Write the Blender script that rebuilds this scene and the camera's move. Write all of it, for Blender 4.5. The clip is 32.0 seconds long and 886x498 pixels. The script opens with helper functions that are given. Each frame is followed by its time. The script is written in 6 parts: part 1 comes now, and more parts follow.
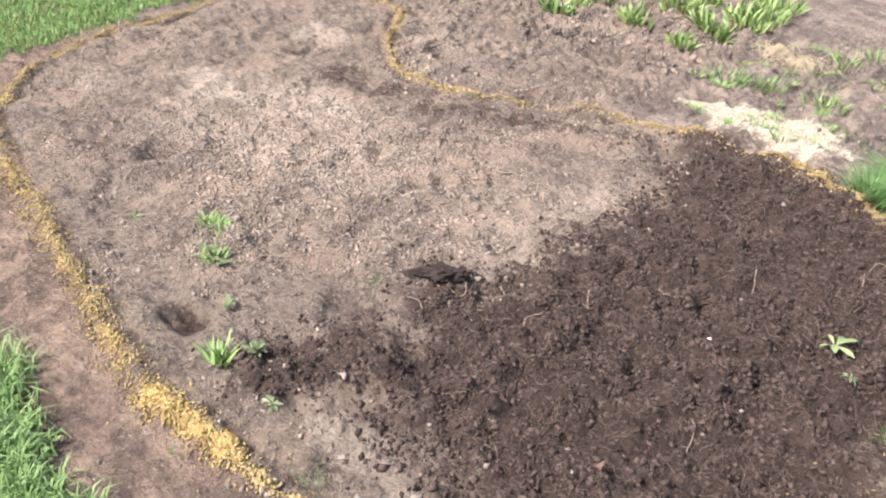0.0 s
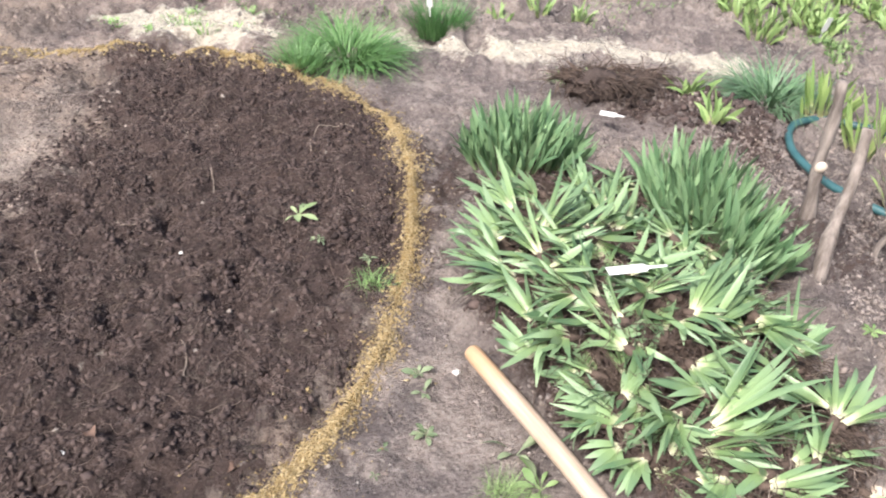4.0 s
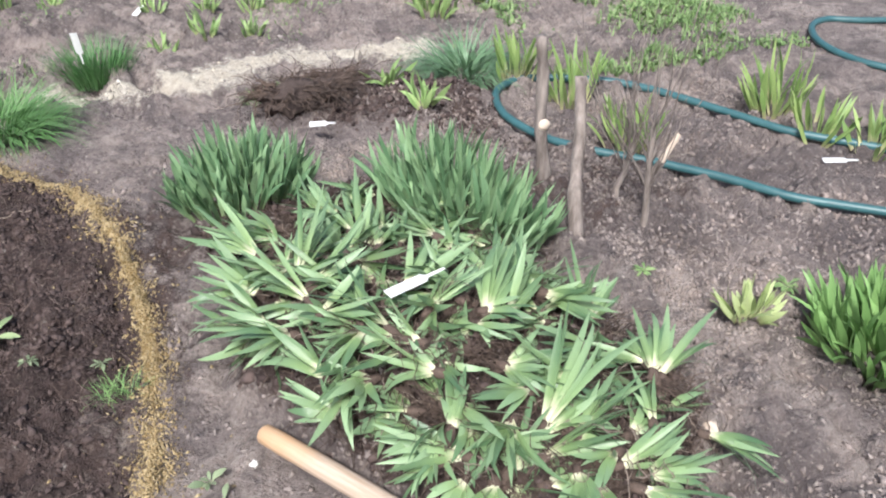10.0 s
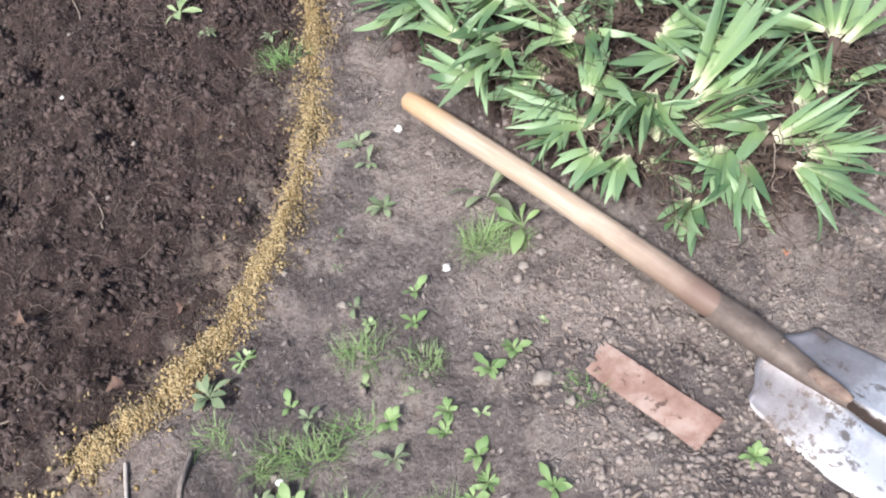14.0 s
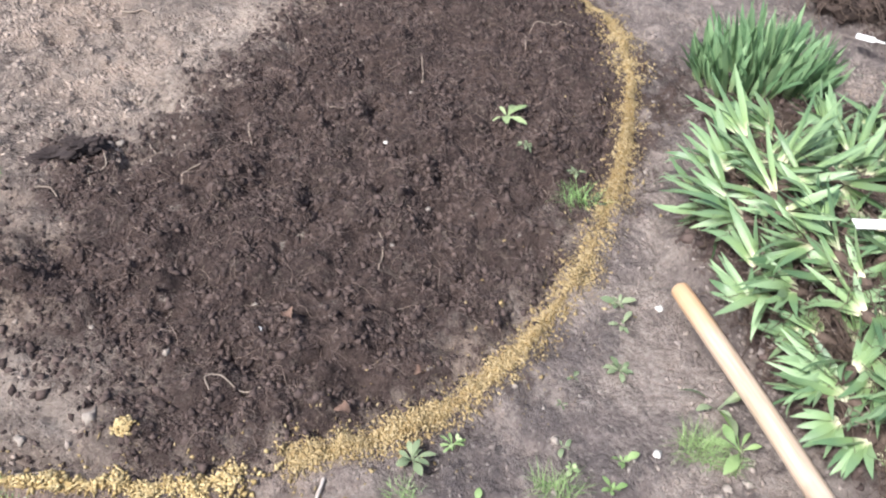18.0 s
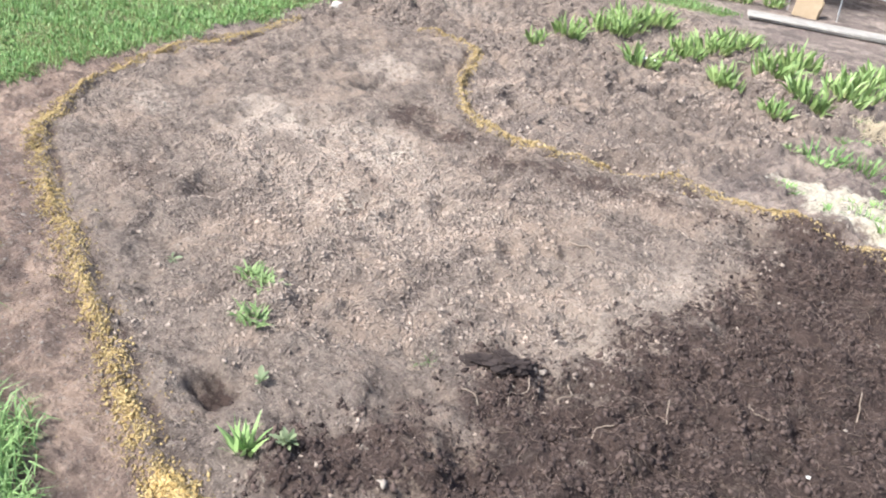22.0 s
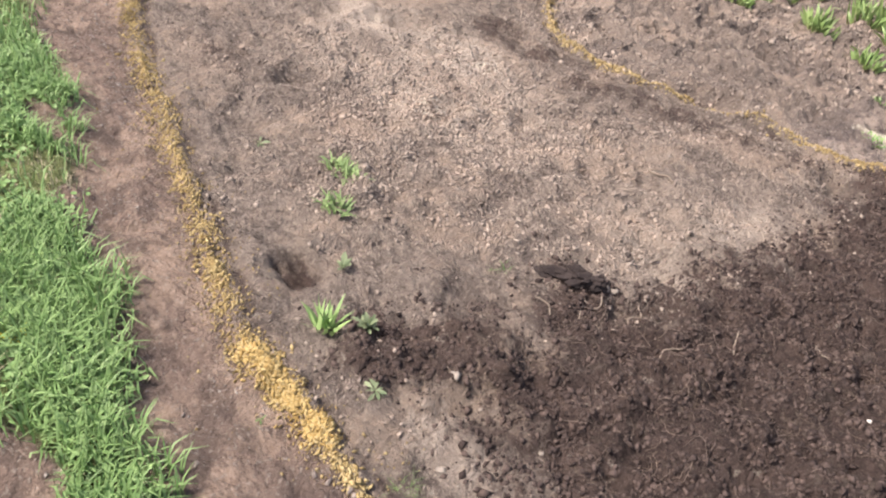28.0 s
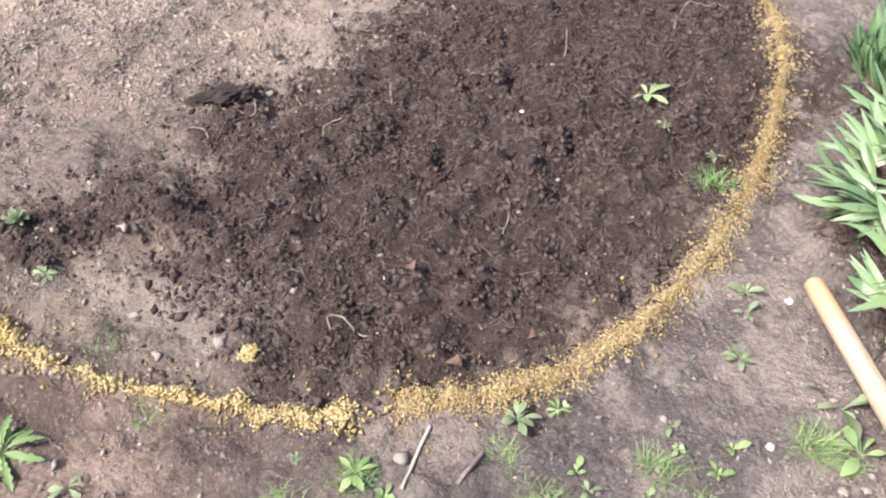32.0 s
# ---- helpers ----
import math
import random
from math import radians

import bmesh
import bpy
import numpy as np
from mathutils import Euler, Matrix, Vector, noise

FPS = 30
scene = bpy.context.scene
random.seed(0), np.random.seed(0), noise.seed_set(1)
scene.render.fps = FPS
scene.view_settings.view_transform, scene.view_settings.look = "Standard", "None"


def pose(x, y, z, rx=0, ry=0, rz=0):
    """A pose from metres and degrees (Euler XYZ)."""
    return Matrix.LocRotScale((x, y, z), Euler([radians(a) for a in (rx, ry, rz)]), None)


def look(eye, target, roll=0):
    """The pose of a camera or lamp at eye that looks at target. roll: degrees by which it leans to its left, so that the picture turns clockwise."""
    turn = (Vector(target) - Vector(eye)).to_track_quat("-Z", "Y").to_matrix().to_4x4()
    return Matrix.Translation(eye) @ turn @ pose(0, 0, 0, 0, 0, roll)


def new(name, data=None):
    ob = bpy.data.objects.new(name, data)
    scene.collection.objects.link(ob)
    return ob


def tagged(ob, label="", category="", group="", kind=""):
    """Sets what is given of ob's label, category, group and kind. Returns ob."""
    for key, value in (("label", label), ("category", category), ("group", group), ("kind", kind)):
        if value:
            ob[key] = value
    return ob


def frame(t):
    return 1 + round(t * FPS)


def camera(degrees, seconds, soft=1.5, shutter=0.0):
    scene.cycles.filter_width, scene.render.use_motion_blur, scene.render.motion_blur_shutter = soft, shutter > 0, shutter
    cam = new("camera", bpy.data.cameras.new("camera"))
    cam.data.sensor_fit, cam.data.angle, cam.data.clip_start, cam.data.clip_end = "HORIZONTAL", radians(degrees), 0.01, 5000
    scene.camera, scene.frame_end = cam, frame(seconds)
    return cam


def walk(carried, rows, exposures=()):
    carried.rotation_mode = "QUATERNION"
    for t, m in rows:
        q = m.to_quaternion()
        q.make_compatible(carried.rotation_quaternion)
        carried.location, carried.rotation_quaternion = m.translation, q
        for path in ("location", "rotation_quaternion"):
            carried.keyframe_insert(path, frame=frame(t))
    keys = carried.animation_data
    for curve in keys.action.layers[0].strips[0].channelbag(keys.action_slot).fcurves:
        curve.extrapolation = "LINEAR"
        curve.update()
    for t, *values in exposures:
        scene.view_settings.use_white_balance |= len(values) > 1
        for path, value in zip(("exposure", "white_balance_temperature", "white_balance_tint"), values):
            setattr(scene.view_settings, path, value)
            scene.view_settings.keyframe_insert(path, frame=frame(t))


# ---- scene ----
SOFT, SKY, SUN = 2.0, 0.225, 6.8
EXPOSURES = [(0, 0.09, 6950, 12), (1, 0.09, 7100, 13), (2.5, 0.08, 6900, 12), (6, -0.22, 6230, 11), (9, -0.28, 6190, 10), (12, -0.30, 6190, 10), (15, -0.22, 6260, 10), (17, -0.18, 6300, 10), (19.5, 0.18, 6270, 9), (21, 0.17, 6320, 8), (23, 0.06, 6420, 7), (24.5, -0.1, 6330, 6), (27, -0.4, 7000, 12), (28, -0.18, 7100, 14), (29, 0.12, 7100, 14), (32, 0.14, 6600, 13)]
cam = camera(55.84, 32.0, soft=SOFT, shutter=0.25)
# seconds, eye, point looked at, lean
PATH = [
    (0, (0.010, -0.294, 1.698), (-1.069, 1.010, 0.632), 3.91),
    (0.5, (0.029, -0.281, 1.678), (-0.978, 1.067, 0.597), 3.61),
    (1, (0.065, -0.275, 1.676), (-0.843, 1.127, 0.577), 3.45),
    (1.5, (0.096, -0.267, 1.668), (-0.683, 1.194, 0.547), 3.18),
    (2, (0.125, -0.249, 1.652), (-0.512, 1.266, 0.512), 3.04),
    (2.5, (0.144, -0.238, 1.636), (-0.342, 1.324, 0.486), 3.15),
    (3, (0.172, -0.227, 1.639), (-0.164, 1.368, 0.480), 3.13),
    (3.5, (0.186, -0.191, 1.616), (-0.004, 1.434, 0.465), 3.90),
    (4, (0.232, -0.077, 1.616), (0.145, 1.545, 0.450), 3.44),
    (4.5, (0.322, 0.041, 1.607), (0.305, 1.647, 0.415), 1.62),
    (6.5, (0.237, 0.188, 1.508), (0.680, 1.594, 0.157), -0.95),
    (7, (0.224, 0.199, 1.507), (0.715, 1.561, 0.127), -1.56),
    (7.5, (0.210, 0.206, 1.507), (0.725, 1.542, 0.111), -1.73),
    (8, (0.188, 0.218, 1.505), (0.719, 1.542, 0.104), -1.37),
    (8.5, (0.182, 0.222, 1.507), (0.717, 1.558, 0.118), -1.03),
    (9, (0.175, 0.218, 1.500), (0.723, 1.608, 0.171), -0.67),
    (9.5, (0.168, 0.215, 1.494), (0.730, 1.686, 0.261), -0.42),
    (10, (0.166, 0.213, 1.496), (0.727, 1.764, 0.366), -0.36),
    (10.5, (0.152, 0.215, 1.498), (0.701, 1.828, 0.450), -0.62),
    (11, (0.156, 0.209, 1.495), (0.648, 1.845, 0.456), -2.27),
    (11.5, (0.165, 0.207, 1.483), (0.572, 1.834, 0.393), -4.84),
    (12, (0.203, 0.205, 1.482), (0.494, 1.795, 0.305), -8.12),
    (12.5, (0.255, 0.187, 1.431), (0.410, 1.731, 0.169), -11.17),
    (13, (0.334, 0.156, 1.364), (0.319, 1.615, -0.003), -14.82),
    (13.5, (0.373, 0.132, 1.349), (0.249, 1.465, -0.138), -17.47),
    (15.5, (0.289, 0.064, 1.398), (0.263, 1.257, -0.207), -5.68),
    (16, (0.181, 0.050, 1.421), (0.159, 1.294, -0.145), -1.31),
    (16.5, (0.111, 0.040, 1.452), (0.045, 1.321, -0.082), 1.41),
    (17, (0.114, 0.040, 1.491), (-0.075, 1.345, -0.013), 1.27),
    (17.5, (0.129, 0.036, 1.521), (-0.201, 1.379, 0.077), 0.82),
    (18, (0.115, 0.030, 1.557), (-0.329, 1.422, 0.191), 1.73),
    (18.5, (0.083, 0.033, 1.596), (-0.461, 1.459, 0.304), 3.09),
    (19, (0.044, 0.030, 1.627), (-0.595, 1.478, 0.403), 4.65),
    (19.5, (0.016, 0.019, 1.597), (-0.735, 1.478, 0.454), 6.03),
    (20, (-0.048, 0.011, 1.619), (-0.887, 1.450, 0.511), 7.57),
    (20.5, (-0.137, -0.018, 1.649), (-1.055, 1.390, 0.564), 8.84),
    (21, (-0.222, -0.045, 1.661), (-1.224, 1.319, 0.595), 9.24),
    (21.5, (-0.275, -0.057, 1.662), (-1.379, 1.241, 0.615), 8.36),
    (22, (-0.302, -0.069, 1.674), (-1.479, 1.179, 0.647), 7.73),
    (22.5, (-0.327, -0.083, 1.704), (-1.537, 1.137, 0.681), 8.13),
    (23, (-0.345, -0.088, 1.723), (-1.552, 1.134, 0.700), 9.08),
    (23.5, (-0.372, -0.094, 1.756), (-1.567, 1.142, 0.735), 10.33),
    (24, (-0.400, -0.102, 1.813), (-1.608, 1.157, 0.837), 11.80),
    (24.5, (-0.414, -0.106, 1.841), (-1.654, 1.179, 0.941), 13.01),
    (26.5, (-0.428, -0.220, 1.779), (-1.633, 1.063, 0.830), 15.71),
    (27, (-0.411, -0.235, 1.720), (-1.589, 1.013, 0.695), 15.58),
    (27.5, (-0.369, -0.228, 1.678), (-1.536, 0.960, 0.571), 14.49),
    (28, (-0.335, -0.211, 1.618), (-1.483, 0.918, 0.433), 12.78),
    (28.5, (-0.313, -0.194, 1.626), (-1.407, 0.871, 0.334), 11.37),
    (29, (-0.277, -0.180, 1.603), (-1.315, 0.842, 0.232), 9.04),
    (29.5, (-0.229, -0.149, 1.583), (-1.197, 0.839, 0.138), 6.11),
    (30, (-0.186, -0.128, 1.570), (-1.051, 0.853, 0.057), 4.13),
    (30.5, (-0.132, -0.105, 1.570), (-0.910, 0.905, 0.030), 3.45),
    (31, (-0.039, -0.084, 1.571), (-0.790, 1.030, 0.089), 4.75),
    (31.5, (0.082, -0.053, 1.549), (-0.665, 1.154, 0.140), 3.48),
    (32, (0.138, -0.017, 1.533), (-0.568, 1.231, 0.139), -0.84),
]
walk(cam, [(t, look(e, q, lean)) for t, e, q, lean in PATH], EXPOSURES)

# ---- world and light: bright overcast spring day ----
world = bpy.data.worlds.new("sky")
scene.world = world
world.use_nodes = True
wn = world.node_tree.nodes
sky = wn.new("ShaderNodeTexSky")
sky.sky_type = 'NISHITA'
sky.sun_disc = False
sky.sun_elevation, sky.sun_rotation = radians(52), radians(-150)
sky.air_density, sky.dust_density, sky.ozone_density = 1.0, 4.0, 0.6
world.node_tree.links.new(sky.outputs[0], wn["Background"].inputs[0])
wn["Background"].inputs[1].default_value = SKY
sun = new("sun", bpy.data.lights.new("sun", 'SUN'))
sun.data.energy, sun.data.angle, sun.data.color = SUN, radians(10), (1.0, 0.975, 0.945)
sun.matrix_world = look((0, 0, 20), (0 - 20 * math.tan(radians(38)) * math.sin(radians(-150)), 0 - 20 * math.tan(radians(38)) * math.cos(radians(-150)), 0))

# ---- materials ----


class Nodes:
    """Short hand for building node materials."""

    def __init__(self, name, rough=0.8, metal=0.0, spec=0.3):
        self.m = bpy.data.materials.new(name)
        self.m.use_nodes = True
        self.t = self.m.node_tree
        self.b = self.t.nodes["Principled BSDF"]
        self.b.inputs["Roughness"].default_value = rough
        self.b.inputs["Metallic"].default_value = metal
        self.b.inputs["Specular IOR Level"].default_value = spec

    def put(self, socket, v):
        if isinstance(v, bpy.types.NodeSocket):
            self.t.links.new(v, socket)
        elif isinstance(v, (int, float)):
            socket.default_value = v
        else:
            socket.default_value = (*v, 1.0) if len(v) == 3 and len(socket.default_value) == 4 else v

    def where(self):
        return self.t.nodes.new("ShaderNodeTexCoord").outputs["Object"]

    def noise(self, scale, detail=4.0, rough=0.6, vec=None, stretch=None):
        n = self.t.nodes.new("ShaderNodeTexNoise")
        n.inputs["Scale"].default_value, n.inputs["Detail"].default_value, n.inputs["Roughness"].default_value = scale, detail, rough
        v = vec or self.where()
        if stretch:
            mp = self.t.nodes.new("ShaderNodeMapping")
            mp.inputs["Scale"].default_value = stretch
            self.t.links.new(v, mp.inputs[0])
            v = mp.outputs[0]
        self.t.links.new(v, n.inputs["Vector"])
        return n.outputs["Fac"]

    def voronoi(self, scale, feature='F1'):
        n = self.t.nodes.new("ShaderNodeTexVoronoi")
        n.feature = feature
        n.inputs["Scale"].default_value = scale
        self.t.links.new(self.where(), n.inputs["Vector"])
        return n.outputs["Distance"]

    def ramp(self, fac, lo, hi, a=0.0, b=1.0):
        n = self.t.nodes.new("ShaderNodeMapRange")
        n.inputs[1].default_value, n.inputs[2].default_value, n.inputs[3].default_value, n.inputs[4].default_value = lo, hi, a, b
        self.put(n.inputs[0], fac)
        return n.outputs[0]

    def mix(self, fac, a, b, mode='MIX'):
        n = self.t.nodes.new("ShaderNodeMix")
        n.data_type, n.blend_type = 'RGBA', mode
        self.put(n.inputs[0], fac)
        self.put(n.inputs[6], a)
        self.put(n.inputs[7], b)
        return n.outputs[2]

    def math(self, op, a, b):
        n = self.t.nodes.new("ShaderNodeMath")
        n.operation = op
        self.put(n.inputs[0], a)
        self.put(n.inputs[1], b)
        return n.outputs[0]

    def attr(self, name):
        n = self.t.nodes.new("ShaderNodeAttribute")
        n.attribute_name = name
        return n.outputs["Fac"]

    def along(self):
        n = self.t.nodes.new("ShaderNodeUVMap")
        s = self.t.nodes.new("ShaderNodeSeparateXYZ")
        self.t.links.new(n.outputs[0], s.inputs[0])
        return s.outputs[1]

    def across(self):
        n = self.t.nodes.new("ShaderNodeUVMap")
        s = self.t.nodes.new("ShaderNodeSeparateXYZ")
        self.t.links.new(n.outputs[0], s.inputs[0])
        return s.outputs[0]

    def one(self):
        return self.t.nodes.new("ShaderNodeObjectInfo").outputs["Random"]

    def island(self):
        return self.t.nodes.new("ShaderNodeNewGeometry").outputs["Random Per Island"]

    def bump(self, h, strength=0.4, dist=0.01):
        n = self.t.nodes.new("ShaderNodeBump")
        n.inputs["Strength"].default_value, n.inputs["Distance"].default_value = strength, dist
        self.put(n.inputs["Height"], h)
        self.t.links.new(n.outputs[0], self.b.inputs["Normal"])

    def done(self, colour):
        self.put(self.b.inputs["Base Color"], colour)
        return self.m


def plain(name, a, b, scale=30, rough=0.7, metal=0.0, bump=0.2, spec=0.3, stretch=None):
    n = Nodes(name, rough, metal, spec)
    f = n.noise(scale, 5, 0.65, stretch=stretch)
    big = n.noise(scale * 0.13, 3)
    c = n.mix(n.ramp(f, 0.3, 0.7), a, b)
    c = n.mix(n.ramp(big, 0.35, 0.7, 0.0, 0.5), c, [x * 0.7 for x in a])
    if bump:
        n.bump(f, bump, 0.3 / scale)
    return n.done(c)


def soil():
    n = Nodes("garden_soil", 0.95, 0, 0.12)
    fine, mid, big = n.noise(170, 6, 0.75), n.noise(34, 6, 0.72), n.noise(3.1, 6, 0.68)
    patch, broad = n.noise(5.5, 6, 0.7), n.noise(1.3, 5, 0.6)
    grit = n.voronoi(120)
    flake = n.noise(75, 3, 0.5)
    path = n.mix(n.ramp(mid, 0.40, 0.60), PATH_A, PATH_B)
    path = n.mix(n.ramp(n.math('ADD', big, n.math('MULTIPLY', n.attr("pale"), 0.12)), 0.485, 0.55, 0, 0.9), path, n.mix(n.ramp(mid, 0.40, 0.60), PATH_D, PATH_C))
    path = n.mix(n.ramp(n.math('ADD', patch, n.ramp(broad, 0.35, 0.65, -0.06, 0.06)), 0.49, 0.58, 0, 0.7), path, PATH_E)
    path = n.mix(n.ramp(n.math('ADD', n.math('MULTIPLY', n.attr("damp"), 0.8), n.ramp(mid, 0.40, 0.60, -0.45, 0.45)), 0.15, 0.9, 0, 0.85), path, PATH_E)
    path = n.mix(n.attr("warm"), path, n.mix(1.0, path, (1.12, 0.99, 0.89), 'MULTIPLY'))
    bed = n.mix(n.ramp(mid, 0.40, 0.60), BED_A, BED_B)
    bed = n.mix(n.ramp(patch, 0.49, 0.58, 0, 0.95), bed, BED_D)
    bed = n.mix(n.ramp(big, 0.50, 0.57, 0, 0.7), bed, BED_F)
    bed = n.mix(n.ramp(n.math('ADD', n.attr("dry"), n.math('ADD', n.ramp(big, 0.35, 0.65, -0.4, 0.4), n.ramp(patch, 0.35, 0.65, -0.3, 0.3))), 0.1, 1.15, 0, 0.8), bed, n.mix(n.ramp(mid, 0.40, 0.60), BED_C, BED_E))
    bed = n.mix(n.ramp(n.math('ADD', n.math('MULTIPLY', n.attr("damp"), 0.8), n.ramp(mid, 0.40, 0.60, -0.45, 0.45)), 0.15, 0.9, 0, 0.75), bed, n.mix(n.ramp(mid, 0.4, 0.6), BED_D, BED_A))
    bed = n.mix(n.ramp(n.math('ADD', n.math('MULTIPLY', n.attr("pale"), 0.8), n.math('ADD', n.ramp(patch, 0.42, 0.58, -0.35, 0.35), n.ramp(mid, 0.40, 0.60, -0.35, 0.35))), 0.2, 1.1, 0, 0.7), bed, BED_E)
    path = n.mix(n.ramp(flake, 0.60, 0.66, 0, 0.6), path, (0.44, 0.39, 0.35))
    bed = n.mix(n.ramp(flake, 0.60, 0.66, 0, 0.6), bed, (0.50, 0.42, 0.35))
    dug = n.mix(n.ramp(mid, 0.40, 0.62), DUG_A, DUG_B)
    dug = n.mix(n.ramp(patch, 0.49, 0.60, 0, 0.6), dug, DUG_C)
    sand = n.mix(n.ramp(mid, 0.3, 0.7), (0.56, 0.49, 0.38), (0.82, 0.77, 0.67))
    saw = n.mix(n.ramp(fine, 0.3, 0.7), (0.36, 0.24, 0.10), (0.55, 0.41, 0.19))
    c = n.mix(n.attr("tan"), path, bed)
    c = n.mix(n.ramp(n.math('ADD', n.attr("dug"), n.math('ADD', n.ramp(mid, 0.40, 0.60, -0.28, 0.28), n.ramp(patch, 0.42, 0.58, -0.2, 0.2))), 0.25, 0.8), c, dug)
    c = n.mix(n.ramp(n.math('ADD', n.attr("sand"), n.math('ADD', n.ramp(mid, 0.3, 0.7, -0.4, 0.4), n.ramp(patch, 0.3, 0.7, -0.35, 0.3))), 0.3, 0.8), c, sand)
    c = n.mix(n.ramp(n.math('ADD', n.attr("saw"), n.ramp(mid, 0.3, 0.7, -0.45, 0.35)), 0.45, 0.8, 0, 0.9), c, saw)
    thatch = n.mix(n.ramp(mid, 0.35, 0.65), (0.125, 0.190, 0.062), (0.225, 0.275, 0.110))
    c = n.mix(n.ramp(n.math('ADD', n.attr("lawn"), n.ramp(patch, 0.35, 0.65, -0.3, 0.2)), 0.35, 0.9, 0, 0.85), c, thatch)
    c = n.mix(n.ramp(fine, 0.42, 0.70, 0.0, 0.55), c, n.mix(1.0, c, (0.55, 0.52, 0.51), 'MULTIPLY'))
    c = n.mix(n.ramp(grit, 0.08, 0.22, 0.6, 0.0), c, n.mix(0.5, c, (0.46, 0.40, 0.35)))
    crumb = n.math('ADD', n.math('MULTIPLY', n.voronoi(85), -0.22), n.math('MULTIPLY', n.voronoi(38), -0.18))
    n.bump(n.math('ADD', crumb, n.math('ADD', n.math('MULTIPLY', fine, 0.5), n.math('ADD', mid, n.math('MULTIPLY', patch, 0.8)))), 1.0, 0.03)
    return n.done(c)


PATH_A, PATH_B, PATH_C, PATH_D, PATH_E = (0.215, 0.180, 0.171), (0.35, 0.298, 0.278), (0.53, 0.457, 0.415), (0.33, 0.274, 0.248), (0.148, 0.127, 0.127)
BED_A, BED_B, BED_C, BED_D, BED_E, BED_F = (0.212, 0.172, 0.152), (0.39, 0.325, 0.282), (0.465, 0.383, 0.328), (0.140, 0.113, 0.103), (0.64, 0.545, 0.475), (0.39, 0.303, 0.248)
DUG_A, DUG_B, DUG_C = (0.040, 0.029, 0.027), (0.114, 0.083, 0.076), (0.154, 0.112, 0.099)


def leafy(name, green, tip, base, base_end=0.25, rough=0.45, middle=None):
    """A blade: foot in the base colour, then a tone between green and tip that varies from leaf to leaf."""
    n = Nodes(name, rough, 0, 0.4)
    s = n.along()
    r = n.math('MULTIPLY', n.math('ADD', n.one(), n.island()), 0.5)
    c = n.mix(n.ramp(r, 0.25, 0.75), [x * 0.85 for x in green], [x * 1.06 for x in tip])
    streak = n.noise(60, 3, 0.6, stretch=(1, 6, 6))
    c = n.mix(n.ramp(streak, 0.35, 0.7, 0, 0.35), c, [x * 0.6 for x in green])
    if middle:
        c = n.mix(n.ramp(s, base_end * 0.7, 0.62, 0.75, 0.0), c, middle)
    c = n.mix(n.ramp(s, 0.0 if not middle else 0.04, base_end, 1.0, 0.0), c, base)
    n.b.inputs["Subsurface Weight"].default_value = 0.0
    n.bump(streak, 0.15, 0.003)
    thin, both = n.t.nodes.new("ShaderNodeBsdfTranslucent"), n.t.nodes.new("ShaderNodeMixShader")
    both.inputs[0].default_value = 0.14
    n.put(thin.inputs[0], c)
    n.t.links.new(n.b.outputs[0], both.inputs[1])
    n.t.links.new(thin.outputs[0], both.inputs[2])
    n.t.links.new(both.outputs[0], n.t.nodes["Material Output"].inputs[0])
    return n.done(c)


SOIL = soil()
# leaf tones differ; spread widened so brightly lit and shaded leaves are in the colour
IRIS = leafy("iris_leaf", (0.090, 0.180, 0.084), (0.285, 0.410, 0.224), (0.68, 0.67, 0.47), 0.22, 0.30, (0.25, 0.36, 0.145))
IRIS_DARK = leafy("standing_iris_leaf", (0.098, 0.205, 0.098), (0.275, 0.415, 0.220), (0.28, 0.36, 0.18), 0.3, 0.36)
IRIS_YOUNG = leafy("young_iris_leaf", (0.166, 0.290, 0.078), (0.322, 0.420, 0.156), (0.572, 0.500, 0.312), 0.35)
IRIS_PALE = leafy("pale_iris_leaf", (0.36, 0.46, 0.18), (0.52, 0.60, 0.30), (0.66, 0.63, 0.40), 0.3)
IRIS_FRESH = leafy("fresh_iris_leaf", (0.150, 0.295, 0.085), (0.265, 0.435, 0.160), (0.30, 0.38, 0.17), 0.25, 0.4)
LILY = leafy("lily_leaf", (0.190, 0.320, 0.100), (0.340, 0.460, 0.190), (0.42, 0.43, 0.22), 0.3)
SEDGE = leafy("clump_grass", (0.140, 0.300, 0.095), (0.280, 0.450, 0.200), (0.094, 0.160, 0.065), 0.12)
SEDGE_DARK = leafy("dark_clump_grass", (0.085, 0.215, 0.066), (0.150, 0.310, 0.115), (0.06, 0.130, 0.055), 0.15)
SEDGE_BLUE = leafy("bluish_clump_grass", (0.160, 0.290, 0.150), (0.320, 0.440, 0.300), (0.094, 0.150, 0.078), 0.12)
LAWN = leafy("lawn_blade", (0.165, 0.330, 0.098), (0.350, 0.500, 0.205), (0.24, 0.29, 0.13), 0.12)
WEED = leafy("weed_leaf", (0.145, 0.255, 0.085), (0.280, 0.385, 0.165), (0.22, 0.28, 0.13), 0.2, 0.55)
WEED_PALE = leafy("pale_seedling_leaf", (0.27, 0.37, 0.17), (0.38, 0.46, 0.25), (0.34, 0.36, 0.2), 0.2)
WEED_GREY = leafy("grey_weed_leaf", (0.155, 0.215, 0.115), (0.275, 0.330, 0.195), (0.22, 0.24, 0.15), 0.2, 0.6)
DRY = leafy("dry_straw", (0.50, 0.42, 0.30), (0.62, 0.54, 0.40), (0.56, 0.48, 0.36), 0.2, 0.8)
ROOTM = plain("pale_root", (0.20, 0.155, 0.125), (0.36, 0.30, 0.25), 60, 0.8)
ROOTB = plain("brown_root", (0.048, 0.035, 0.029), (0.175, 0.125, 0.098), 60, 0.85)


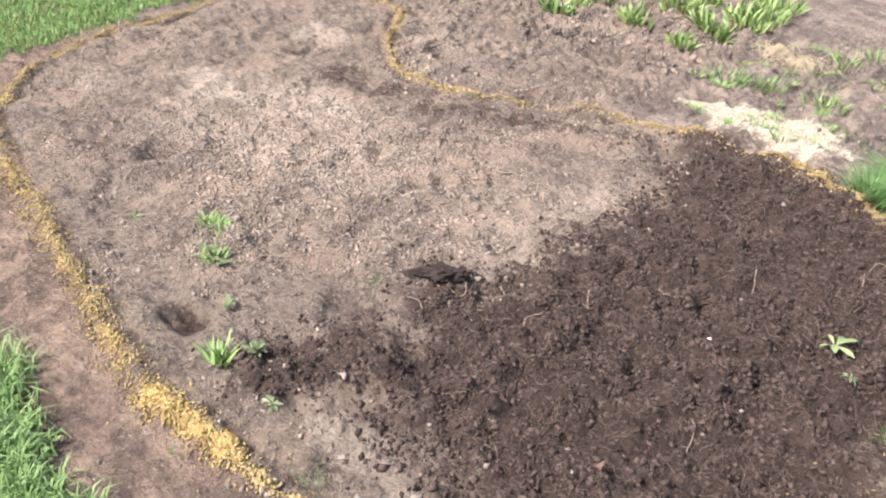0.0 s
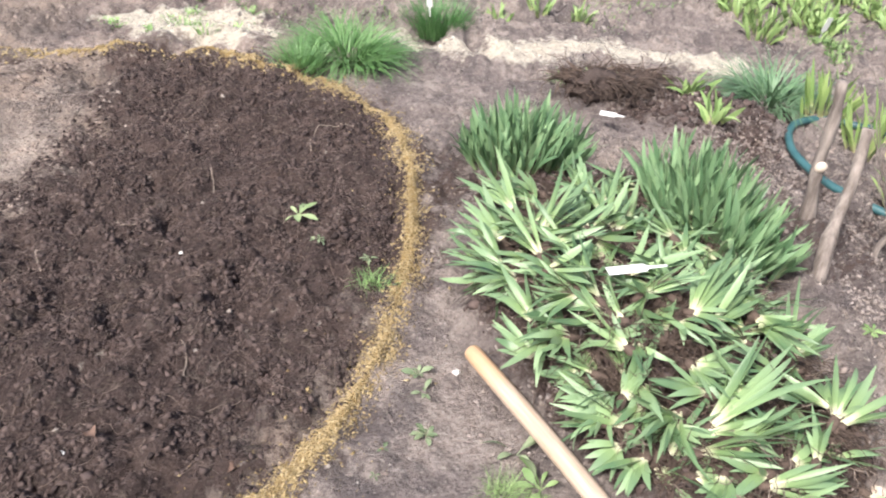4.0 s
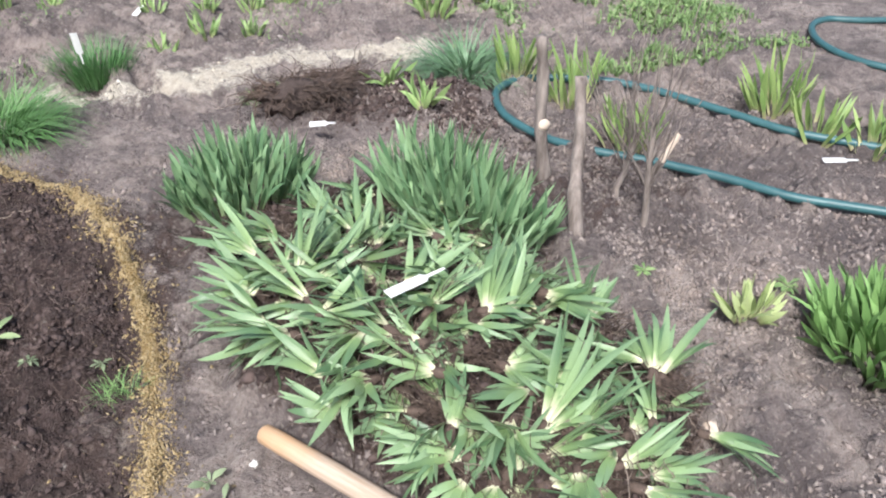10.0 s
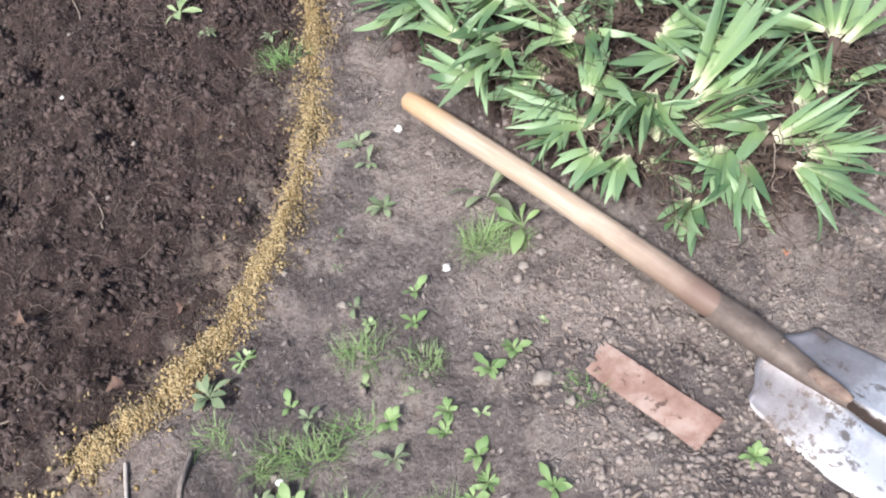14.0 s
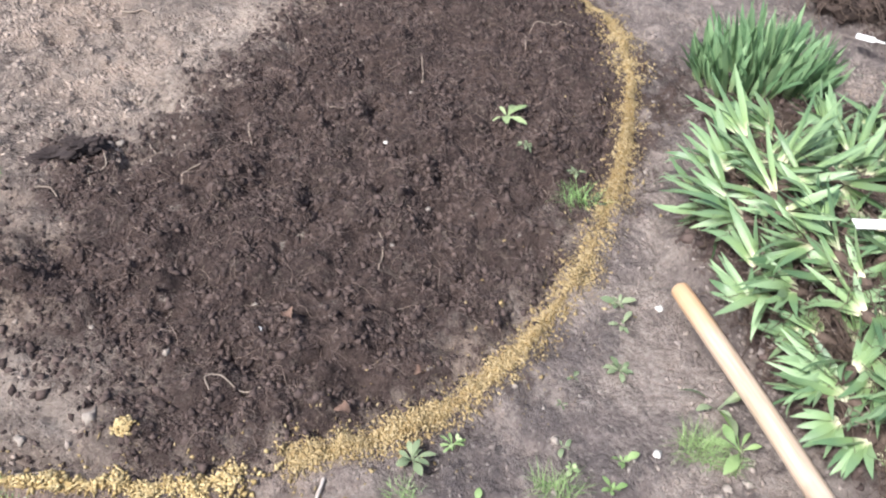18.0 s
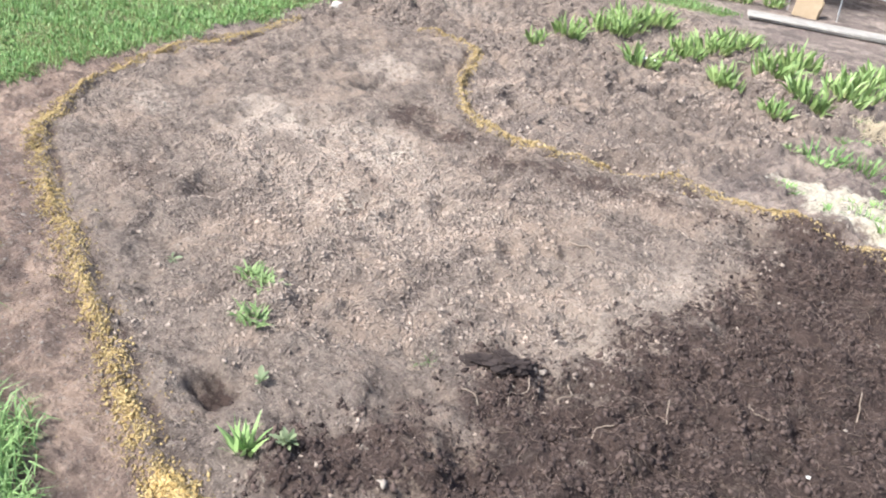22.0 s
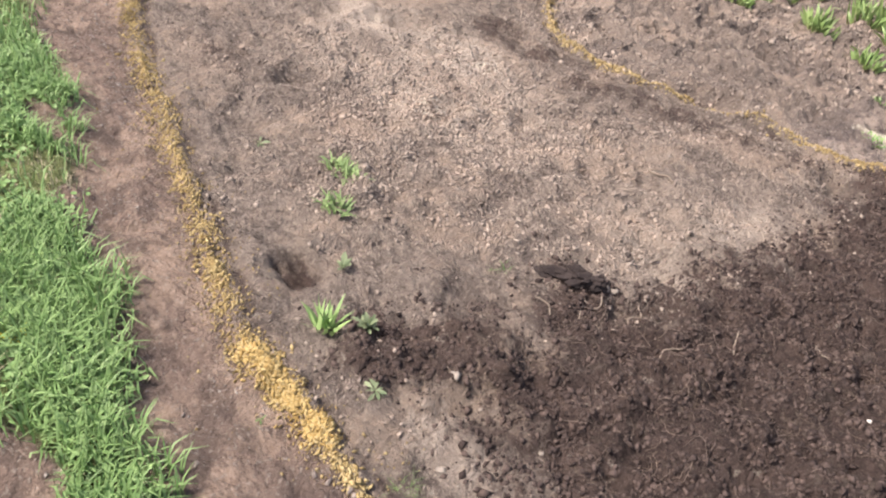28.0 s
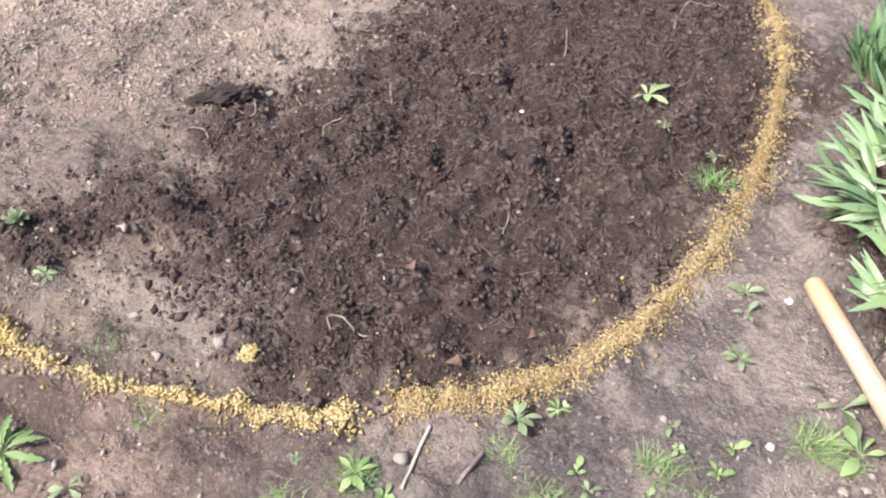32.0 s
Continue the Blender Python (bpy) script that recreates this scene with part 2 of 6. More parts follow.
def shaft_wood():
    """Turned wood: orange at the grip, pale and polished in the middle, stained towards the socket."""
    n = Nodes("turned_ash_handle", 0.45, 0, 0.4)
    sx = n.t.nodes.new("ShaderNodeSeparateXYZ")
    n.t.links.new(n.where(), sx.inputs[0])
    f, g = n.noise(7, 5, 0.6, stretch=(1, 14, 14)), n.noise(5, 4, 0.6)
    c = n.mix(n.ramp(f, 0.35, 0.65), (0.38, 0.285, 0.21), (0.50, 0.40, 0.32))
    c = n.mix(n.ramp(n.math('ADD', sx.outputs[0], n.ramp(g, 0.3, 0.7, -0.1, 0.1)), 0.02, 0.22, 0.75, 0), c, (0.50, 0.31, 0.165))
    c = n.mix(n.ramp(n.math('ADD', sx.outputs[0], n.ramp(g, 0.3, 0.7, -0.12, 0.12)), 0.60, 0.84, 0, 1.0), c, (0.185, 0.125, 0.10))
    n.bump(f, 0.06, 0.004)
    return n.done(c)


WOOD = shaft_wood()


def rusty():
    """Old sheet steel: even brown rust, dark pits, pale dust."""
    n = Nodes("rusted_steel", 0.85, 0.1, 0.2)
    a, b, c = n.noise(18, 5, 0.65), n.noise(48, 4, 0.6), n.noise(9, 5, 0.7)
    col = n.mix(n.ramp(a, 0.38, 0.62), (0.245, 0.150, 0.120), (0.37, 0.255, 0.215))
    col = n.mix(n.ramp(c, 0.50, 0.62, 0, 0.6), col, (0.42, 0.335, 0.295))
    col = n.mix(n.ramp(b, 0.60, 0.66, 0, 0.85), col, (0.10, 0.065, 0.055))
    n.bump(b, 0.3, 0.004)
    return n.done(col)


RUST = rusty()
SOCKET = plain("dull_steel", (0.115, 0.088, 0.076), (0.25, 0.205, 0.18), 26, 0.65, 0.3, 0.3)
RUBBER = plain("hose_rubber", (0.030, 0.095, 0.105), (0.055, 0.145, 0.155), 18, 0.42, 0, 0.05, 0.5)
PLASTIC = plain("white_plastic", (0.75, 0.76, 0.76), (0.85, 0.85, 0.84), 20, 0.4, 0, 0.0)
BARK = plain("weathered_bark", (0.095, 0.076, 0.067), (0.40, 0.345, 0.31), 30, 0.9, 0, 0.8, stretch=(1, 1, 0.2))
CUTWOOD = plain("fresh_cut_wood", (0.62, 0.50, 0.40), (0.74, 0.64, 0.54), 30, 0.7)
CLOD = plain("dark_clod", (0.045, 0.034, 0.031), (0.115, 0.088, 0.077), 40, 0.95, 0, 0.7, 0.1)
STONE = plain("pale_stone", (0.22, 0.19, 0.165), (0.38, 0.335, 0.30), 40, 0.9)
CONCRETE = plain("whitewashed_concrete", (0.62, 0.60, 0.56), (0.78, 0.77, 0.74), 12, 0.85)
SHEET = plain("white_fence_sheet", (0.80, 0.85, 0.89), (0.85, 0.88, 0.91), 3, 0.35, 0, 0.0, 0.5)
TEAL = plain("teal_paint", (0.050, 0.20, 0.24), (0.07, 0.25, 0.29), 10, 0.45, 0, 0.05)
REDPOST = plain("red_brown_post", (0.22, 0.085, 0.06), (0.30, 0.13, 0.09), 15, 0.7)
CARD = plain("brown_cardboard", (0.43, 0.33, 0.22), (0.52, 0.41, 0.29), 12, 0.85, 0, 0.1)


def island_mix(name, cols, rough=0.9, bump=30, patchy=False):
    """Every loose bit takes its own shade between the colours."""
    n = Nodes(name, rough, 0, 0.15)
    r = n.island()
    c = cols[0]
    for i, k in enumerate(cols[1:]):
        lo = i / (len(cols) - 1)
        c = n.mix(n.ramp(r, lo, lo + 1 / (len(cols) - 1)), c, k)
    if patchy:
        c = n.mix(n.ramp(n.noise(5.5, 6, 0.7), 0.48, 0.60, 0, 0.8), c, n.mix(1.0, c, (0.58, 0.56, 0.56), 'MULTIPLY'))
        c = n.mix(n.ramp(n.noise(3.1, 6, 0.68), 0.50, 0.60, 0, 0.7), c, n.mix(1.0, c, (1.25, 1.2, 1.16), 'MULTIPLY'))
    f = n.noise(bump * 6, 4, 0.7)
    c = n.mix(n.ramp(f, 0.3, 0.75, 0, 0.5), c, n.mix(1.0, c, (0.5, 0.47, 0.45), 'MULTIPLY'))
    n.bump(f, 0.5, 0.004)
    return n.done(c)


SAWDUST = island_mix("sawdust", [(0.335, 0.244, 0.121), (0.419, 0.321, 0.169), (0.502, 0.409, 0.242), (0.298, 0.212, 0.104)])
SAWPALE = island_mix("pale_sawdust", [(0.368, 0.271, 0.124), (0.478, 0.377, 0.193), (0.561, 0.460, 0.267), (0.340, 0.248, 0.115)])
SAWGOLD = island_mix("orange_sawdust", [(0.40, 0.275, 0.11), (0.48, 0.355, 0.155), (0.55, 0.44, 0.23)])
CLODS = island_mix("dark_clods", [(0.038, 0.0285, 0.0275), (0.078, 0.0585, 0.055), (0.122, 0.091, 0.083), (0.053, 0.039, 0.037)])
CRUMBS = island_mix("dry_crumbs", [(0.27, 0.221, 0.194), (0.35, 0.292, 0.256), (0.42, 0.357, 0.313), (0.24, 0.195, 0.172)], patchy=True)
GRAVEL = island_mix("pale_gravel", [(0.205, 0.177, 0.166), (0.279, 0.245, 0.227), (0.335, 0.298, 0.275), (0.391, 0.352, 0.326)])
CRUST = island_mix("broken_crust", [(0.20, 0.168, 0.152), (0.26, 0.222, 0.200), (0.32, 0.277, 0.250), (0.23, 0.195, 0.177)], patchy=True)
CHALK = island_mix("pale_ash", [(0.60, 0.53, 0.42), (0.72, 0.66, 0.55), (0.80, 0.76, 0.67)])
PATHCLOD = island_mix("trodden_clods", [(0.20, 0.170, 0.160), (0.27, 0.232, 0.216), (0.34, 0.294, 0.272), (0.23, 0.196, 0.184)], patchy=True)
SAWMID = island_mix("deep_yellow_sawdust", [(0.36, 0.262, 0.122), (0.45, 0.345, 0.172), (0.52, 0.42, 0.225), (0.32, 0.23, 0.108)])
LAWNWEED = leafy("lawn_weed_leaf", (0.125, 0.265, 0.080), (0.265, 0.405, 0.165), (0.2, 0.27, 0.12), 0.2, 0.5)

# ---- plan of the garden ----
TABLE = np.random.RandomState(11).rand(512, 512)


def vn(x, y, s, seed=0):
    """Smooth noise, 0 to 1, with cells of s metres."""
    ca, sa = math.cos(0.6 + 1.3 * seed), math.sin(0.6 + 1.3 * seed)
    u, v = (np.asarray(x) * ca - np.asarray(y) * sa) / s + seed * 37.7 + 100, (np.asarray(x) * sa + np.asarray(y) * ca) / s + seed * 19.3 + 100
    i, j = np.floor(u).astype(int), np.floor(v).astype(int)
    a, b = u - i, v - j
    a, b = a * a * (3 - 2 * a), b * b * (3 - 2 * b)
    i0, i1, j0, j1 = i % 512, (i + 1) % 512, j % 512, (j + 1) % 512
    return (TABLE[i0, j0] * (1 - a) + TABLE[i1, j0] * a) * (1 - b) + (TABLE[i0, j1] * (1 - a) + TABLE[i1, j1] * a) * b


def fbm(x, y, s, octaves=3, seed=0):
    total, amp, out = 0.0, 1.0, 0.0
    for k in range(octaves):
        out = out + amp * vn(x, y, s / 2 ** k, seed + k)
        total, amp = total + amp, amp * 0.55
    return out / total - 0.5


def smooth(pts, n=6):
    """A rounded line through the points."""
    p = np.array([2 * np.array(pts[0]) - pts[1], *pts, 2 * np.array(pts[-1]) - pts[-2]], float)
    out = []
    for k in range(1, len(p) - 2):
        for t in np.arange(n) / n:
            out.append(0.5 * (2 * p[k] + (p[k + 1] - p[k - 1]) * t + (2 * p[k - 1] - 5 * p[k] + 4 * p[k + 1] - p[k + 2]) * t * t + (3 * p[k] - p[k - 1] - 3 * p[k + 1] + p[k + 2]) * t ** 3))
    return np.array(out + [p[-2]])


def away(x, y, line, closed=False):
    """Distance from a line, and how far along it (0 to 1) the nearest place is."""
    best, where = np.full(np.shape(x), 1e9), np.zeros(np.shape(x))
    q = np.vstack([line, line[:1]]) if closed else np.asarray(line)
    for k in range(len(q) - 1):
        d = q[k + 1] - q[k]
        t = np.clip(((x - q[k][0]) * d[0] + (y - q[k][1]) * d[1]) / (d @ d + 1e-12), 0, 1)
        e = np.hypot(x - q[k][0] - t * d[0], y - q[k][1] - t * d[1])
        where = np.where(e < best, (k + t) / (len(q) - 1), where)
        best = np.minimum(best, e)
    return best, where


def inside(x, y, poly):
    hit = np.zeros(np.shape(x), bool)
    for (x0, y0), (x1, y1) in zip(poly, np.roll(poly, -1, 0)):
        hit ^= ((y0 > y) != (y1 > y)) & (x < (x1 - x0) * (y - y0) / (y1 - y0 + 1e-12) + x0)
    return hit


def depth_in(x, y, poly):
    """Metres inside the outline; negative outside."""
    d, _ = away(x, y, np.asarray(poly), True)
    return np.where(inside(x, y, np.asarray(poly)), d, -d)


def soft(v, a, b):
    t = np.clip((v - a) / (b - a), 0, 1)
    return t * t * (3 - 2 * t)


# sawdust line round the bed: the curve on the iris side, and the long lawn side
LINE_R = smooth([(-0.50, 0.86), (-0.34, 0.985), (-0.18, 1.17), (-0.07, 1.42), (-0.01, 1.75), (0.0, 2.2), (-0.06, 2.66), (-0.18, 3.01), (-0.35, 3.2), (-0.58, 3.37), (-0.9, 3.47), (-1.29, 3.51), (-1.66, 3.48), (-2.08, 3.36), (-2.5, 3.12), (-2.75, 3.02), (-2.95, 2.99), (-3.2, 3.07), (-3.5, 3.29), (-3.72, 3.6), (-3.9, 3.8), (-4.2, 3.88), (-4.49, 3.74)])
LINE_L = smooth([(-0.54, 0.81), (-0.65, 0.75), (-0.82, 0.69), (-1.03, 0.63), (-1.24, 0.592), (-1.42, 0.585), (-1.61, 0.58), (-1.78, 0.57), (-1.93, 0.585), (-2.11, 0.625), (-2.35, 0.69), (-2.64, 0.745), (-3.0, 0.835), (-3.32, 0.90), (-3.68, 0.99), (-3.94, 1.08), (-4.13, 1.23), (-4.38, 1.49), (-4.55, 1.74), (-4.68, 2.03), (-4.76, 2.4), (-4.83, 2.8), (-4.92, 3.2), (-4.97, 3.5)])
BED = np.vstack([LINE_R, [(-4.75, 3.7)], LINE_L[::-1]])
# freshly dug dark half of the bed
DUG = np.array([(-1.34, 3.47), (-1.37, 3.1), (-1.28, 2.8), (-1.24, 2.45), (-1.30, 2.2), (-1.33, 1.93), (-1.45, 1.68), (-1.62, 1.6), (-1.5, 1.5), (-1.46, 1.35), (-1.56, 1.1), (-1.66, 0.93), (-1.58, 0.84), (-1.42, 0.98), (-1.22, 1.0), (-1.0, 0.97), (-0.9, 0.86), (-0.78, 0.76), (-0.52, 0.84), (-0.18, 1.17), (-0.05, 1.6), (-0.02, 2.2), (-0.08, 2.66), (-0.35, 3.17), (-0.8, 3.43)])
HEAP = np.array([(0.14, 2.64), (0.20, 2.36), (0.17, 2.05), (0.18, 1.78), (0.34, 1.52), (0.50, 1.32), (0.76, 1.09), (0.98, 1.06), (1.20, 1.22), (1.30, 1.50), (1.2, 1.8), (1.13, 1.95), (1.2, 2.25), (1.1, 2.6), (0.86, 2.78), (0.55, 2.75), (0.3, 2.9)])
MOUND = np.array([(0.56, 3.60), (0.55, 3.33), (0.77, 3.25), (1.0, 3.05), (1.31, 2.82), (1.46, 3.04), (1.50, 3.38), (1.21, 3.57), (0.93, 3.68)])
ASH_A = np.array([(-1.85, 3.95), (-1.73, 4.13), (-1.41, 4.22), (-1.07, 4.22), (-0.86, 3.90), (-1.0, 3.66), (-1.43, 3.70)])
ASH_B = smooth([(-0.26, 3.86), (0.1, 3.86), (0.42, 3.94), (0.75, 4.0), (1.1, 3.97), (1.36, 3.92)])
LAWN_EDGE = np.array([(-1.02, -0.6), (-1.15, 0.02), (-1.31, 0.17), (-1.5, 0.24), (-1.72, 0.28), (-1.92, 0.33), (-2.2, 0.34), (-2.6, 0.42), (-2.85, 0.47), (-3.2, 0.56), (-3.6, 0.56), (-4.1, 0.72), (-4.55, 0.97), (-4.66, 1.42), (-4.78, 1.94), (-4.92, 2.6), (-5.08, 3.34), (-5.22, 3.94), (-5.32, 4.6), (-5.45, 5.3), (-5.3, 5.95), (-4.75, 5.85), (-4.25, 6.3), (-3.7, 6.5), (-3.7, 6.75), (-4.6, 6.75), (-5.4, 6.9), (-6.6, 7.2), (-8.4, 6.2), (-11.0, 4.4), (-14.0, 1.0), (-14.5, -5.0), (-11.0, -10.0), (-4.0, -11.5), (0.5, -9.0), (1.4, -6.0), (0.4, -3.6), (-0.5, -2.2), (-0.8, -1.3)])


BAND = np.array([(-3.3, 2.72), (-3.0, 2.74), (-2.65, 2.78), (-2.2, 3.03), (-1.75, 3.22)])


# moist dark places and dry pale ones: x, y, half length, half width
DAMP = np.array([(1.95, 2.65, 0.45, 0.35), (2.4, 2.3, 0.4, 0.3), (1.5, 2.9, 0.35, 0.3), (0.12, 2.75, 0.25, 0.35), (1.55, 2.45, 0.3, 0.25), (1.30, 0.95, 0.22, 0.12), (1.66, 2.16, 0.35, 0.22), (2.28, 1.86, 0.3, 0.2), (1.27, 2.56, 0.25, 0.3), (-3.75, 1.45, 0.16, 0.13), (-3.32, 1.26, 0.2, 0.13), (-2.95, 1.55, 0.2, 0.1), (-2.84, 2.09, 0.16, 0.05), (-3.3, 1.98, 0.13, 0.08), (-3.63, 4.15, 0.3, 0.16), (-2.47, 3.71, 0.26, 0.10), (-1.72, 1.27, 0.17, 0.05), (-1.76, 1.87, 0.15, 0.06), (-4.3, 2.98, 0.2, 0.14), (-0.75, 0.60, 0.26, 0.13), (-0.12, 0.95, 0.14, 0.2), (-0.22, 0.74, 0.16, 0.09), (-1.2, 0.48, 0.2, 0.06), (-3.05, 4.15, 0.25, 0.12), (-2.3, 3.3, 0.5, 0.05), (-2.6, 4.3, 0.4, 0.2), (-3.8, 4.7, 0.35, 0.2), (-1.9, 3.85, 0.3, 0.12)])
PALE = np.array([(1.47, 2.0, 0.13, 0.1), (1.42, 1.55, 0.25, 0.22), (0.80, 1.0, 0.2, 0.14), (2.1, 1.8, 0.1, 0.08), (-4.05, 1.68, 0.22, 0.16), (-2.84, 1.78, 0.15, 0.08), (-3.06, 2.35, 0.25, 0.2), (-2.6, 1.84, 0.22, 0.1), (-1.46, 2.5, 0.22, 0.25), (-3.9, 3.1, 0.25, 0.18), (-3.6, 2.1, 0.35, 0.14), (-1.45, 2.0, 0.16, 0.1), (-1.31, 0.86, 0.09, 0.1), (-1.12, 0.87, 0.15, 0.09), (-0.98, 0.80, 0.12, 0.06), (-1.1, 0.22, 0.2, 0.1), (0.15, 1.44, 0.12, 0.2), (0.5, 1.05, 0.2, 0.12), (0.91, 0.9, 0.2, 0.2), (-4.7, 4.5, 0.4, 0.2)])


def blots(x, y, table, wob):
    """Soft-edged uneven patches."""
    out = np.zeros(np.shape(x))
    for cx, cy, a, b in table:
        near = (np.abs(x - cx) < 2 * a + 0.3) & (np.abs(y - cy) < 2 * b + 0.3)
        q = np.hypot((x[near] - cx) / a, (y[near] - cy) / b) + 9 * wob[near]
        out[near] = np.maximum(out[near], 1 - np.clip((q - 0.55) / 0.8, 0, 1))
    return out


def domes(x, y, s, seed, fill=0.62):
    """Lumps about s across, each of its own height, 0 to 1."""
    u, v = np.asarray(x) / s + 400, np.asarray(y) / s + 400
    i, j = np.floor(u).astype(int), np.floor(v).astype(int)
    best = np.zeros(np.shape(u))
    for a in (-1, 0, 1):
        for b in (-1, 0, 1):
            p, q = (i + a + seed * 31) % 512, (j + b + seed * 57) % 512
            cx, cy = i + a + TABLE[p, q], j + b + TABLE[q, p]
            tall = TABLE[(p + 7) % 512, (q + 13) % 512]
            r = fill * (0.5 + 0.7 * tall)
            d = np.hypot(u - cx, (v - cy) * (0.7 + 0.6 * TABLE[(p + 3) % 512, (q + 9) % 512])) / r
            best = np.maximum(best, tall * np.sqrt(np.clip(1 - d * d, 0, 1)))
    return best


def line_side(x, y):
    dr, tr = away(x, y, LINE_R)
    dl, tl = away(x, y, LINE_L)
    return dr, tr, dl, tl


def zones(x, y):
    """What the ground is made of at a place."""
    x, y = np.asarray(x, float), np.asarray(y, float)
    wob = 0.09 * fbm(x, y, 0.22, 3, 3)
    dr, tr, dl, tl = line_side(x, y)
    z = {}
    z["in_bed"] = inside(x, y, BED)
    z["bed"] = soft(depth_in(x, y, BED) + 0.5 * wob, -0.03, 0.03)
    # heap soil: dark itself, and coloured darker still for shadow between the leaves
    heap = soft(depth_in(x, y, HEAP) + wob, -0.02, 0.12)
    mound = soft(depth_in(x, y, MOUND) + 1.4 * wob, -0.04, 0.14)
    z["heap"], z["mound"] = heap, mound
    side = inside(x, y, BED)
    # rim inside the sawdust: a shallow trench whose shadow is painted with dug colour
    edge = np.exp(-((np.minimum(dr, dl) - 0.06) / 0.022) ** 2) * side * (0.4 + 0.9 * vn(x, y, 0.2, 29))
    z["edge"] = edge
    ridge = soft(0.13 - np.abs((x + 1.53) * 0.86 - (y - 0.97) * 0.5) - wob, 0, 0.05) * soft(0.3 - np.hypot(x + 1.53, y - 1.0), 0, 0.1)
    clod = soft(0.13 - np.hypot((x + 1.53), (y - 1.6) * 1.2) + wob, 0, 0.06)
    hole = np.exp(-(((x + 1.975 + 0.6 * wob) / 0.085) ** 4 + ((y - 0.85 + 0.4 * wob) / 0.055) ** 4)) * (0.55 + 0.7 * vn(x, y, 0.035, 88))
    z["ridge"], z["clod"], z["hole"] = ridge, clod, hole
    hollow = soft(0.2 - np.hypot((x + 3.16), (y - 2.78)) + 2 * wob, 0, 0.2)
    z["hollow"] = hollow
    deep = depth_in(x, y, DUG)
    dug = soft(deep + 2.6 * wob + 0.16 * fbm(x, y, 0.07, 2, 44) + 0.12 * soft(y, 1.75, 2.2), -0.22, 0.22)
    z["fringe"] = soft(deep + 2.5 * wob, -0.30, -0.02)
    # dark tone: dug soil, plus the darkened rim, hole, hollow and band
    z["dug"] = np.clip(np.maximum.reduce([dug, heap, 0.62 * mound, 0.5 * edge, 0.5 * clod, ridge * 0.78, 1.15 * hole, 0.7 * hollow, 0.5 * soft(0.25 - np.hypot((x + 3.4), (y - 1.28)) + 2 * wob, 0, 0.25), 0.45 * soft(0.5 - np.hypot((x - 1.5) / 1.1, (y - 2.5)) + 2.5 * wob, 0, 0.3), 0.6 * soft(0.32 - np.hypot((x - 0.08), (y - 2.65)) + wob, 0, 0.25), 0.55 * soft(0.28 - away(x, y, BAND)[0] + 2.4 * wob, 0, 0.28)]), 0, 1)
    ash = np.maximum(soft(depth_in(x, y, ASH_A) + 4.5 * wob, -0.05, 0.16), soft(0.20 - away(x, y, ASH_B)[0] + 3.0 * wob, 0, 0.20))
    for cx, cy, r in ((-4.02, 1.68, 0.16), (-2.95, 2.36, 0.2), (-2.74, 1.85, 0.13), (-3.5, 2.2, 0.15)):
        ash = np.maximum(ash, 0.42 * soft(r - np.hypot(x - cx, y - cy) + 2 * wob, 0, 0.2))
    z["sand"] = ash
    z["damp"] = blots(x, y, DAMP, wob)
    z["pale"] = blots(x, y, PALE, wob)
    z["warm"] = soft(-x, 0.1, 1.1) * (1 - 0.75 * soft(y, 1.6, 3.0))
    z["dry"] = np.maximum(soft(1.0 - np.hypot((x + 3.05) / 0.95, (y - 2.05) / 0.62), 0, 0.5), 0.5 * soft(1.0 - np.hypot((x + 1.55) / 0.5, (y - 2.2) / 0.7), 0, 0.5))
    wr = 0.034 - 0.010 * soft(tr, 0.35, 0.6)
    wl = 0.020 + 0.008 * np.sin(tl * 70) + 0.012 * np.exp(-((tl - 0.27) / 0.03) ** 2)
    saw = np.maximum(soft(wr + 0.35 * wob - dr, 0, 0.03) * (1 - 0.5 * soft(tr, 0.86, 0.95)), soft(wl + 0.5 * wob - dl, 0, 0.03) * (1 - 0.6 * soft(tl, 0.82, 0.95)) * soft(vn(x, y, 0.10, 71), 0.1, 0.35))
    gap = soft(np.hypot(x + 0.52, y - 0.835) + 0.2 * wob, 0.03, 0.065)
    z["saw"] = saw * gap
    far_bed = soft(-1.75 - x + 3 * wob, 0, 0.4) * soft(y + 2 * wob, 2.9, 3.2) * (1 - soft(y, 5.6, 6.6))
    z["tan"] = np.maximum(z["bed"], 0.8 * far_bed)
    z["damp"] = np.maximum(z["damp"], 0.6 * far_bed * soft(vn(x, y, 0.5, 91) + 0.4 * fbm(x, y, 0.15, 2, 92), 0.2, 0.6))
    border = soft(0.75 - away(x, y, np.array([(-8.6, 5.7), (-2.2, 9.45)]))[0] + 2 * wob, 0, 0.4)
    z["dug"] = np.maximum(z["dug"], 0.55 * border)
    z["lawn"] = soft(depth_in(x, y, LAWN_EDGE) + 2.2 * wob + 0.05 * fbm(x, y, 0.06, 2, 48), -0.05, 0.08)
    z["lawn"] = z["lawn"] * soft(np.hypot((x + 1.62) / 0.2, (y + 0.08) / 0.12) + 4 * wob, 0.7, 1.2) * soft(np.hypot((x + 3.07) / 0.14, (y - 0.43) / 0.06) + 4 * wob, 0.7, 1.2)
    z["lawn"] = z["lawn"] * (1 - 0.75 * soft(x + 2 * wob, -1.62, -1.35) * soft(0.16 - y + 2 * wob, 0, 0.12) * soft(y, -1.2, -0.7))
    return z


DENTS = np.random.RandomState(77).uniform((-5.0, 0.75, 0, 0.6), (0.2, 5.6, 3.14, 1.35), (85, 4))


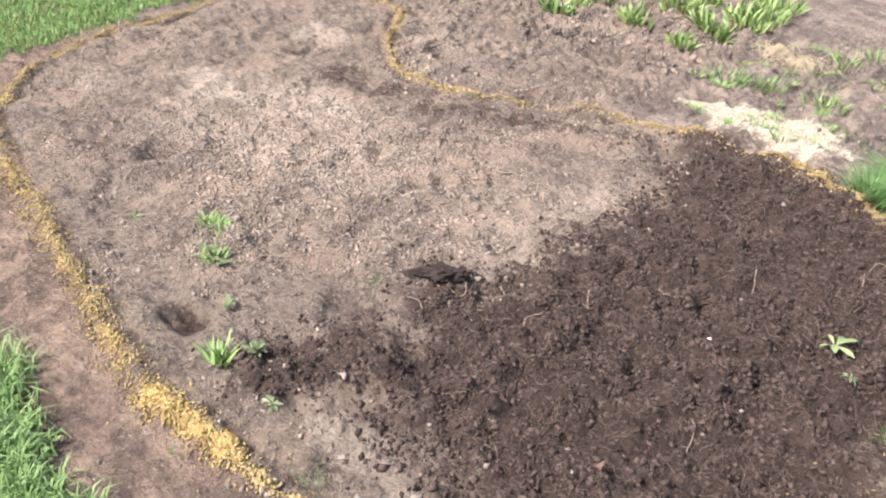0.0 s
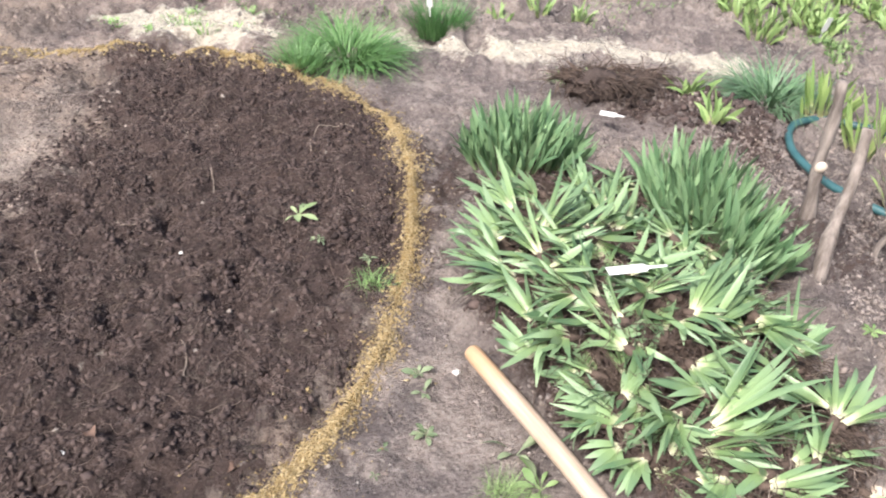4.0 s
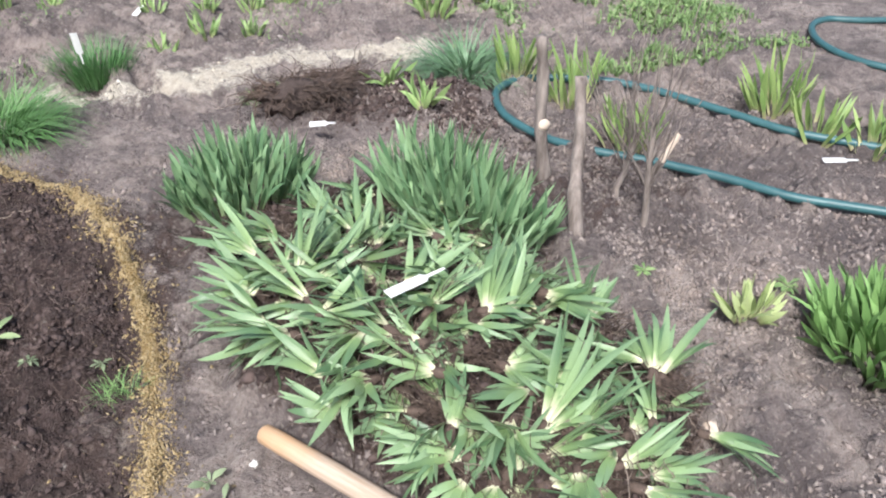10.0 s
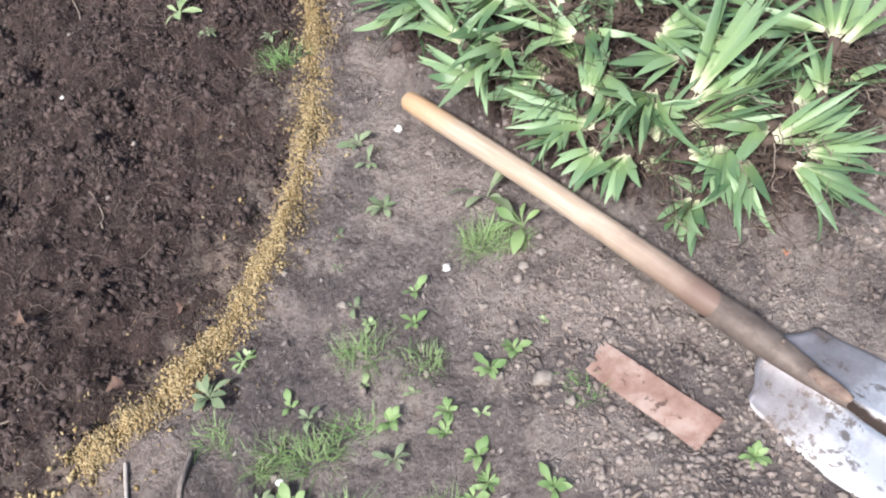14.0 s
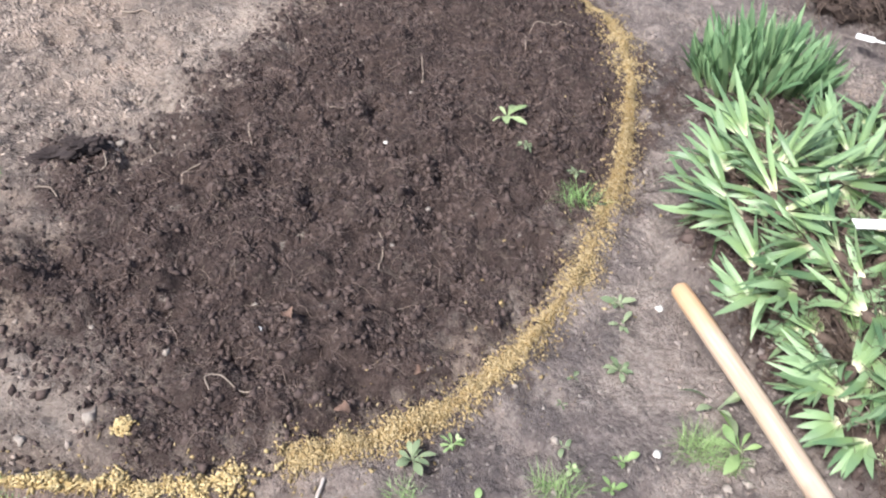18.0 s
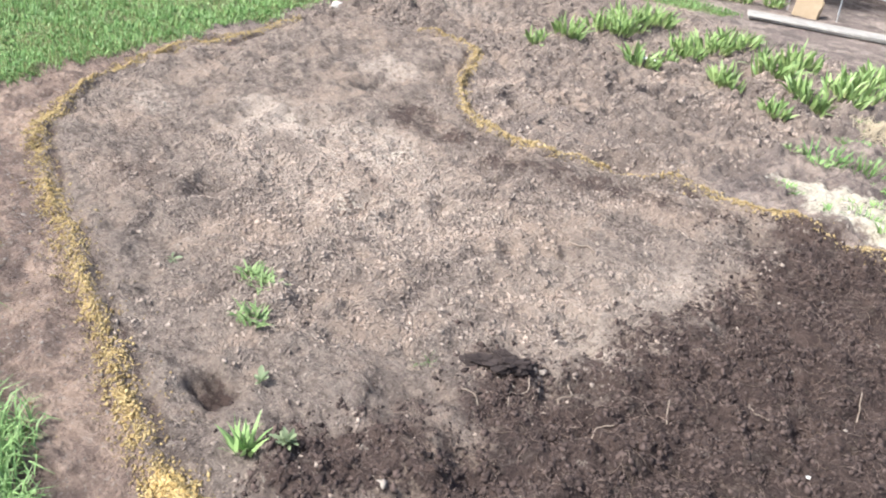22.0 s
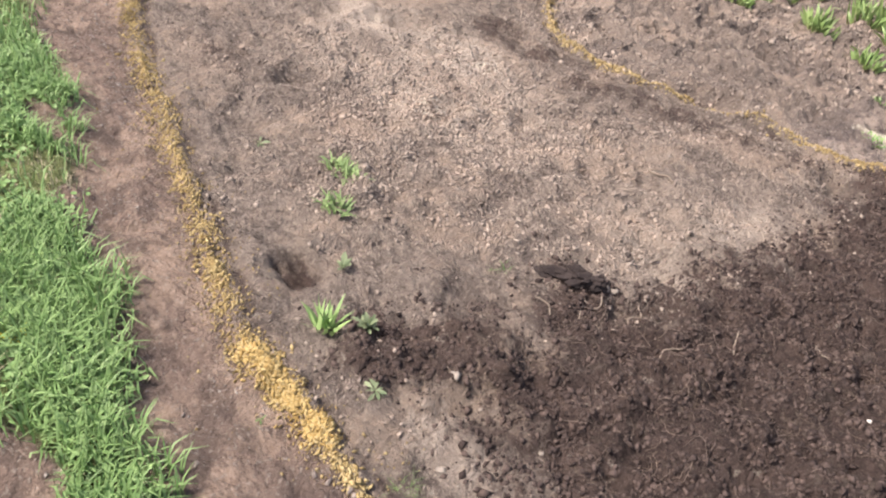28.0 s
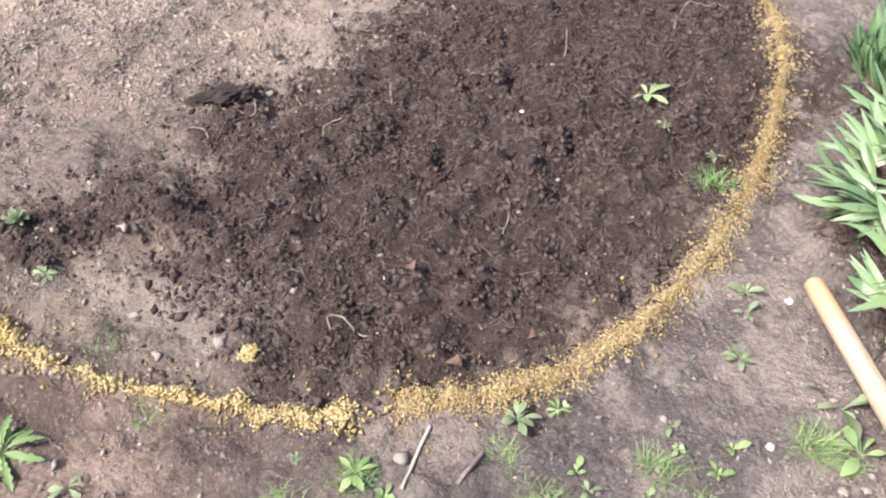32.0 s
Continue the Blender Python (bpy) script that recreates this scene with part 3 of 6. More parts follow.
def dents(x, y):
    """Old footprints and spade marks, all over the worked ground."""
    h = np.zeros(np.shape(x))
    for cx, cy, a, s in DENTS:
        near = np.abs(x - cx) + np.abs(y - cy) < 0.6
        dx, dy = x[near] - cx, y[near] - cy
        u, v = (dx * math.cos(a) + dy * math.sin(a)) / (0.14 * s), (dy * math.cos(a) - dx * math.sin(a)) / (0.075 * s)
        q = u * u + v * v
        h[near] += s * (-0.036 * np.exp(-q * 1.2) + 0.018 * np.exp(-(np.sqrt(q) - 1.5) ** 2 * 3))
    return h


def height_of(x, y, z=None):
    x, y = np.asarray(x, float), np.asarray(y, float)
    z = z or zones(x, y)
    h = 0.034 * fbm(x, y, 0.9, 2, 5) + 0.036 * fbm(x, y, 0.2, 3, 6) + 0.014 * fbm(x, y, 0.045, 1, 7) * (0.4 + 1.2 * vn(x, y, 0.5, 23))
    bed = z["bed"] * (1 - z["dug"])
    h += bed * (0.055 * fbm(x, y, 0.33, 3, 8) + 0.034 * fbm(x, y, 0.075, 2, 9))
    rough = np.clip(z["dug"], 0, 1) * (1 - 0.85 * z["saw"])
    lumpy = np.clip(soft(x, 0.9, 1.3) + soft(y, 3.5, 3.9) + 0.3 * z["damp"] + 0.4, 0, 1) * (1 - z["bed"]) * (1 - 0.85 * z["sand"])
    h += lumpy * (0.085 * fbm(x, y, 0.15, 3, 61) + 0.036 * domes(x, y, 0.05, 4) + 0.030 * domes(x, y, 0.11, 7) - 0.030)
    h += bed * (0.016 * domes(x, y, 0.055, 1) * (0.3 + 1.0 * vn(x, y, 0.3, 62)) + 0.012 * domes(x, y, 0.14, 2))
    h += rough * (0.024 * domes(x, y, 0.075, 3) + 0.020 * domes(x, y, 0.16, 5) - 0.012 + 0.015 * domes(x, y, 0.038, 6)) * (0.5 + 1.0 * vn(x, y, 0.25, 63))
    h += dents(x, y) * np.clip(z["bed"] + 1.5 * (y > 3.2), 0, 1.5) * (1 - 0.7 * rough)
    h += rough * (0.006 + 0.045 * fbm(x, y, 0.18, 3, 12) + 0.040 * fbm(x, y, 0.07, 2, 14) + 0.030 * np.abs(vn(x, y, 0.05, 15) - 0.5))
    h += z["heap"] * (0.035 + np.clip(0.19 * np.exp(-(((x - 0.58) / 0.45) ** 2 + ((y - 1.85) / 0.55) ** 2)) - 0.06, 0, 1)) * (1 + 0.5 * fbm(x, y, 0.3, 2, 16))
    h += z["mound"] * (0.045 + 0.11 * fbm(x, y, 0.22, 4, 17))
    h += 0.035 * z["ridge"] + 0.012 * z["clod"] - 0.085 * z["hole"] - 0.02 * z["edge"] - 0.025 * z["hollow"]
    h += z["saw"] * (0.010 + 0.010 * vn(x, y, 0.03, 21)) + 0.012 * z["lawn"]
    h += 0.012 * z["sand"] * vn(x, y, 0.05, 22)
    press = np.maximum(np.exp(-(np.hypot(x - 0.90, y - 0.69) / 0.21) ** 6), np.exp(-(np.hypot(x - 0.576, y - 0.795) / 0.13) ** 6))
    h = h * (1 - 0.9 * press) - 0.010 * press
    outside = np.maximum.reduce([-5.2 - x, x - 2.7, -0.1 - y, y - 5.6])
    return h * (1 - 0.85 * soft(outside, 0, 1.0))


def spread(lo, hi, step, far, grow_low, grow_high):
    mid = np.arange(lo, hi, step)
    ends = []
    for grow in (grow_low, grow_high):
        out, d, s = [], 0.0, step
        while d < far:
            s *= grow
            d += s
            out.append(d)
        ends.append(np.array(out))
    return np.concatenate([lo - ends[0][::-1], mid, mid[-1] + ends[1]])


MASKS = {}


def grid_sheet(name, xs, ys):
    gx, gy = np.meshgrid(xs, ys, indexing="ij")
    x, y = gx.ravel(), gy.ravel()
    z = zones(x, y)
    h = height_of(x, y, z)
    for key in z:
        MASKS[key] = np.asarray(z[key], float).reshape(len(xs), len(ys))
    nx, ny = len(xs), len(ys)
    me = bpy.data.meshes.new(name)
    me.vertices.add(nx * ny)
    me.vertices.foreach_set("co", np.stack([x, y, h], 1).ravel())
    i = (np.arange(nx - 1)[:, None] * ny + np.arange(ny - 1)[None]).ravel()
    quads = np.stack([i, i + ny, i + ny + 1, i + 1], 1)
    me.loops.add(quads.size)
    me.loops.foreach_set("vertex_index", quads.ravel().astype(np.int32))
    me.polygons.add(len(quads))
    me.polygons.foreach_set("loop_start", np.arange(0, quads.size, 4, dtype=np.int32))
    me.polygons.foreach_set("use_smooth", np.ones(len(quads), bool))
    me.update()
    for key in ("tan", "dug", "sand", "saw", "warm", "dry", "damp", "pale", "lawn"):
        a = me.attributes.new(key, 'FLOAT', 'POINT')
        a.data.foreach_set("value", z[key].astype(np.float32))
    me.materials.append(SOIL)
    return new(name, me), h.reshape(nx, ny)


XS, YS = spread(-5.0, 2.5, 0.0116, 160, 1.10, 1.10), spread(0.1, 4.9, 0.0116, 160, 1.12, 1.06)
ground, LEVEL = grid_sheet("ground", XS, YS)
tagged(ground, "bare grey-brown garden soil with a dug bed", "ground", kind="structure")


def level(x, y):
    """The height of the finished ground."""
    x, y = np.asarray(x, float), np.asarray(y, float)
    i, j = np.clip(np.searchsorted(XS, x) - 1, 0, len(XS) - 2), np.clip(np.searchsorted(YS, y) - 1, 0, len(YS) - 2)
    a, b = (x - XS[i]) / (XS[i + 1] - XS[i]), (y - YS[j]) / (YS[j + 1] - YS[j])
    return (LEVEL[i, j] * (1 - a) + LEVEL[i + 1, j] * a) * (1 - b) + (LEVEL[i, j + 1] * (1 - a) + LEVEL[i + 1, j + 1] * a) * b


def top(x, y):
    return float(level(x, y))


# ---- loose bits on the ground, as stuff ----


def mesh_from(name, verts, faces_n, faces, mat, uv=None, smoothed=False):
    me = bpy.data.meshes.new(name)
    me.vertices.add(len(verts))
    me.vertices.foreach_set("co", np.ascontiguousarray(verts, np.float32).ravel())
    me.loops.add(faces.size)
    me.loops.foreach_set("vertex_index", faces.ravel().astype(np.int32))
    me.polygons.add(len(faces))
    me.polygons.foreach_set("loop_start", np.arange(0, faces.size, faces_n, dtype=np.int32))
    if smoothed:
        me.polygons.foreach_set("use_smooth", np.ones(len(faces), bool))
    me.update()
    if uv is not None:
        layer = me.uv_layers.new(name="UVMap")
        layer.data.foreach_set("uv", uv[faces.ravel()].astype(np.float32).ravel())
    me.materials.append(mat)
    return me


def ico():
    bm = bmesh.new()
    bmesh.ops.create_icosphere(bm, subdivisions=1, radius=1)
    v = np.array([p.co[:] for p in bm.verts])
    f = np.array([[p.index for p in q.verts] for q in bm.faces])
    bm.free()
    return v, f


ICO_V, ICO_F = ico()
OCT_V = np.array([(1, 0, 0), (-1, 0, 0), (0, 1, 0), (0, -1, 0), (0, 0, 1), (0, 0, -1)], float)
OCT_F = np.array([(0, 2, 4), (2, 1, 4), (1, 3, 4), (3, 0, 4), (2, 0, 5), (1, 2, 5), (3, 1, 5), (0, 3, 5)])


def turns(n, rng):
    q = rng.normal(size=(n, 4))
    q /= np.linalg.norm(q, axis=1)[:, None]
    w, x, y, z = q.T
    return np.stack([1 - 2 * (y * y + z * z), 2 * (x * y - z * w), 2 * (x * z + y * w), 2 * (x * y + z * w), 1 - 2 * (x * x + z * z), 2 * (y * z - x * w), 2 * (x * z - y * w), 2 * (y * z + x * w), 1 - 2 * (x * x + y * y)], 1).reshape(n, 3, 3)


def bits(name, x, y, size, mat, label, category, flat=0.7, sink=0.3, seed=1, lift=0.0, long=1.0, fine=True):
    """Many small uneven lumps lying on the ground, one mesh."""
    rng = np.random.RandomState(seed)
    n = len(x)
    shape_v, shape_f = (OCT_V * 1.15, OCT_F) if fine else (ICO_V, ICO_F)
    base = shape_v[None] * (1 + 0.42 * rng.normal(size=(n, len(shape_v), 1)).clip(-1.4, 1.4))
    base = base * np.stack([np.full(n, long), np.ones(n), np.full(n, flat)], 1)[:, None, :]
    v = np.einsum("nij,nkj->nki", turns(n, rng), base) * size[:, None, None]
    z = level(x, y) + size * (1 - 2 * sink) * flat + lift
    v = v + np.stack([x, y, z], 1)[:, None, :]
    f = shape_f[None] + (np.arange(n) * len(shape_v))[:, None, None]
    me = mesh_from(name, v.reshape(-1, 3), 3, f.reshape(-1, 3), mat)
    return tagged(new(name, me), label, category, kind="stuff")


def pick(n, x0, x1, y0, y1, chance, seed):
    """Random places in a rectangle, kept by chance(zones, x, y)."""
    rng = np.random.RandomState(seed)
    x, y = rng.uniform(x0, x1, n), rng.uniform(y0, y1, n)
    i, j = np.clip(np.searchsorted(XS, x) - 1, 0, len(XS) - 2), np.clip(np.searchsorted(YS, y) - 1, 0, len(YS) - 2)
    keep = rng.rand(n) < chance({key: m[i, j] for key, m in MASKS.items()}, x, y)
    return x[keep], y[keep], rng


x, y, r = pick(62000, -1.75, 0.1, 0.7, 3.6, lambda z, x, y: z["dug"] * (z["saw"] < 0.3) * z["bed"] * (0.35 + 0.65 * (vn(x, y, 0.1, 31) > 0.45)), 2)
bits("dark_clods", x, y, 0.0024 + 0.0085 * r.rand(len(x)) ** 3, CLODS, "dark moist crumbs and clods of dug soil", "soil clods", 0.7, 0.5, seed=3, long=1.3)
x, y, r = pick(125000, -4.9, -0.9, 0.6, 3.6, lambda z, x, y: z["bed"] * (1 - z["dug"]) * (z["saw"] < 0.4) * (0.06 + 0.34 * soft(1.2 - np.hypot((x + 2.5) / 1.0, (y - 2.0) / 0.8) + fbm(x, y, 0.3, 2, 65), 0, 0.5) + 0.36 * soft(vn(x, y, 0.42, 32) + 0.4 * fbm(x, y, 0.1, 2, 35), 0.35, 0.7)), 4)
crumbly = soft(1.25 - np.hypot((x + 2.5) / 1.0, (y - 2.0) / 0.8) + fbm(x, y, 0.3, 2, 65), 0, 0.5)
bits("dry_crumbs", x, y, 0.0022 + 0.0065 * r.rand(len(x)) ** 3.5 + crumbly * 0.0026 * r.rand(len(x)), CRUMBS, "dry tan crumbs of loosened soil", "soil crumbs", 0.6, 0.5, seed=5, long=1.4)
x, y, r = pick(44000, -4.4, 2.5, 0.0, 3.6, lambda z, x, y: (1 - z["bed"]) * (1 - z["lawn"]) * (z["saw"] < 0.2) * (0.25 + 0.75 * soft(np.abs(x), 0.15, 0.45)) * (0.04 + 0.96 * soft(vn(x, y, 0.30, 33) + 0.5 * fbm(x, y, 0.1, 2, 36), 0.4, 0.75)), 6)
bits("path_gravel", x, y, 0.0016 + 0.0055 * r.rand(len(x)) ** 4, GRAVEL, "pale grit and small stones on trodden soil", "gravel", 0.5, 0.55, seed=7, long=1.4)
x, y, r = pick(9000, -2.1, -0.9, 0.7, 3.6, lambda z, x, y: 0.55 * z["fringe"] * (1 - z["dug"]) * z["bed"] * (z["saw"] < 0.3) * (0.2 + 0.8 * (vn(x, y, 0.08, 38) > 0.5)), 16)
bits("strewn_clods", x, y, 0.0022 + 0.010 * r.rand(len(x)) ** 3, CLODS, "dark crumbs thrown out from the dug half", "soil clods", 0.6, 0.45, seed=17, long=1.3)
x, y, r = pick(80000, -1.4, 2.6, 0.1, 3.6, lambda z, x, y: (1 - z["bed"]) * (1 - z["lawn"]) * (z["saw"] < 0.2) * (0.12 + 0.88 * soft(x, 0.2, 0.6)) * (0.03 + 0.97 * soft(vn(x, y, 0.26, 39) + 0.4 * fbm(x, y, 0.09, 2, 66), 0.4, 0.62)), 18)
bits("path_clods", x, y, 0.0024 + 0.0085 * r.rand(len(x)) ** 3, PATHCLOD, "grey-brown clods trodden into the path", "soil clods", 0.6, 0.5, seed=19, long=1.3)
x, y, r = pick(60000, 0.2, 2.5, 0.45, 3.1, lambda z, x, y: (1 - z["heap"]) * (1 - z["bed"]) * soft(x, 0.2, 0.5) * (0.05 + 0.95 * soft(vn(x, y, 0.34, 85) + 0.5 * fbm(x, y, 0.11, 2, 86), 0.42, 0.62)), 22)
bits("crust_crumbs", x, y, 0.0022 + 0.0065 * r.rand(len(x)) ** 2.6, CRUST, "pale dry crumbs of broken soil crust", "soil crumbs", 0.7, 0.55, seed=23, long=1.4)
x, y, r = pick(7000, 0.1, 1.55, 1.0, 3.7, lambda z, x, y: np.maximum(z["heap"], z["mound"]), 8)
bits("heap_clods", x, y, 0.004 + 0.016 * r.rand(len(x)) ** 3, CLODS, "dark clods under the dug irises", "soil clods", seed=9, fine=False)
x, y, r = pick(30000, -5.2, -2.0, 3.0, 6.4, lambda z, x, y: (1 - z["bed"]) * (1 - z["lawn"]) * (0.15 + 0.85 * soft(vn(x, y, 0.4, 34), 0.3, 0.65)), 10)
bits("far_crumbs", x, y, 0.0035 + 0.010 * r.rand(len(x)) ** 3, CRUMBS, "rough tan crumbs of soil beyond the bed", "soil crumbs", 0.6, 0.45, seed=11, long=1.4)
x, y, r = pick(16000, -2.0, 3.6, 3.5, 6.6, lambda z, x, y: 0.15 + 0.85 * soft(vn(x, y, 0.35, 37), 0.35, 0.7), 12)
bits("far_gravel", x, y, 0.0025 + 0.008 * r.rand(len(x)) ** 3, GRAVEL, "pale litter and grit between the far rows", "gravel", 0.45, seed=13, long=1.4)
x, y, r = pick(2600, -2.0, 1.5, 3.5, 4.4, lambda z, x, y: z["sand"] ** 1.5, 14)
bits("ash_flakes", x, y, 0.002 + 0.007 * r.rand(len(x)) ** 3, CHALK, "pale cream ash flakes strewn on soil", "ash", 0.4, seed=15, long=1.4)


def chips(name, line, count, width, mat, label, lo, hi, seed, size=0.0045, thick=1.5, gaps=0.0):
    """Sawdust lying in a line: flat flecks, thickest in the middle."""
    rng = np.random.RandomState(seed)
    t = rng.uniform(lo, hi, count) * (len(line) - 1)
    k = np.minimum(t.astype(int), len(line) - 2)
    p = line[k] + (line[k + 1] - line[k]) * (t - k)[:, None]
    d = line[k + 1] - line[k]
    d /= np.linalg.norm(d, axis=1)[:, None]
    lump = 0.55 + 0.9 * vn(p[:, 0], p[:, 1], 0.06, seed)
    off = rng.normal(size=count) * width * lump
    p = p + np.stack([-d[:, 1], d[:, 0]], 1) * off[:, None]
    keep = (np.hypot(p[:, 0] + 0.52, p[:, 1] - 0.835) > 0.026 + 0.035 * rng.rand(count) ** 0.8) & (rng.rand(count) < 0.25 + thick * vn(p[:, 0], p[:, 1], 0.045, seed + 3))
    if gaps:
        keep &= rng.rand(count) < soft(vn(p[:, 0], p[:, 1], 0.10, 71), gaps - 0.12, gaps + 0.12)
    p = p[keep]
    return bits(name, p[:, 0], p[:, 1], size * (0.42 + 1.35 * rng.rand(len(p)) ** 2.6), mat, label, "sawdust", 0.5, 0.2, seed, 0.0015, 1.5)


chips("sawdust_line", LINE_R, 30000, 0.0250, SAWDUST, "thick curved line of yellow sawdust on soil", 0.0, 0.42, 41, 0.0024, 1.05)
chips("far_sawdust_line", LINE_R, 9500, 0.023, SAWDUST, "thin line of yellow sawdust edging the bed", 0.42, 0.99, 42, 0.0046, 0.8)
chips("lawn_side_sawdust", LINE_L, 21000, 0.026, SAWMID, "patchy line of yellow sawdust on soil", 0.24, 0.95, 43, 0.0031, 0.75, 0.12)
chips("orange_sawdust", LINE_L, 5000, 0.022, SAWGOLD, "orange clumps of sawdust on soil", 0.205, 0.31, 44, 0.0038, 0.7, 0.2)
chips("front_sawdust", LINE_L, 3200, 0.0145, SAWPALE, "scattered lumps of pale sawdust along the bed", 0.0, 0.22, 45, 0.0036, 0.75)
chips("strewn_sawdust", LINE_R, 1600, 0.075, SAWDUST, "stray flecks of sawdust beside the line", 0.0, 0.5, 46, 0.003)
chips("strewn_sawdust", LINE_L, 1400, 0.07, SAWDUST, "stray flecks of sawdust beside the line", 0.0, 0.6, 47, 0.003)
rng = np.random.RandomState(90)
for lx, ly, count, r in ((-0.846, 0.815, 170, 0.011), (-0.575, 0.785, 120, 0.012), (-0.63, 0.745, 100, 0.012), (-0.72, 0.70, 90, 0.012), (-0.50, 0.865, 14, 0.02), (-0.55, 0.81, 16, 0.02), (-0.80, 0.715, 90, 0.013), (-0.92, 0.665, 80, 0.012)):
    bits("sawdust_lump", lx + rng.normal(size=count) * r, ly + rng.normal(size=count) * r, 0.002 + 0.004 * rng.rand(count), SAWPALE, "crumbly lump of packed yellow sawdust", "sawdust", 0.8, 0.1, int(lx * -1000), 0.006)

# ---- parts and plants ----


def part(name, me, parent, local=None, label="", mat=None):
    """One mesh object under a thing or under a part."""
    if isinstance(me, bmesh.types.BMesh):
        data = bpy.data.meshes.new(name)
        me.to_mesh(data)
        me.free()
        data.materials.append(mat)
        me = data
    ob = new(name, me)
    ob.parent = parent
    if local is not None:
        ob.matrix_basis = local
    return tagged(ob, label)


def thing(name, p, label, category, group="", rz=0.0):
    ob = new(name)
    ob.empty_display_size = 0.05
    ob.matrix_basis = pose(*p, 0, 0, rz)
    return tagged(ob, label, category, group)


def sword(bend, twist, n=7, broad=0.62, fold=0.18):
    """A sword-shaped leaf of length 1 along x, half width 1 in y, curling down by bend and folded along its middle."""
    s = np.linspace(0, 1, n)
    w = np.where(s < broad, 0.66 + 0.34 * (s / broad), np.clip(1 - np.clip((s - broad) / (1 - broad), 0, 1) ** 1.7, 0, 1))
    w[-1] = 0.03
    a = bend * s ** 1.6
    ds = np.diff(s, prepend=0)
    cx, cz = np.cumsum(np.cos(a) * ds), -np.cumsum(np.sin(a) * ds)
    tw = twist * s
    v, uv = [], []
    for k in range(n):
        for side in (-1, 0, 1):
            v.append((cx[k], side * w[k] * math.cos(tw[k]), cz[k] + side * w[k] * math.sin(tw[k]) * 0.06 + (0 if side else 1) * -fold * w[k] * 0.03))
            uv.append((0.5 + side / 2, s[k]))
    f = []
    for k in range(n - 1):
        for c in (0, 1):
            a0 = 3 * k + c
            f.append((a0, a0 + 1, a0 + 4, a0 + 3))
    return np.array(v), np.array(uv), np.array(f)


def leaf_mesh(name, mat, bend, twist, broad=0.62):
    v, uv, f = sword(bend, twist, broad=broad)
    return mesh_from(name, v, 4, f, mat, uv, True)


def leaf_set(name, mat, bends, broad=0.62):
    return [leaf_mesh(name, mat, b, t, broad) for b, t in bends]


def aim(d, spin=0.0):
    """A turn whose x axis points along d, rolled by spin."""
    d = Vector(d).normalized()
    side = Vector((0, 0, 1)).cross(d)
    side = side.normalized() if side.length > 1e-4 else Vector((0, 1, 0))
    up = d.cross(side)
    return (Matrix((d, side, up)).transposed().to_4x4()) @ Matrix.Rotation(spin, 4, 'X')


def leaf(parent, meshes, p, d, length, width, spin, rng, name="leaf"):
    m = Matrix.Translation(p) @ aim(d, spin) @ Matrix.Diagonal((length, width, length, 1))
    return part(name, meshes[rng.randrange(len(meshes))], parent, m)


def tube_arrays(line, radius, sides=4):
    """Points and faces of a tapering tube along a line."""
    line = np.asarray(line, float)
    n = len(line)
    r = np.broadcast_to(radius, n)
    d = np.gradient(line, axis=0)
    d /= np.linalg.norm(d, axis=1)[:, None] + 1e-9
    ref = np.array([0.3, 0.2, 1.0]) if abs(d[:, 2]).mean() < 0.8 else np.array([1.0, 0.2, 0.1])
    a = np.cross(d, ref)
    a /= np.linalg.norm(a, axis=1)[:, None] + 1e-9
    b = np.cross(d, a)
    t = np.arange(sides) * 2 * np.pi / sides
    v = line[:, None] + r[:, None, None] * (a[:, None] * np.cos(t)[None, :, None] + b[:, None] * np.sin(t)[None, :, None])
    i = np.arange(n - 1)[:, None] * sides + np.arange(sides)[None]
    j = np.arange(n - 1)[:, None] * sides + (np.arange(sides)[None] + 1) % sides
    f = np.stack([i, j, j + sides, i + sides], -1).reshape(-1, 4)
    return v.reshape(-1, 3), f


def tubes(name, lines, radii, mat, sides=4):
    vs, fs, k = [], [], 0
    for line, r in zip(lines, radii):
        v, f = tube_arrays(line, r, sides)
        vs.append(v)
        fs.append(f + k)
        k += len(v)
    return mesh_from(name, np.vstack(vs), 4, np.vstack(fs), mat, None, True)


def wander(p, d, length, n, rng, droop=0.6, jitter=0.5):
    """A loose thread from p, setting off along d and sagging."""
    p, d = np.array(p, float), np.array(d, float)
    out = [p.copy()]
    for _ in range(n):
        d = d + np.array([rng.gauss(0, jitter), rng.gauss(0, jitter), rng.gauss(0, jitter * 0.5) - droop]) * 0.4
        d /= np.linalg.norm(d) + 1e-9
        p = p + d * length / n
        out.append(p.copy())
    return np.array(out)


RND = random.Random(42)


def sickle(curve, bend, n=8):
    """A broad iris leaf of length 1 along x, half width 1 in y, sweeping sideways by curve widths and sagging by bend."""
    t = np.linspace(0, 1, n)
    w = np.where(t < 0.45, 0.40 + 0.60 * np.sin(t / 0.45 * 1.571), np.clip(1 - np.clip((t - 0.45) / 0.55, 0, 1) ** 1.9, 0.03, 1))
    a = bend * t ** 1.5
    dt = np.diff(t, prepend=0)
    cx, cz = np.cumsum(np.cos(a) * dt), -np.cumsum(np.sin(a) * dt)
    v, uv = [], []
    for k in range(n):
        for side in (-1, 0, 1):
            v.append((cx[k], curve * t[k] ** 2 + side * w[k], cz[k] + (0 if side else 0.012 * w[k])))
            uv.append((0.5 + side / 2, t[k]))
    f = [(3 * k + c, 3 * k + c + 1, 3 * k + c + 4, 3 * k + c + 3) for k in range(n - 1) for c in (0, 1)]
    return mesh_from("leaf", np.array(v), 4, np.array(f), IRIS, np.array(uv), True)


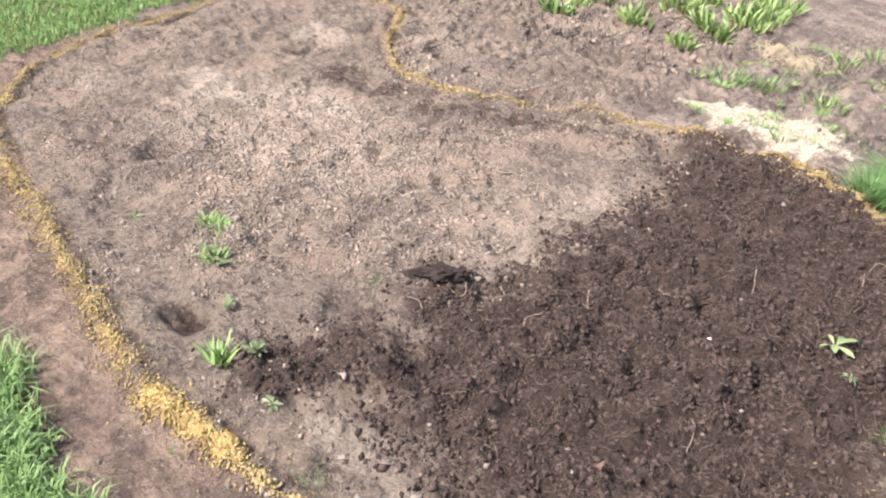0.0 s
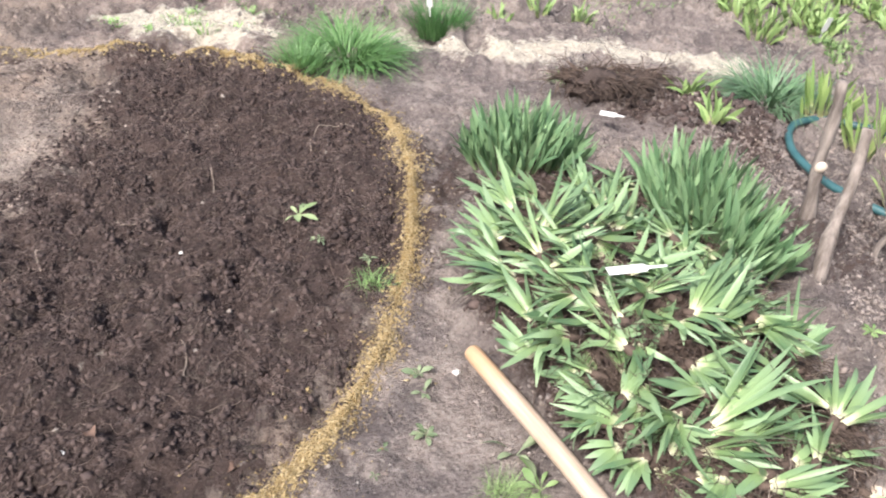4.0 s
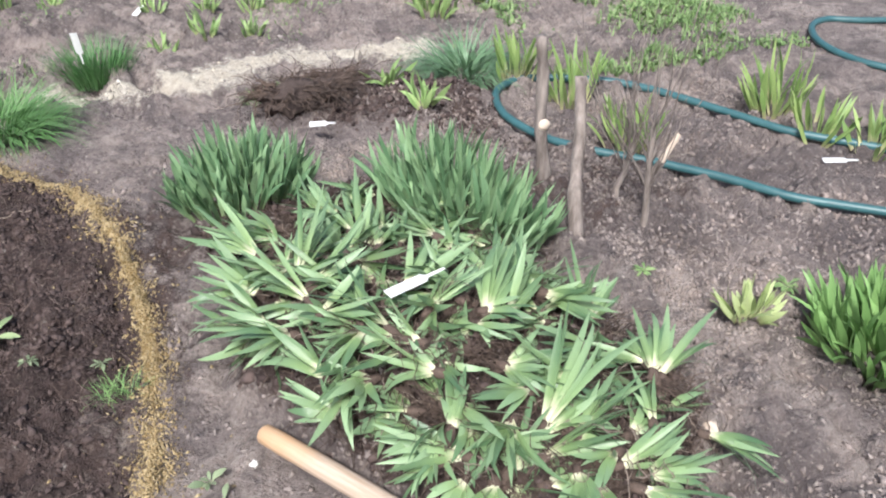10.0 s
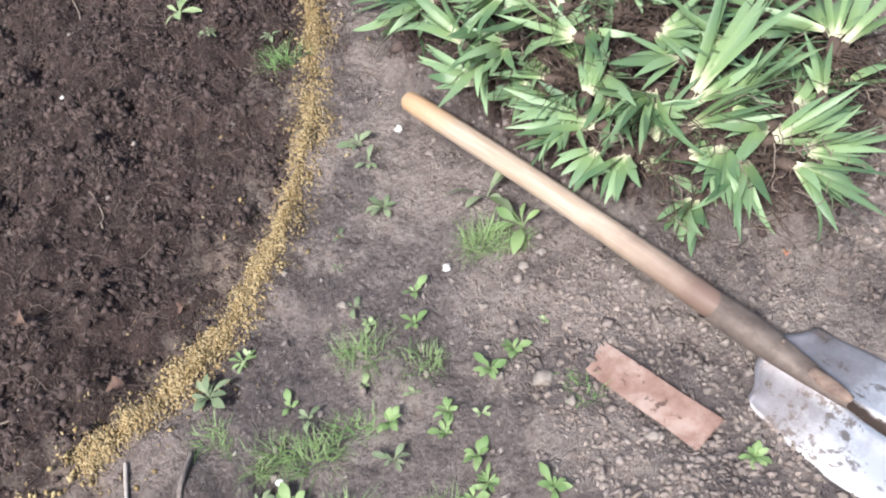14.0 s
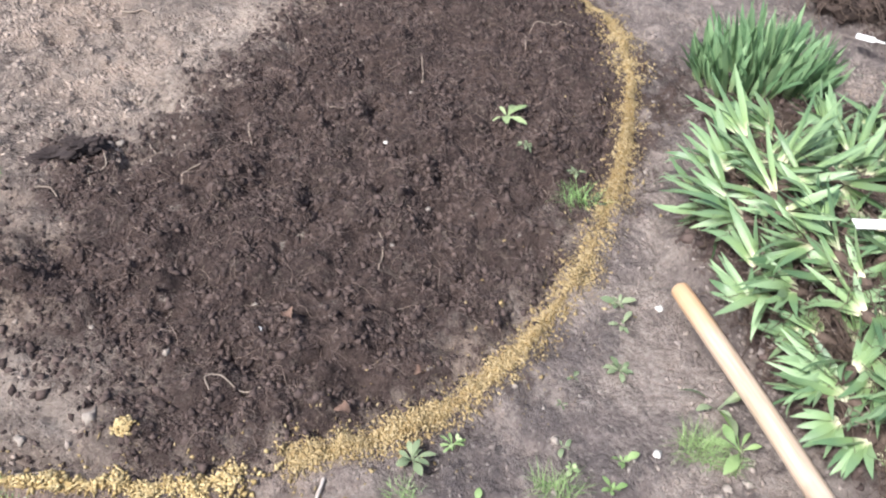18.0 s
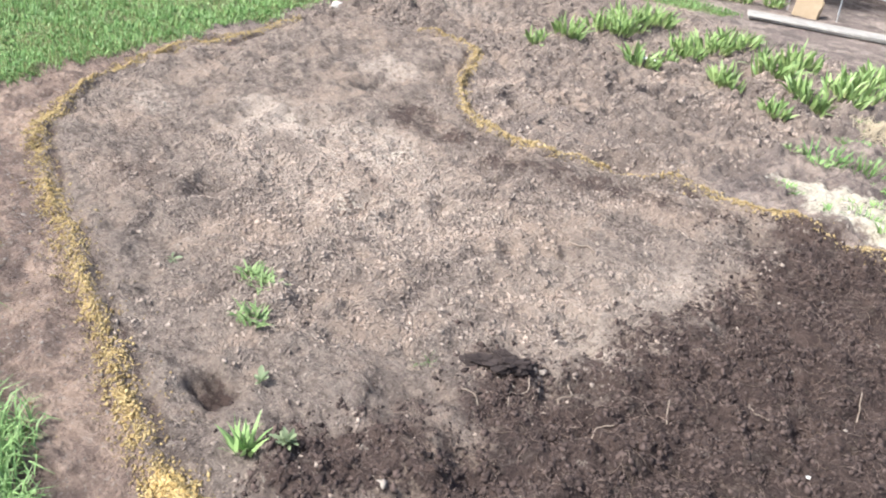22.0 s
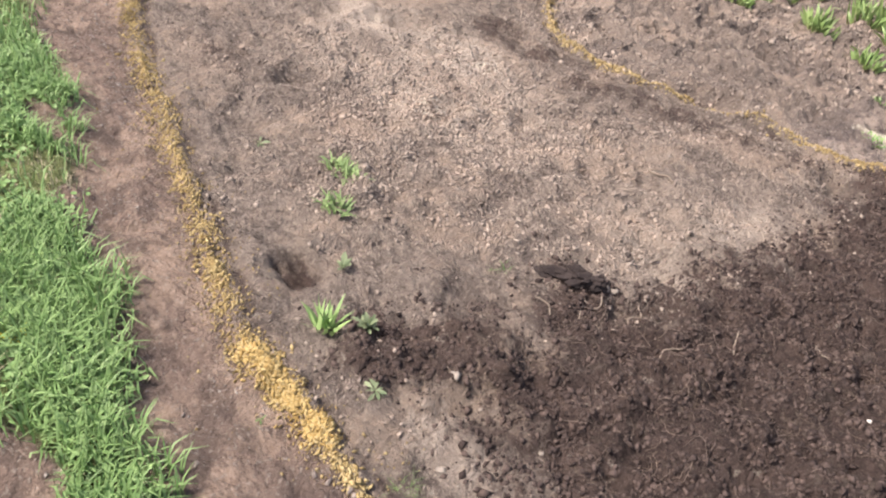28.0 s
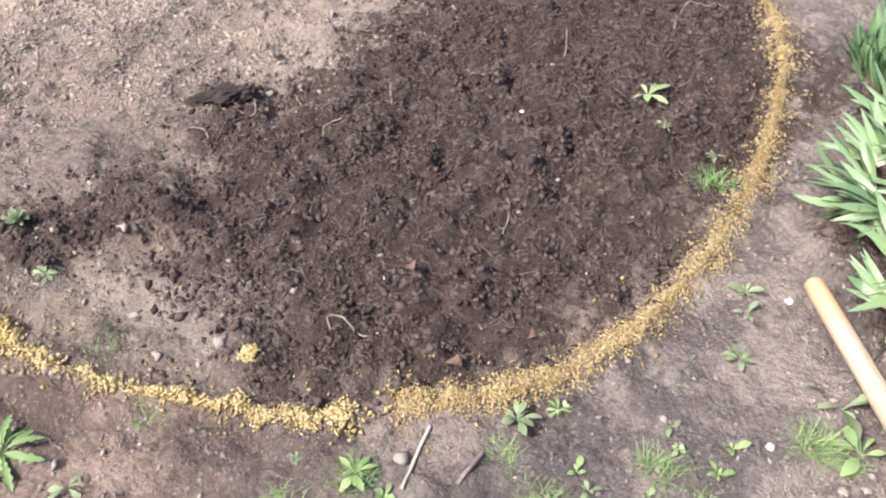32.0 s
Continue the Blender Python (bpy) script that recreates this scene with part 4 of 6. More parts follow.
IRIS_LEAVES = [[sickle(c * m, b) for b in (-0.1, 0.25, 0.6, 1.2)] for c, m in ((-2.2, 1), (-0.9, 1), (0.0, 1), (0.9, 1), (2.2, 1))]
STAND_LEAVES = leaf_set("leaf", IRIS_DARK, [(0.15, 0.2), (0.4, -0.3), (0.7, 0.1), (0.05, 0.0)], 0.6)
YOUNG_LEAVES = leaf_set("leaf", IRIS_YOUNG, [(0.1, 0.2), (0.3, -0.2), (0.55, 0.1)], 0.6)
PALE_LEAVES = leaf_set("leaf", IRIS_PALE, [(0.15, 0.2), (0.4, -0.3), (0.6, 0.1)], 0.55)
YOUNG_IRIS = leaf_set("leaf", IRIS_FRESH, [(0.15, 0.2), (0.4, -0.3), (0.7, 0.1), (0.05, 0.0)], 0.55)
LILY_LEAVES = leaf_set("leaf", LILY, [(0.4, 0.2), (0.9, -0.2), (1.3, 0.1)], 0.5)


def rhizome_mesh(k):
    """A knobbly brown rootstock, 1 long along -x."""
    rng = np.random.RandomState(k)
    bm = bmesh.new()
    bmesh.ops.create_icosphere(bm, subdivisions=2, radius=0.5)
    for p in bm.verts:
        ring = 0.5 + 0.5 * math.cos(p.co.x * 18)
        p.co *= 1 + 0.10 * ring + 0.1 * rng.normal() * 0.5
        p.co.y *= 0.55
        p.co.z *= 0.45
        p.co.x -= 0.4
    return bm_mesh("rhizome", bm, ROOTB)


def bm_mesh(name, bm, mat, smoothed=True):
    me = bpy.data.meshes.new(name)
    for f in bm.faces:
        f.smooth = smoothed
    bm.to_mesh(me)
    bm.free()
    me.materials.append(mat)
    return me


RHIZOMES = [rhizome_mesh(k) for k in range(3)]


def beard(k):
    """The hanging roots of one rootstock."""
    rng = random.Random(100 + k)
    lines = [wander((-0.02 - 0.05 * rng.random(), rng.gauss(0, 0.012), -0.004), (-0.4 + rng.gauss(0, 0.6), rng.gauss(0, 0.9), -0.3), rng.uniform(0.06, 0.17), 6, rng, 0.2, 0.8) for _ in range(26)]
    return tubes("roots", lines, [np.linspace(0.0016, 0.0006, 7)] * 26, ROOTB, 3)


BEARDS = [beard(k) for k in range(5)]


def iris_fan(x, y, yaw, length, lift=0.10, pitch=14, leaves=7, fan=44, roll=0):
    """A lifted iris division lying on its side: a flat fan of overlapping leaves, its rootstock and its roots."""
    ob = thing("iris_fan", (x, y, top(x, y) + lift), "lifted iris division with green leaves and bare brown roots", "iris plant", "lifted irises")
    turn = pose(0, 0, 0, 0, 0, yaw) @ pose(0, 0, 0, 0, -pitch, 0) @ pose(0, 0, 0, roll, 0, 0)
    for k in range(leaves):
        u = (k / (leaves - 1) - 0.5) * 2
        a = radians(u * fan / 2 + RND.gauss(0, 5))
        size = length * (1.04 - 0.26 * u * u + RND.uniform(-0.36, 0.08))
        sweep = min(4, max(0, int(round(2 + 1.6 * u + RND.gauss(0, 0.5)))))
        m = turn @ pose(0, u * 0.008, 0.0028 * (k % 3) - 0.004 + RND.gauss(0, 0.002), 0, 0, 0) @ Matrix.Rotation(a, 4, 'Z') @ Matrix.Rotation(RND.gauss(0, 0.22), 4, 'Y') @ Matrix.Rotation(RND.gauss(0, 0.6), 4, 'X')
        m = m @ Matrix.Diagonal((size, RND.uniform(0.0074, 0.0114), size, 1))
        part("leaf", RND.choice(IRIS_LEAVES[sweep]), ob, m)
    s = RND.uniform(0.035, 0.06)
    part("rhizome", RHIZOMES[RND.randrange(3)], ob, turn @ pose(0.004, 0, -0.006) @ Matrix.Diagonal((s, s, s, 1)), "knobbly brown rootstock")
    tagged(part("root_beard", BEARDS[RND.randrange(5)], ob, turn, "thin brown roots"), kind="stuff")
    return ob


# the divisions that can be told apart in the pile, from the far end to the near one
for x, y, yaw, size in ((0.62, 2.15, 84, 0.30), (0.41, 1.98, 60, 0.29), (0.44, 1.90, 30, 0.25), (0.33, 2.19, 128, 0.27), (0.40, 1.84, 122, 0.27), (0.30, 1.87, 150, 0.21), (0.34, 1.78, -150, 0.17), (0.34, 1.79, 158, 0.23), (0.39, 1.63, 138, 0.19), (0.40, 1.56, 152, 0.18), (0.56, 1.69, 134, 0.22), (0.63, 1.50, 112, 0.19), (0.66, 1.50, 72, 0.25), (0.66, 1.85, 28, 0.26), (0.81, 1.68, 58, 0.29), (0.87, 1.68, 48, 0.25)):
    iris_fan(x, y, yaw, size, 0.055, RND.uniform(10, 30), RND.choice((9, 10, 11)), RND.uniform(20, 40), RND.gauss(0, 30))
for x, y, yaw, size in ((1.10, 1.71, 78, 0.21), (1.12, 1.70, 32, 0.16), (0.97, 1.69, -168, 0.16), (0.81, 1.55, -6, 0.17), (0.80, 1.53, -70, 0.15), (0.83, 1.38, 36, 0.34), (0.82, 1.36, 24, 0.27), (0.80, 1.31, 4, 0.25), (1.16, 1.43, 38, 0.23), (1.14, 1.44, 62, 0.20), (0.62, 1.36, 156, 0.21), (0.75, 1.40, -126, 0.26), (0.74, 1.38, -160, 0.16), (0.55, 1.51, 163, 0.16), (0.58, 2.32, 92, 0.22), (0.55, 2.38, 100, 0.22), (0.68, 1.73, 26, 0.17), (0.72, 2.11, 62, 0.15), (0.30, 2.02, 140, 0.20), (0.97, 1.72, 96, 0.22), (0.90, 1.86, 40, 0.22)):
    iris_fan(x, y, yaw, size, 0.05, RND.uniform(8, 28), RND.choice((8, 9, 10)), RND.uniform(20, 42), RND.gauss(0, 28))
for x, y, yaw, size in ((0.84, 1.24, -108, 0.14), (0.88, 1.21, -116, 0.18), (0.77, 1.17, -135, 0.13), (1.00, 1.21, -14, 0.18), (0.96, 1.16, -48, 0.18), (1.20, 1.27, -50, 0.18)):
    iris_fan(x, y, yaw, size, 0.03, RND.uniform(-4, 10), 13, RND.uniform(34, 48), RND.gauss(0, 14))
# dark leaves caught under the pile beside the shaft
for x, y, yaw, size in ((0.56, 1.43, -150, 0.11), (0.56, 1.37, -160, 0.14), (0.51, 1.51, -168, 0.11), (0.61, 1.32, -140, 0.12), (0.55, 1.48, 172, 0.11), (0.58, 1.41, -118, 0.12), (0.66, 1.28, -125, 0.14)):
    iris_fan(x, y, yaw, size, 0.03, RND.uniform(0, 12), 9, RND.uniform(34, 56), RND.gauss(0, 24))
# the lower layer, half buried under the others and pointing outwards
for k in range(120):
    while True:
        fx, fy = RND.uniform(0.2, 1.22), RND.uniform(1.2, 2.55)
        if float(depth_in(np.array([fx]), np.array([fy]), HEAP)[0]) > (0.05 if k % 2 else 0.12):
            break
    yaw = math.degrees(math.atan2(fy - 1.75, fx - 0.70)) + RND.gauss(0, 50)
    iris_fan(fx, fy, yaw, RND.uniform(0.12, 0.20), RND.uniform(0.0, 0.045), RND.uniform(2, 24), RND.choice((5, 6, 7)), RND.uniform(24, 50), RND.gauss(0, 28))

# the tangle on top of the pile, thrown down any way up
for k in range(74):
    while True:
        fx, fy = RND.uniform(0.3, 1.15), RND.uniform(1.3, 2.4)
        if float(depth_in(np.array([fx]), np.array([fy]), HEAP)[0]) > 0.13:
            break
    iris_fan(fx, fy, RND.uniform(0, 360), RND.uniform(0.13, 0.20), RND.uniform(0.03, 0.07), RND.uniform(2, 34), RND.choice((6, 7, 8)), RND.uniform(24, 56), RND.gauss(0, 32))

# the mat of torn roots between them
lines, radii = [], []
for k in range(2800):
    while True:
        fx, fy = RND.uniform(0.15, 1.3), RND.uniform(1.08, 2.6)
        if float(depth_in(np.array([fx]), np.array([fy]), HEAP)[0]) > (0.06 if fx < 0.7 else -0.02):
            break
    a = RND.uniform(0, 6.28)
    lines.append(wander((fx, fy, top(fx, fy) + RND.uniform(0.0, 0.04)), (math.cos(a), math.sin(a), 0.15), RND.uniform(0.04, 0.10), 7, RND, 0.22, 0.9))
    radii.append(np.linspace(RND.uniform(0.0011, 0.0026), 0.0007, 8))
pale, thin = [], []
for k in range(750):
    while True:
        fx, fy = RND.uniform(0.25, 1.3), RND.uniform(1.08, 2.4)
        if float(depth_in(np.array([fx]), np.array([fy]), HEAP)[0]) > (0.09 if fx < 0.7 else 0.0):
            break
    a = RND.uniform(0, 6.28)
    pale.append(wander((fx, fy, top(fx, fy) + RND.uniform(0.01, 0.06)), (math.cos(a), math.sin(a), 0.1), RND.uniform(0.04, 0.12), 7, RND, 0.25, 0.9))
    thin.append(np.linspace(RND.uniform(0.0010, 0.0020), 0.0006, 8))
tagged(new("pale_root_mat", tubes("pale_root_mat", pale, thin, ROOTM, 3)), "loose tan iris roots lying over the dug pile", "roots", kind="stuff")
tagged(new("iris_root_mat", tubes("iris_root_mat", lines, radii, ROOTB, 3)), "tangle of thin brown torn iris roots", "roots", kind="stuff")


def standing(name, label, category, x, y, rx, ry, count, h, width, meshes, rng, lean=0.35, group="", lift=0.0, yaw=0.0):
    """A clump of upright leaves rising from an oval patch and leaning outwards."""
    ob = thing(name, (x, y, top(x, y) + lift), label, category, group)
    ca, sa = math.cos(radians(yaw)), math.sin(radians(yaw))
    for k in range(count):
        a, r = rng.uniform(0, 6.283), math.sqrt(rng.random())
        px, py = r * rx * math.cos(a), r * ry * math.sin(a)
        px, py = px * ca - py * sa, px * sa + py * ca
        out = Vector((math.cos(a + radians(yaw)), math.sin(a + radians(yaw)), 0)) * r * lean
        d = out + Vector((rng.gauss(0, 0.14), rng.gauss(0, 0.14), 1))
        pz = top(x + px, y + py) - top(x, y) - lift * 0.4 - 0.015 if lift else top(x + px, y + py) - top(x, y) - 0.01
        leaf(ob, meshes, (px, py, pz), d, h * rng.uniform(0.62, 1.08) * (1 - 0.25 * r), width * rng.uniform(0.75, 1.2), rng.uniform(0, 6.28), rng)
    return ob


standing("iris_clump", "dug iris clump still upright with bluish green leaves", "iris plant", 0.36, 2.78, 0.21, 0.20, 310, 0.26, 0.0095, STAND_LEAVES, RND, 0.45, "upright iris clumps", 0.03)
standing("iris_clump", "tall dense iris clump with dark green sword leaves", "iris plant", 1.00, 2.34, 0.15, 0.28, 400, 0.28, 0.0095, STAND_LEAVES, RND, 0.5, "upright iris clumps", 0.05, 35)
standing("iris_clump", "bushy planted iris with bright green leaves", "iris plant", 1.86, 1.40, 0.15, 0.15, 300, 0.27, 0.0115, YOUNG_IRIS, RND, 0.75, "planted irises")
for x, y, n, h in ((1.68, 3.40, 22, 0.30), (1.82, 3.16, 24, 0.30), (1.80, 2.67, 34, 0.27), (2.55, 2.74, 30, 0.33), (2.57, 2.50, 20, 0.24), (2.66, 2.30, 18, 0.22)):
    standing("iris_clump", "young iris clump with yellow-green upright leaves", "iris plant", x, y, 0.085, 0.07, int(n * 1.6), h, 0.0086, YOUNG_LEAVES, RND, 0.5, "young irises by the hose")
standing("iris_clump", "small pale iris with few splayed leaves", "iris plant", 1.60, 1.645, 0.05, 0.035, 46, 0.15, 0.010, PALE_LEAVES, RND, 1.0, "planted irises")
for x, y in ((1.16, 3.17), (1.12, 3.55)):
    standing("lily_plant", "young lily plant with arching yellow-green leaves on dark soil", "lily", x, y, 0.025, 0.025, 18, 0.19, 0.0105, LILY_LEAVES, RND, 0.9, "young lilies")


def blade_arrays(n, rng, spread_x, spread_y, length, width, arch, seg=4, mess=0.5):
    """Many narrow arching blades out of one foot: points, faces and leaf coordinates."""
    a, r = rng.uniform(0, 6.283, n), np.sqrt(rng.rand(n))
    px, py = r * spread_x * np.cos(a), r * spread_y * np.sin(a)
    out = a + rng.normal(size=n) * mess
    lean = 0.10 + arch * r * rng.uniform(0.5, 1.2, n) + np.abs(rng.normal(size=n)) * 0.1
    L = length * rng.uniform(0.55, 1.1, n)
    s = np.linspace(0, 1, seg + 1)
    th = lean[:, None] + arch * 1.3 * (s[None] ** 1.5) * rng.uniform(0.5, 1.2, n)[:, None]
    ds = 1 / seg
    hr = np.cumsum(np.sin(th) * ds, 1) - np.sin(th[:, :1]) * ds
    hz = np.cumsum(np.cos(th) * ds, 1) - np.cos(th[:, :1]) * ds
    cx = px[:, None] + L[:, None] * hr * np.cos(out)[:, None]
    cy = py[:, None] + L[:, None] * hr * np.sin(out)[:, None]
    cz = L[:, None] * hz - 0.005
    w = width * (1 - s ** 2 * 0.95) * rng.uniform(0.7, 1.2, n)[:, None]
    spin = out + np.pi / 2 + rng.normal(size=n) * 0.6
    sx, sy = np.cos(spin)[:, None] * w, np.sin(spin)[:, None] * w
    v = np.stack([np.stack([cx - sx, cy - sy, cz], -1), np.stack([cx + sx, cy + sy, cz], -1)], 2)
    uv = np.broadcast_to(np.stack([np.stack([s * 0, s], -1), np.stack([s * 0 + 1, s], -1)], 1)[None], (n, seg + 1, 2, 2))
    base = (np.arange(n) * (seg + 1) * 2)[:, None] + np.arange(seg)[None] * 2
    f = np.stack([base, base + 1, base + 3, base + 2], -1).reshape(-1, 4)
    return v.reshape(-1, 3), uv.reshape(-1, 2), f


def grass_clump(name, label, category, x, y, sx, sy, n, length, width, arch, mat, seed, group="", mess=0.5):
    v, uv, f = blade_arrays(n, np.random.RandomState(seed), sx, sy, length, width, arch, 4, mess)
    ob = thing(name, (x, y, top(x, y)), label, category, group)
    tagged(part("foliage", mesh_from("foliage", v, 4, f, mat, uv, True), ob), kind="stuff")
    return ob


grass_clump("grass_clump", "broad mop of fine arching green grass blades", "ornamental grass", -0.48, 3.66, 0.17, 0.12, 900, 0.30, 0.0028, 0.95, SEDGE, 61)
grass_clump("grass_clump", "upright tuft in front of the grass mop", "ornamental grass", -0.66, 3.50, 0.09, 0.07, 300, 0.17, 0.0028, 0.5, SEDGE, 62)
grass_clump("grass_clump", "dense upright tuft of fine dark green blades", "ornamental grass", -0.09, 4.12, 0.13, 0.10, 700, 0.21, 0.0026, 0.3, SEDGE_DARK, 63)
grass_clump("grass_clump", "bluish green arching clump beside the dug mound", "ornamental grass", 1.50, 3.58, 0.14, 0.12, 420, 0.28, 0.0038, 1.0, SEDGE_BLUE, 64)


def tuft(x, y, n=26, h=0.06, mat=None, seed=0, w=0.0013):
    return grass_clump("grass_tuft", "small tuft of fresh green grass on soil", "grass", x, y, 0.045, 0.035, int(n * 1.5), h * 0.85, w * 0.72, 0.8, mat or LAWN, seed, "grass tufts", 1.6)


for k, (x, y, n, h) in enumerate(((-0.08, 1.92, 60, 0.10), (0.34, 1.20, 130, 0.09), (0.07, 0.99, 80, 0.08), (-0.23, 0.88, 40, 0.06), (-0.12, 0.82, 90, 0.075), (-0.03, 0.80, 90, 0.075), (0.02, 0.66, 90, 0.085), (0.18, 0.66, 80, 0.07), (0.18, 0.95, 60, 0.06), (0.04, 0.85, 50, 0.06), (0.06, 0.63, 50, 0.05), (0.10, 0.61, 50, 0.05), (0.46, 0.84, 30, 0.045), (-0.47, 0.67, 70, 0.07), (-0.34, 0.68, 30, 0.06), (-0.97, 0.59, 36, 0.06), (-1.20, 0.69, 40, 0.06), (-0.71, 0.40, 90, 0.07), (-0.56, 0.55, 60, 0.06), (-0.23, 0.88, 30, 0.06), (0.47, 0.84, 22, 0.04), (-1.72, 1.44, 22, 0.06), (-0.95, 0.20, 120, 0.07), (0.40, 1.20, 40, 0.06))):
    tuft(x, y, n, h, LAWN if k % 3 == 0 else WEED, 200 + k)


def jagged(n=7, teeth=0.45, bend=0.5):
    """A lobed weed leaf of length 1 along x, half width 1."""
    s = np.linspace(0, 1, 2 * n + 1)
    w = (0.12 + 1.1 * np.sin(np.pi * np.clip(s, 0, 1) ** 1.9)) * np.where(np.arange(2 * n + 1) % 2, 1.0, 1 - teeth)
    w[0], w[-1] = 0.10, 0.22 if teeth < 0.2 else 0.06
    z = 0.12 * np.sin(s * 3.0) - bend * 0.25 * s ** 2
    v = np.stack([np.stack([s, -w, z + 0.03], 1), np.stack([s, w * 0, z], 1), np.stack([s, w, z + 0.03], 1)], 1).reshape(-1, 3)
    uv = np.stack([np.stack([s * 0, s], 1), np.stack([s * 0 + .5, s], 1), np.stack([s * 0 + 1, s], 1)], 1).reshape(-1, 2)
    f = [(3 * k + c, 3 * k + c + 1, 3 * k + c + 4, 3 * k + c + 3) for k in range(2 * n) for c in (0, 1)]
    return v, uv, np.array(f)


def weed_set(mat):
    out = []
    for n, teeth, bend in ((4, 0.04, 0.8), (6, 0.5, 0.6), (5, 0.25, 1.1)):
        v, uv, f = jagged(n, teeth, bend)
        out.append(mesh_from("leaf", v, 4, f, mat, uv, True))
    return out


WEEDS, WEEDS_GREY, WEEDS_PALE = weed_set(WEED), weed_set(WEED_GREY), weed_set(WEED_PALE)


def rosette(x, y, n, size, grey=False, shape=None, rise=0.35, label="", wide=0.17):
    ob = thing("weed_rosette", (x, y, top(x, y) + 0.004), label or ("grey-green weed rosette flat on bare soil" if grey else "green weed rosette growing on bare soil"), "weed", "weeds on bare soil")
    meshes = (WEEDS, WEEDS_GREY, WEEDS_PALE)[int(grey)]
    small = size < 0.1
    n = int(n * (2.3 if small else 1.3))
    size, wide = (size * 0.72, wide * 0.95) if small else (size, wide)
    for k in range(n):
        a = 6.283 * (k + RND.uniform(-0.7, 0.7)) / n
        d = (math.cos(a), math.sin(a), RND.uniform(0.05, rise * 1.6))
        L = size * RND.uniform(0.3, 1.0)
        me = meshes[shape if shape is not None else RND.randrange(3)]
        part("leaf", me, ob, aim(d, RND.gauss(0, 0.3)) @ Matrix.Diagonal((L, L * 0.78 * wide * RND.uniform(0.8, 1.3), L, 1)))
    return ob


rosette(-0.39, 2.25, 6, 0.1, 2, 0, 0.4, "pale seedling with narrow splayed leaves on dark soil", 0.13)
rosette(-1.16, 0.37, 15, 0.112, False, 1, 0.12, "jagged dandelion rosette on trodden soil", 0.125)
grass_clump("weed_clump", "upright clump of fresh green weed leaves", "weed", -1.73, 0.78, 0.035, 0.03, 34, 0.095, 0.0065, 0.4, LAWN, 640, "", 1.3)
rosette(-1.65, 0.87, 12, 0.09, True, 1, 1.6)
grass_clump("weed_clump", "soft green weed clump on loose tan soil", "weed", -2.34, 1.24, 0.055, 0.045, 70, 0.055, 0.0042, 0.8, WEED, 829, "weeds on the bed", 2.0)
grass_clump("weed_clump", "soft green weed clump on loose tan soil", "weed", -2.42, 1.24, 0.055, 0.045, 70, 0.055, 0.0042, 0.8, WEED, 828, "weeds on the bed", 2.0)
grass_clump("weed_clump", "soft green weed clump on loose tan soil", "weed", -2.19, 1.09, 0.055, 0.045, 70, 0.055, 0.0042, 0.8, WEED, 814, "weeds on the bed", 2.0)
rosette(-1.93, 0.96, 5, 0.08, True, 0, 1.4)


def spoon():
    """A seedling leaf: narrow stalk, rounded blade; length 1 along x, half width 1."""
    t = np.linspace(0, 1, 8)
    w = np.array([0.16, 0.15, 0.22, 0.62, 0.95, 1.0, 0.72, 0.10])
    z = 0.16 * np.sin(t * 2.6) - 0.12 * t ** 3
    v = np.stack([np.stack([t, -w, z + 0.02 * w], 1), np.stack([t, w * 0, z], 1), np.stack([t, w, z + 0.02 * w], 1)], 1).reshape(-1, 3)
    uv = np.stack([np.stack([t * 0, t], 1), np.stack([t * 0 + .5, t], 1), np.stack([t * 0 + 1, t], 1)], 1).reshape(-1, 2)
    return v, uv, np.array([(3 * k + c, 3 * k + c + 1, 3 * k + c + 4, 3 * k + c + 3) for k in range(7) for c in (0, 1)])


SPOONS = [mesh_from("leaf", *(lambda q: (q[0], 4, q[2], m, q[1], True))(spoon())) for m in (WEED, WEED_GREY, WEED_PALE)]


def seedling(x, y, n, size, kind=0, wide=0.2, rise=0.5):
    """A young broad-leaved weed: spoon-shaped leaves round one foot."""
    ob = thing("seedling", (x, y, top(x, y) + 0.003), ("fresh green seedling with spoon-shaped leaves on trodden soil", "grey-green seedling with rounded leaves on trodden soil", "pale green seedling with rounded leaves on trodden soil")[kind], "weed", "seedlings on the path")
    a0 = RND.uniform(0, 6.28)
    if size < 0.09:
        n, size = int(n * 1.25), size * 0.72
    for k in range(n):
        a = a0 + 2.4 * k + RND.gauss(0, 0.5)
        L = size * (0.45 + 0.65 * (n - k) / n) * RND.uniform(0.55, 1.2)
        d = (math.cos(a), math.sin(a), rise * (0.3 + 1.1 * k / n) + RND.uniform(0, 0.5 if size < 0.09 else 0.12))
        part("leaf", SPOONS[kind], ob, aim(d, RND.gauss(0, 0.25)) @ Matrix.Diagonal((L, L * wide * RND.uniform(0.6, 1.05), L, 1)))
    return ob


seedling(0.37, 1.32, 6, 0.10, 1, 0.17, 0.25)
seedling(0.43, 1.235, 6, 0.105, 0, 0.16, 0.25)
for x, y, n, size in ((0.19, 1.11, 7, 0.05), (0.18, 1.04, 8, 0.045), (0.31, 0.90, 9, 0.055), (0.36, 0.94, 9, 0.05), (0.11, 0.845, 12, 0.048), (0.26, 0.75, 8, 0.055), (0.24, 0.68, 7, 0.055), (0.38, 0.66, 12, 0.052), (-0.08, 0.92, 4, 0.04), (-0.07, 0.715, 6, 0.062), (0.22, 0.84, 9, 0.045), (0.21, 0.80, 7, 0.045), (0.71, 0.65, 12, 0.042), (-0.40, 0.675, 9, 0.05), (0.36, 0.61, 6, 0.04)):
    seedling(x, y, n, size, 0, 0.24)
